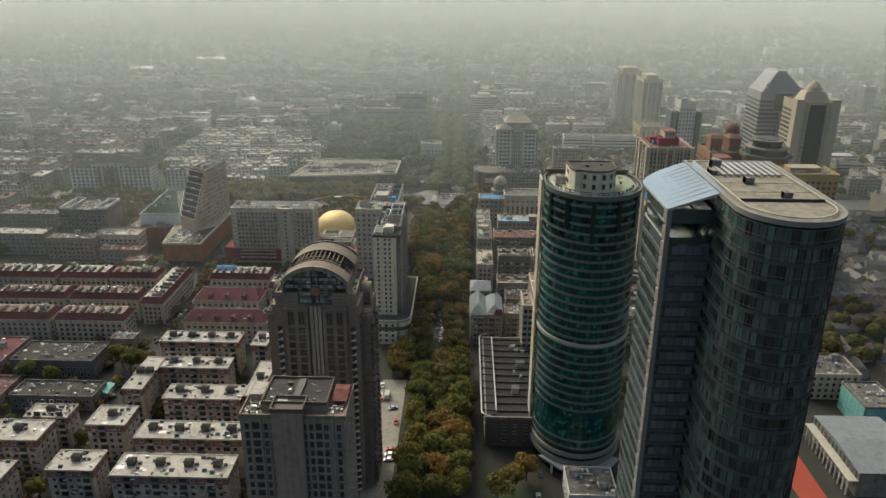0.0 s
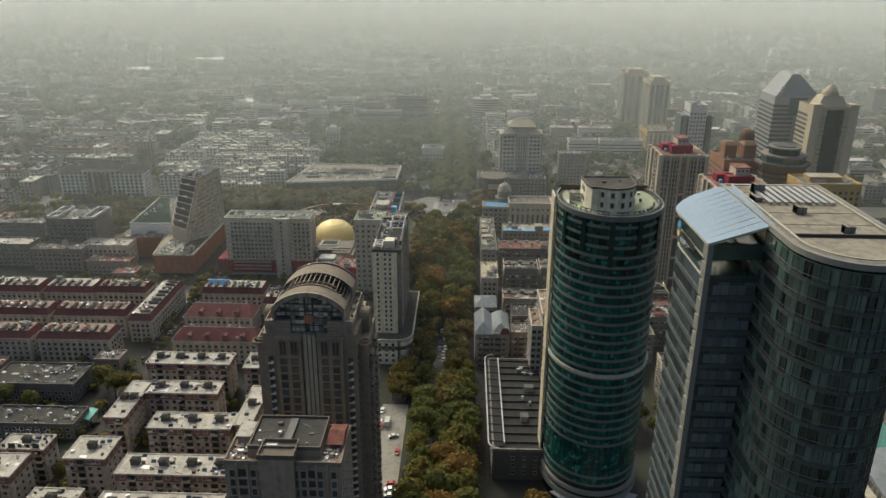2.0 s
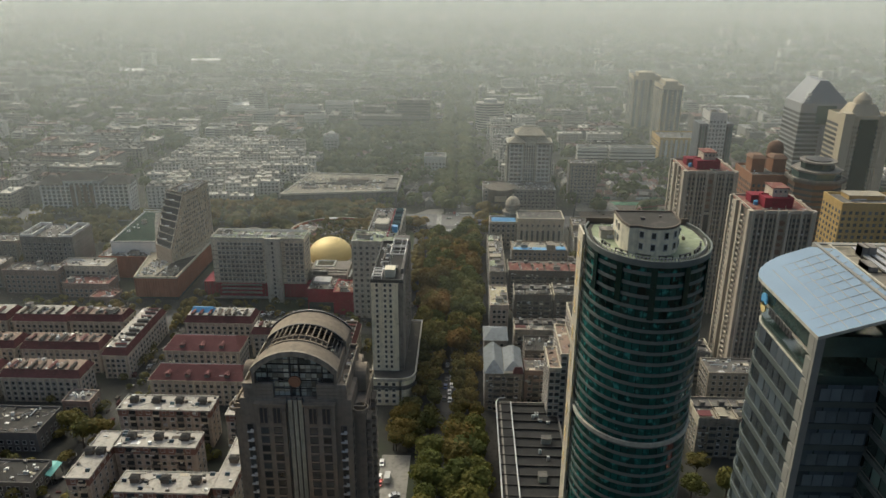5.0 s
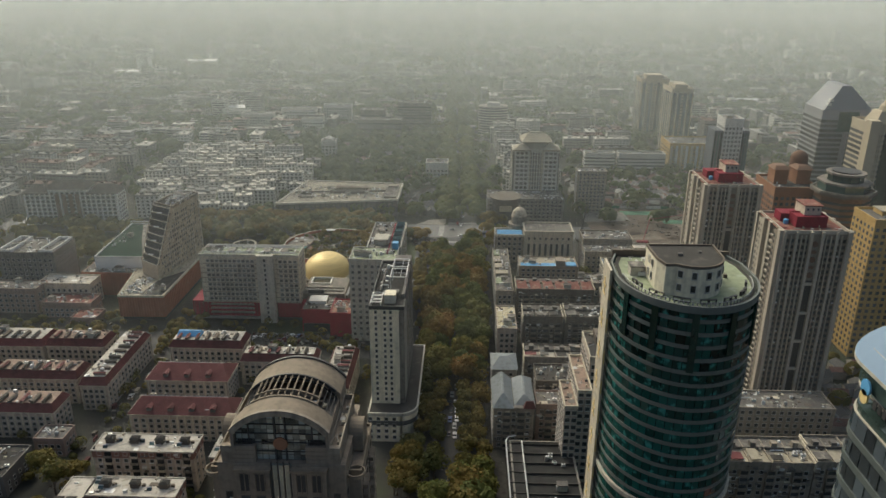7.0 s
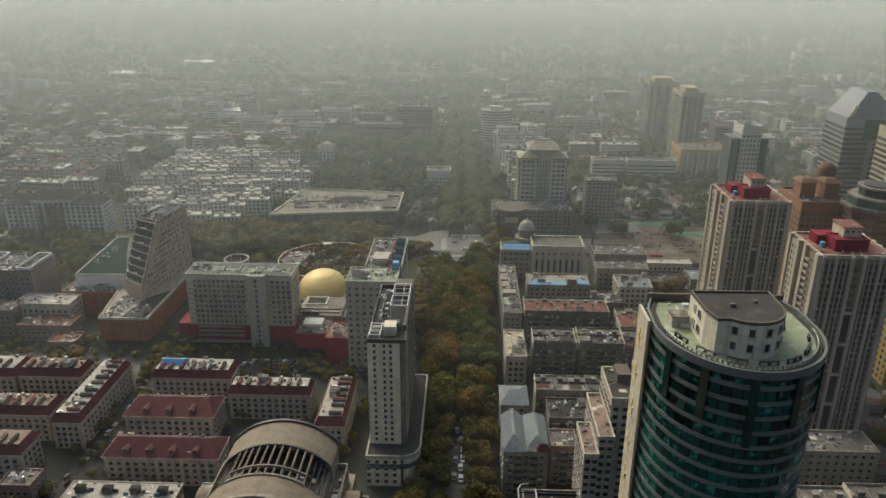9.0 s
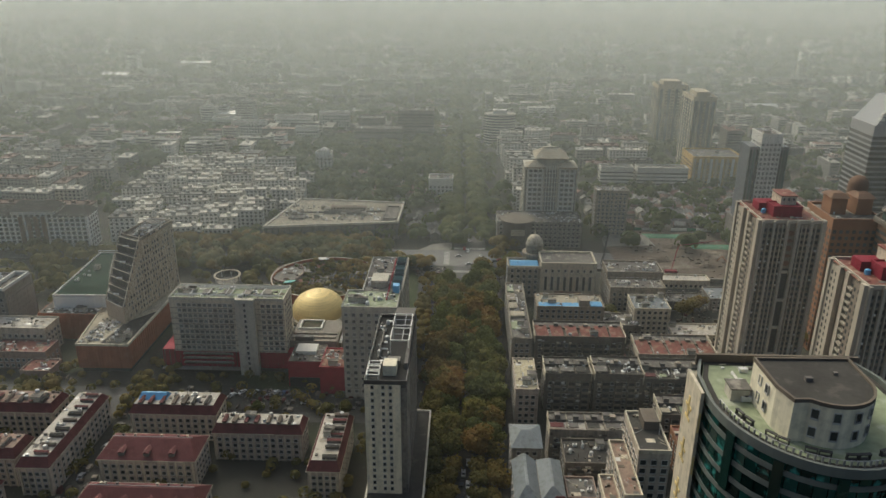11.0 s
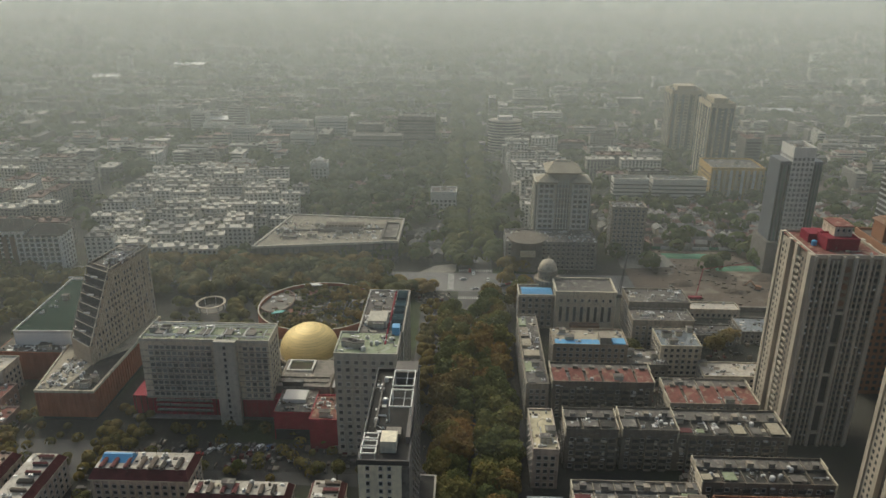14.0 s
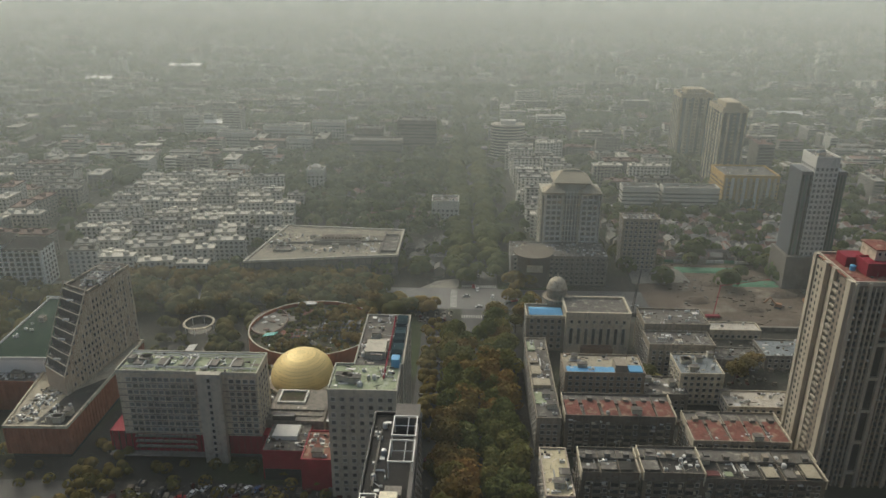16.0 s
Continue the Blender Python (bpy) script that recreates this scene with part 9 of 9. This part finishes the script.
# Building site: retaining wall, nets, rubble, fence, mounds and a second digger.
solid("retaining_wall", Build().box(112, 214, 600.5, 602, 0, 2.6).box(112, 214, 602, 605, 0, 1.2), PAVING, "long pale concrete retaining wall of the site", "wall", "structure")
for k, (x, y, w, d) in enumerate(((176, 668, 16, 5), (150, 690, 20, 5), (208, 612, 10, 4))):
    solid("dust_net", Build().prism(rect(x - w, x + w, y - d, y + d), 0.2, 0.9, 0, poly_top=rect(x - w * 0.8, x + w * 0.8, y - d * 0.6, y + d * 0.6)), GREEN_NET, "green dust net over heaped earth at the site", "net")
for k, (x, y, rr, hh) in enumerate(((130, 640, 9, 2.4), (160, 628, 7, 1.8), (184, 652, 12, 3.0), (228, 640, 10, 2.4), (146, 666, 8, 2.0), (250, 660, 12, 3.0))):
    ml = Build()
    rm = random.Random(700 + k)
    prof = [(rr, 0.15), (rr * 0.7, hh * 0.55), (rr * 0.35, hh * 0.9), (0.3, hh)]
    ml.revolve(prof, x, y, 14, 0, 1.0, 0.6)
    ml.v = [(vx + rm.uniform(-0.5, 0.5), vy + rm.uniform(-0.4, 0.4), vz if vz < 0.2 else vz + rm.uniform(-0.3, 0.3)) for vx, vy, vz in ml.v]
    solid("earth_mound", ml, EARTH, "heap of brown earth on the building site", "mound", group="site mounds")
rub = Build()
for _ in range(500):
    x, y, w = rs.uniform(104, 320), rs.uniform(606, 698), rs.uniform(0.2, 1.3)
    rub.box(x - w, x + w, y - w * 0.6, y + w * 0.6, 0.2, 0.25 + rs.uniform(0.2, 1.0), rs.choice([0, 0, 0, 1, 2, 2]))
solid("site_rubble", rub, [EARTH, PAVING, GREY_DARK, RUST], "rubble, boards and stacked material on bare earth", "rubble", "stuff")
fence = thing("site_fence", "pale sheet fence round the building site", "fence", 0, 0)
for k in range(16):
    part("fence_panel", Build().box(104 + k * 7, 110.6 + k * 7, 703, 703.2, 0.2, 2.4), RAIL if k % 3 else GREEN_NET, fence)
dg = thing("excavator", "orange excavator beside an earth heap", "excavator", 176, 632, 0.2, 150)
part("tracks", Build().box(-2, 2, -1.6, -0.8, 0, 0.9).box(-2, 2, 0.8, 1.6, 0, 0.9), METAL_DARK, dg)
part("cab", Build().box(-1.8, 1.6, -1.4, 1.4, 0.9, 2.9), ORANGE, dg)
part("boom", Build().bar((1.4, 0, 2), (5, 0, 5.5), 0.35).bar((5, 0, 5.5), (8, 0, 1.6), 0.28), ORANGE, dg)

# Far halls added with pale roof colour that imitates sun glints on sheet metal.
for x, y, w, d in ((-560, 1690, 60, 26), (-640, 1500, 44, 20), (420, 1240, 40, 20), (-330, 1130, 50, 16)):
    hall_t = thing("warehouse", "large far hall with sheet roof coloured pale for a sun glint", "building", x, y, group="far pale halls")
    part("wall", Build().box(-w / 2, w / 2, -d / 2, d / 2, 0, 9), CITY_WALLS[1], hall_t)
    part("roof", Build().prism(rect(-w / 2 - 1, w / 2 + 1, -d / 2 - 1, d / 2 + 1), 9, 12, 0, poly_top=rect(-w / 2 - 1, w / 2 + 1, -0.5, 0.5)), RAIL, hall_t, "sheet roof, pale in place of a glint")
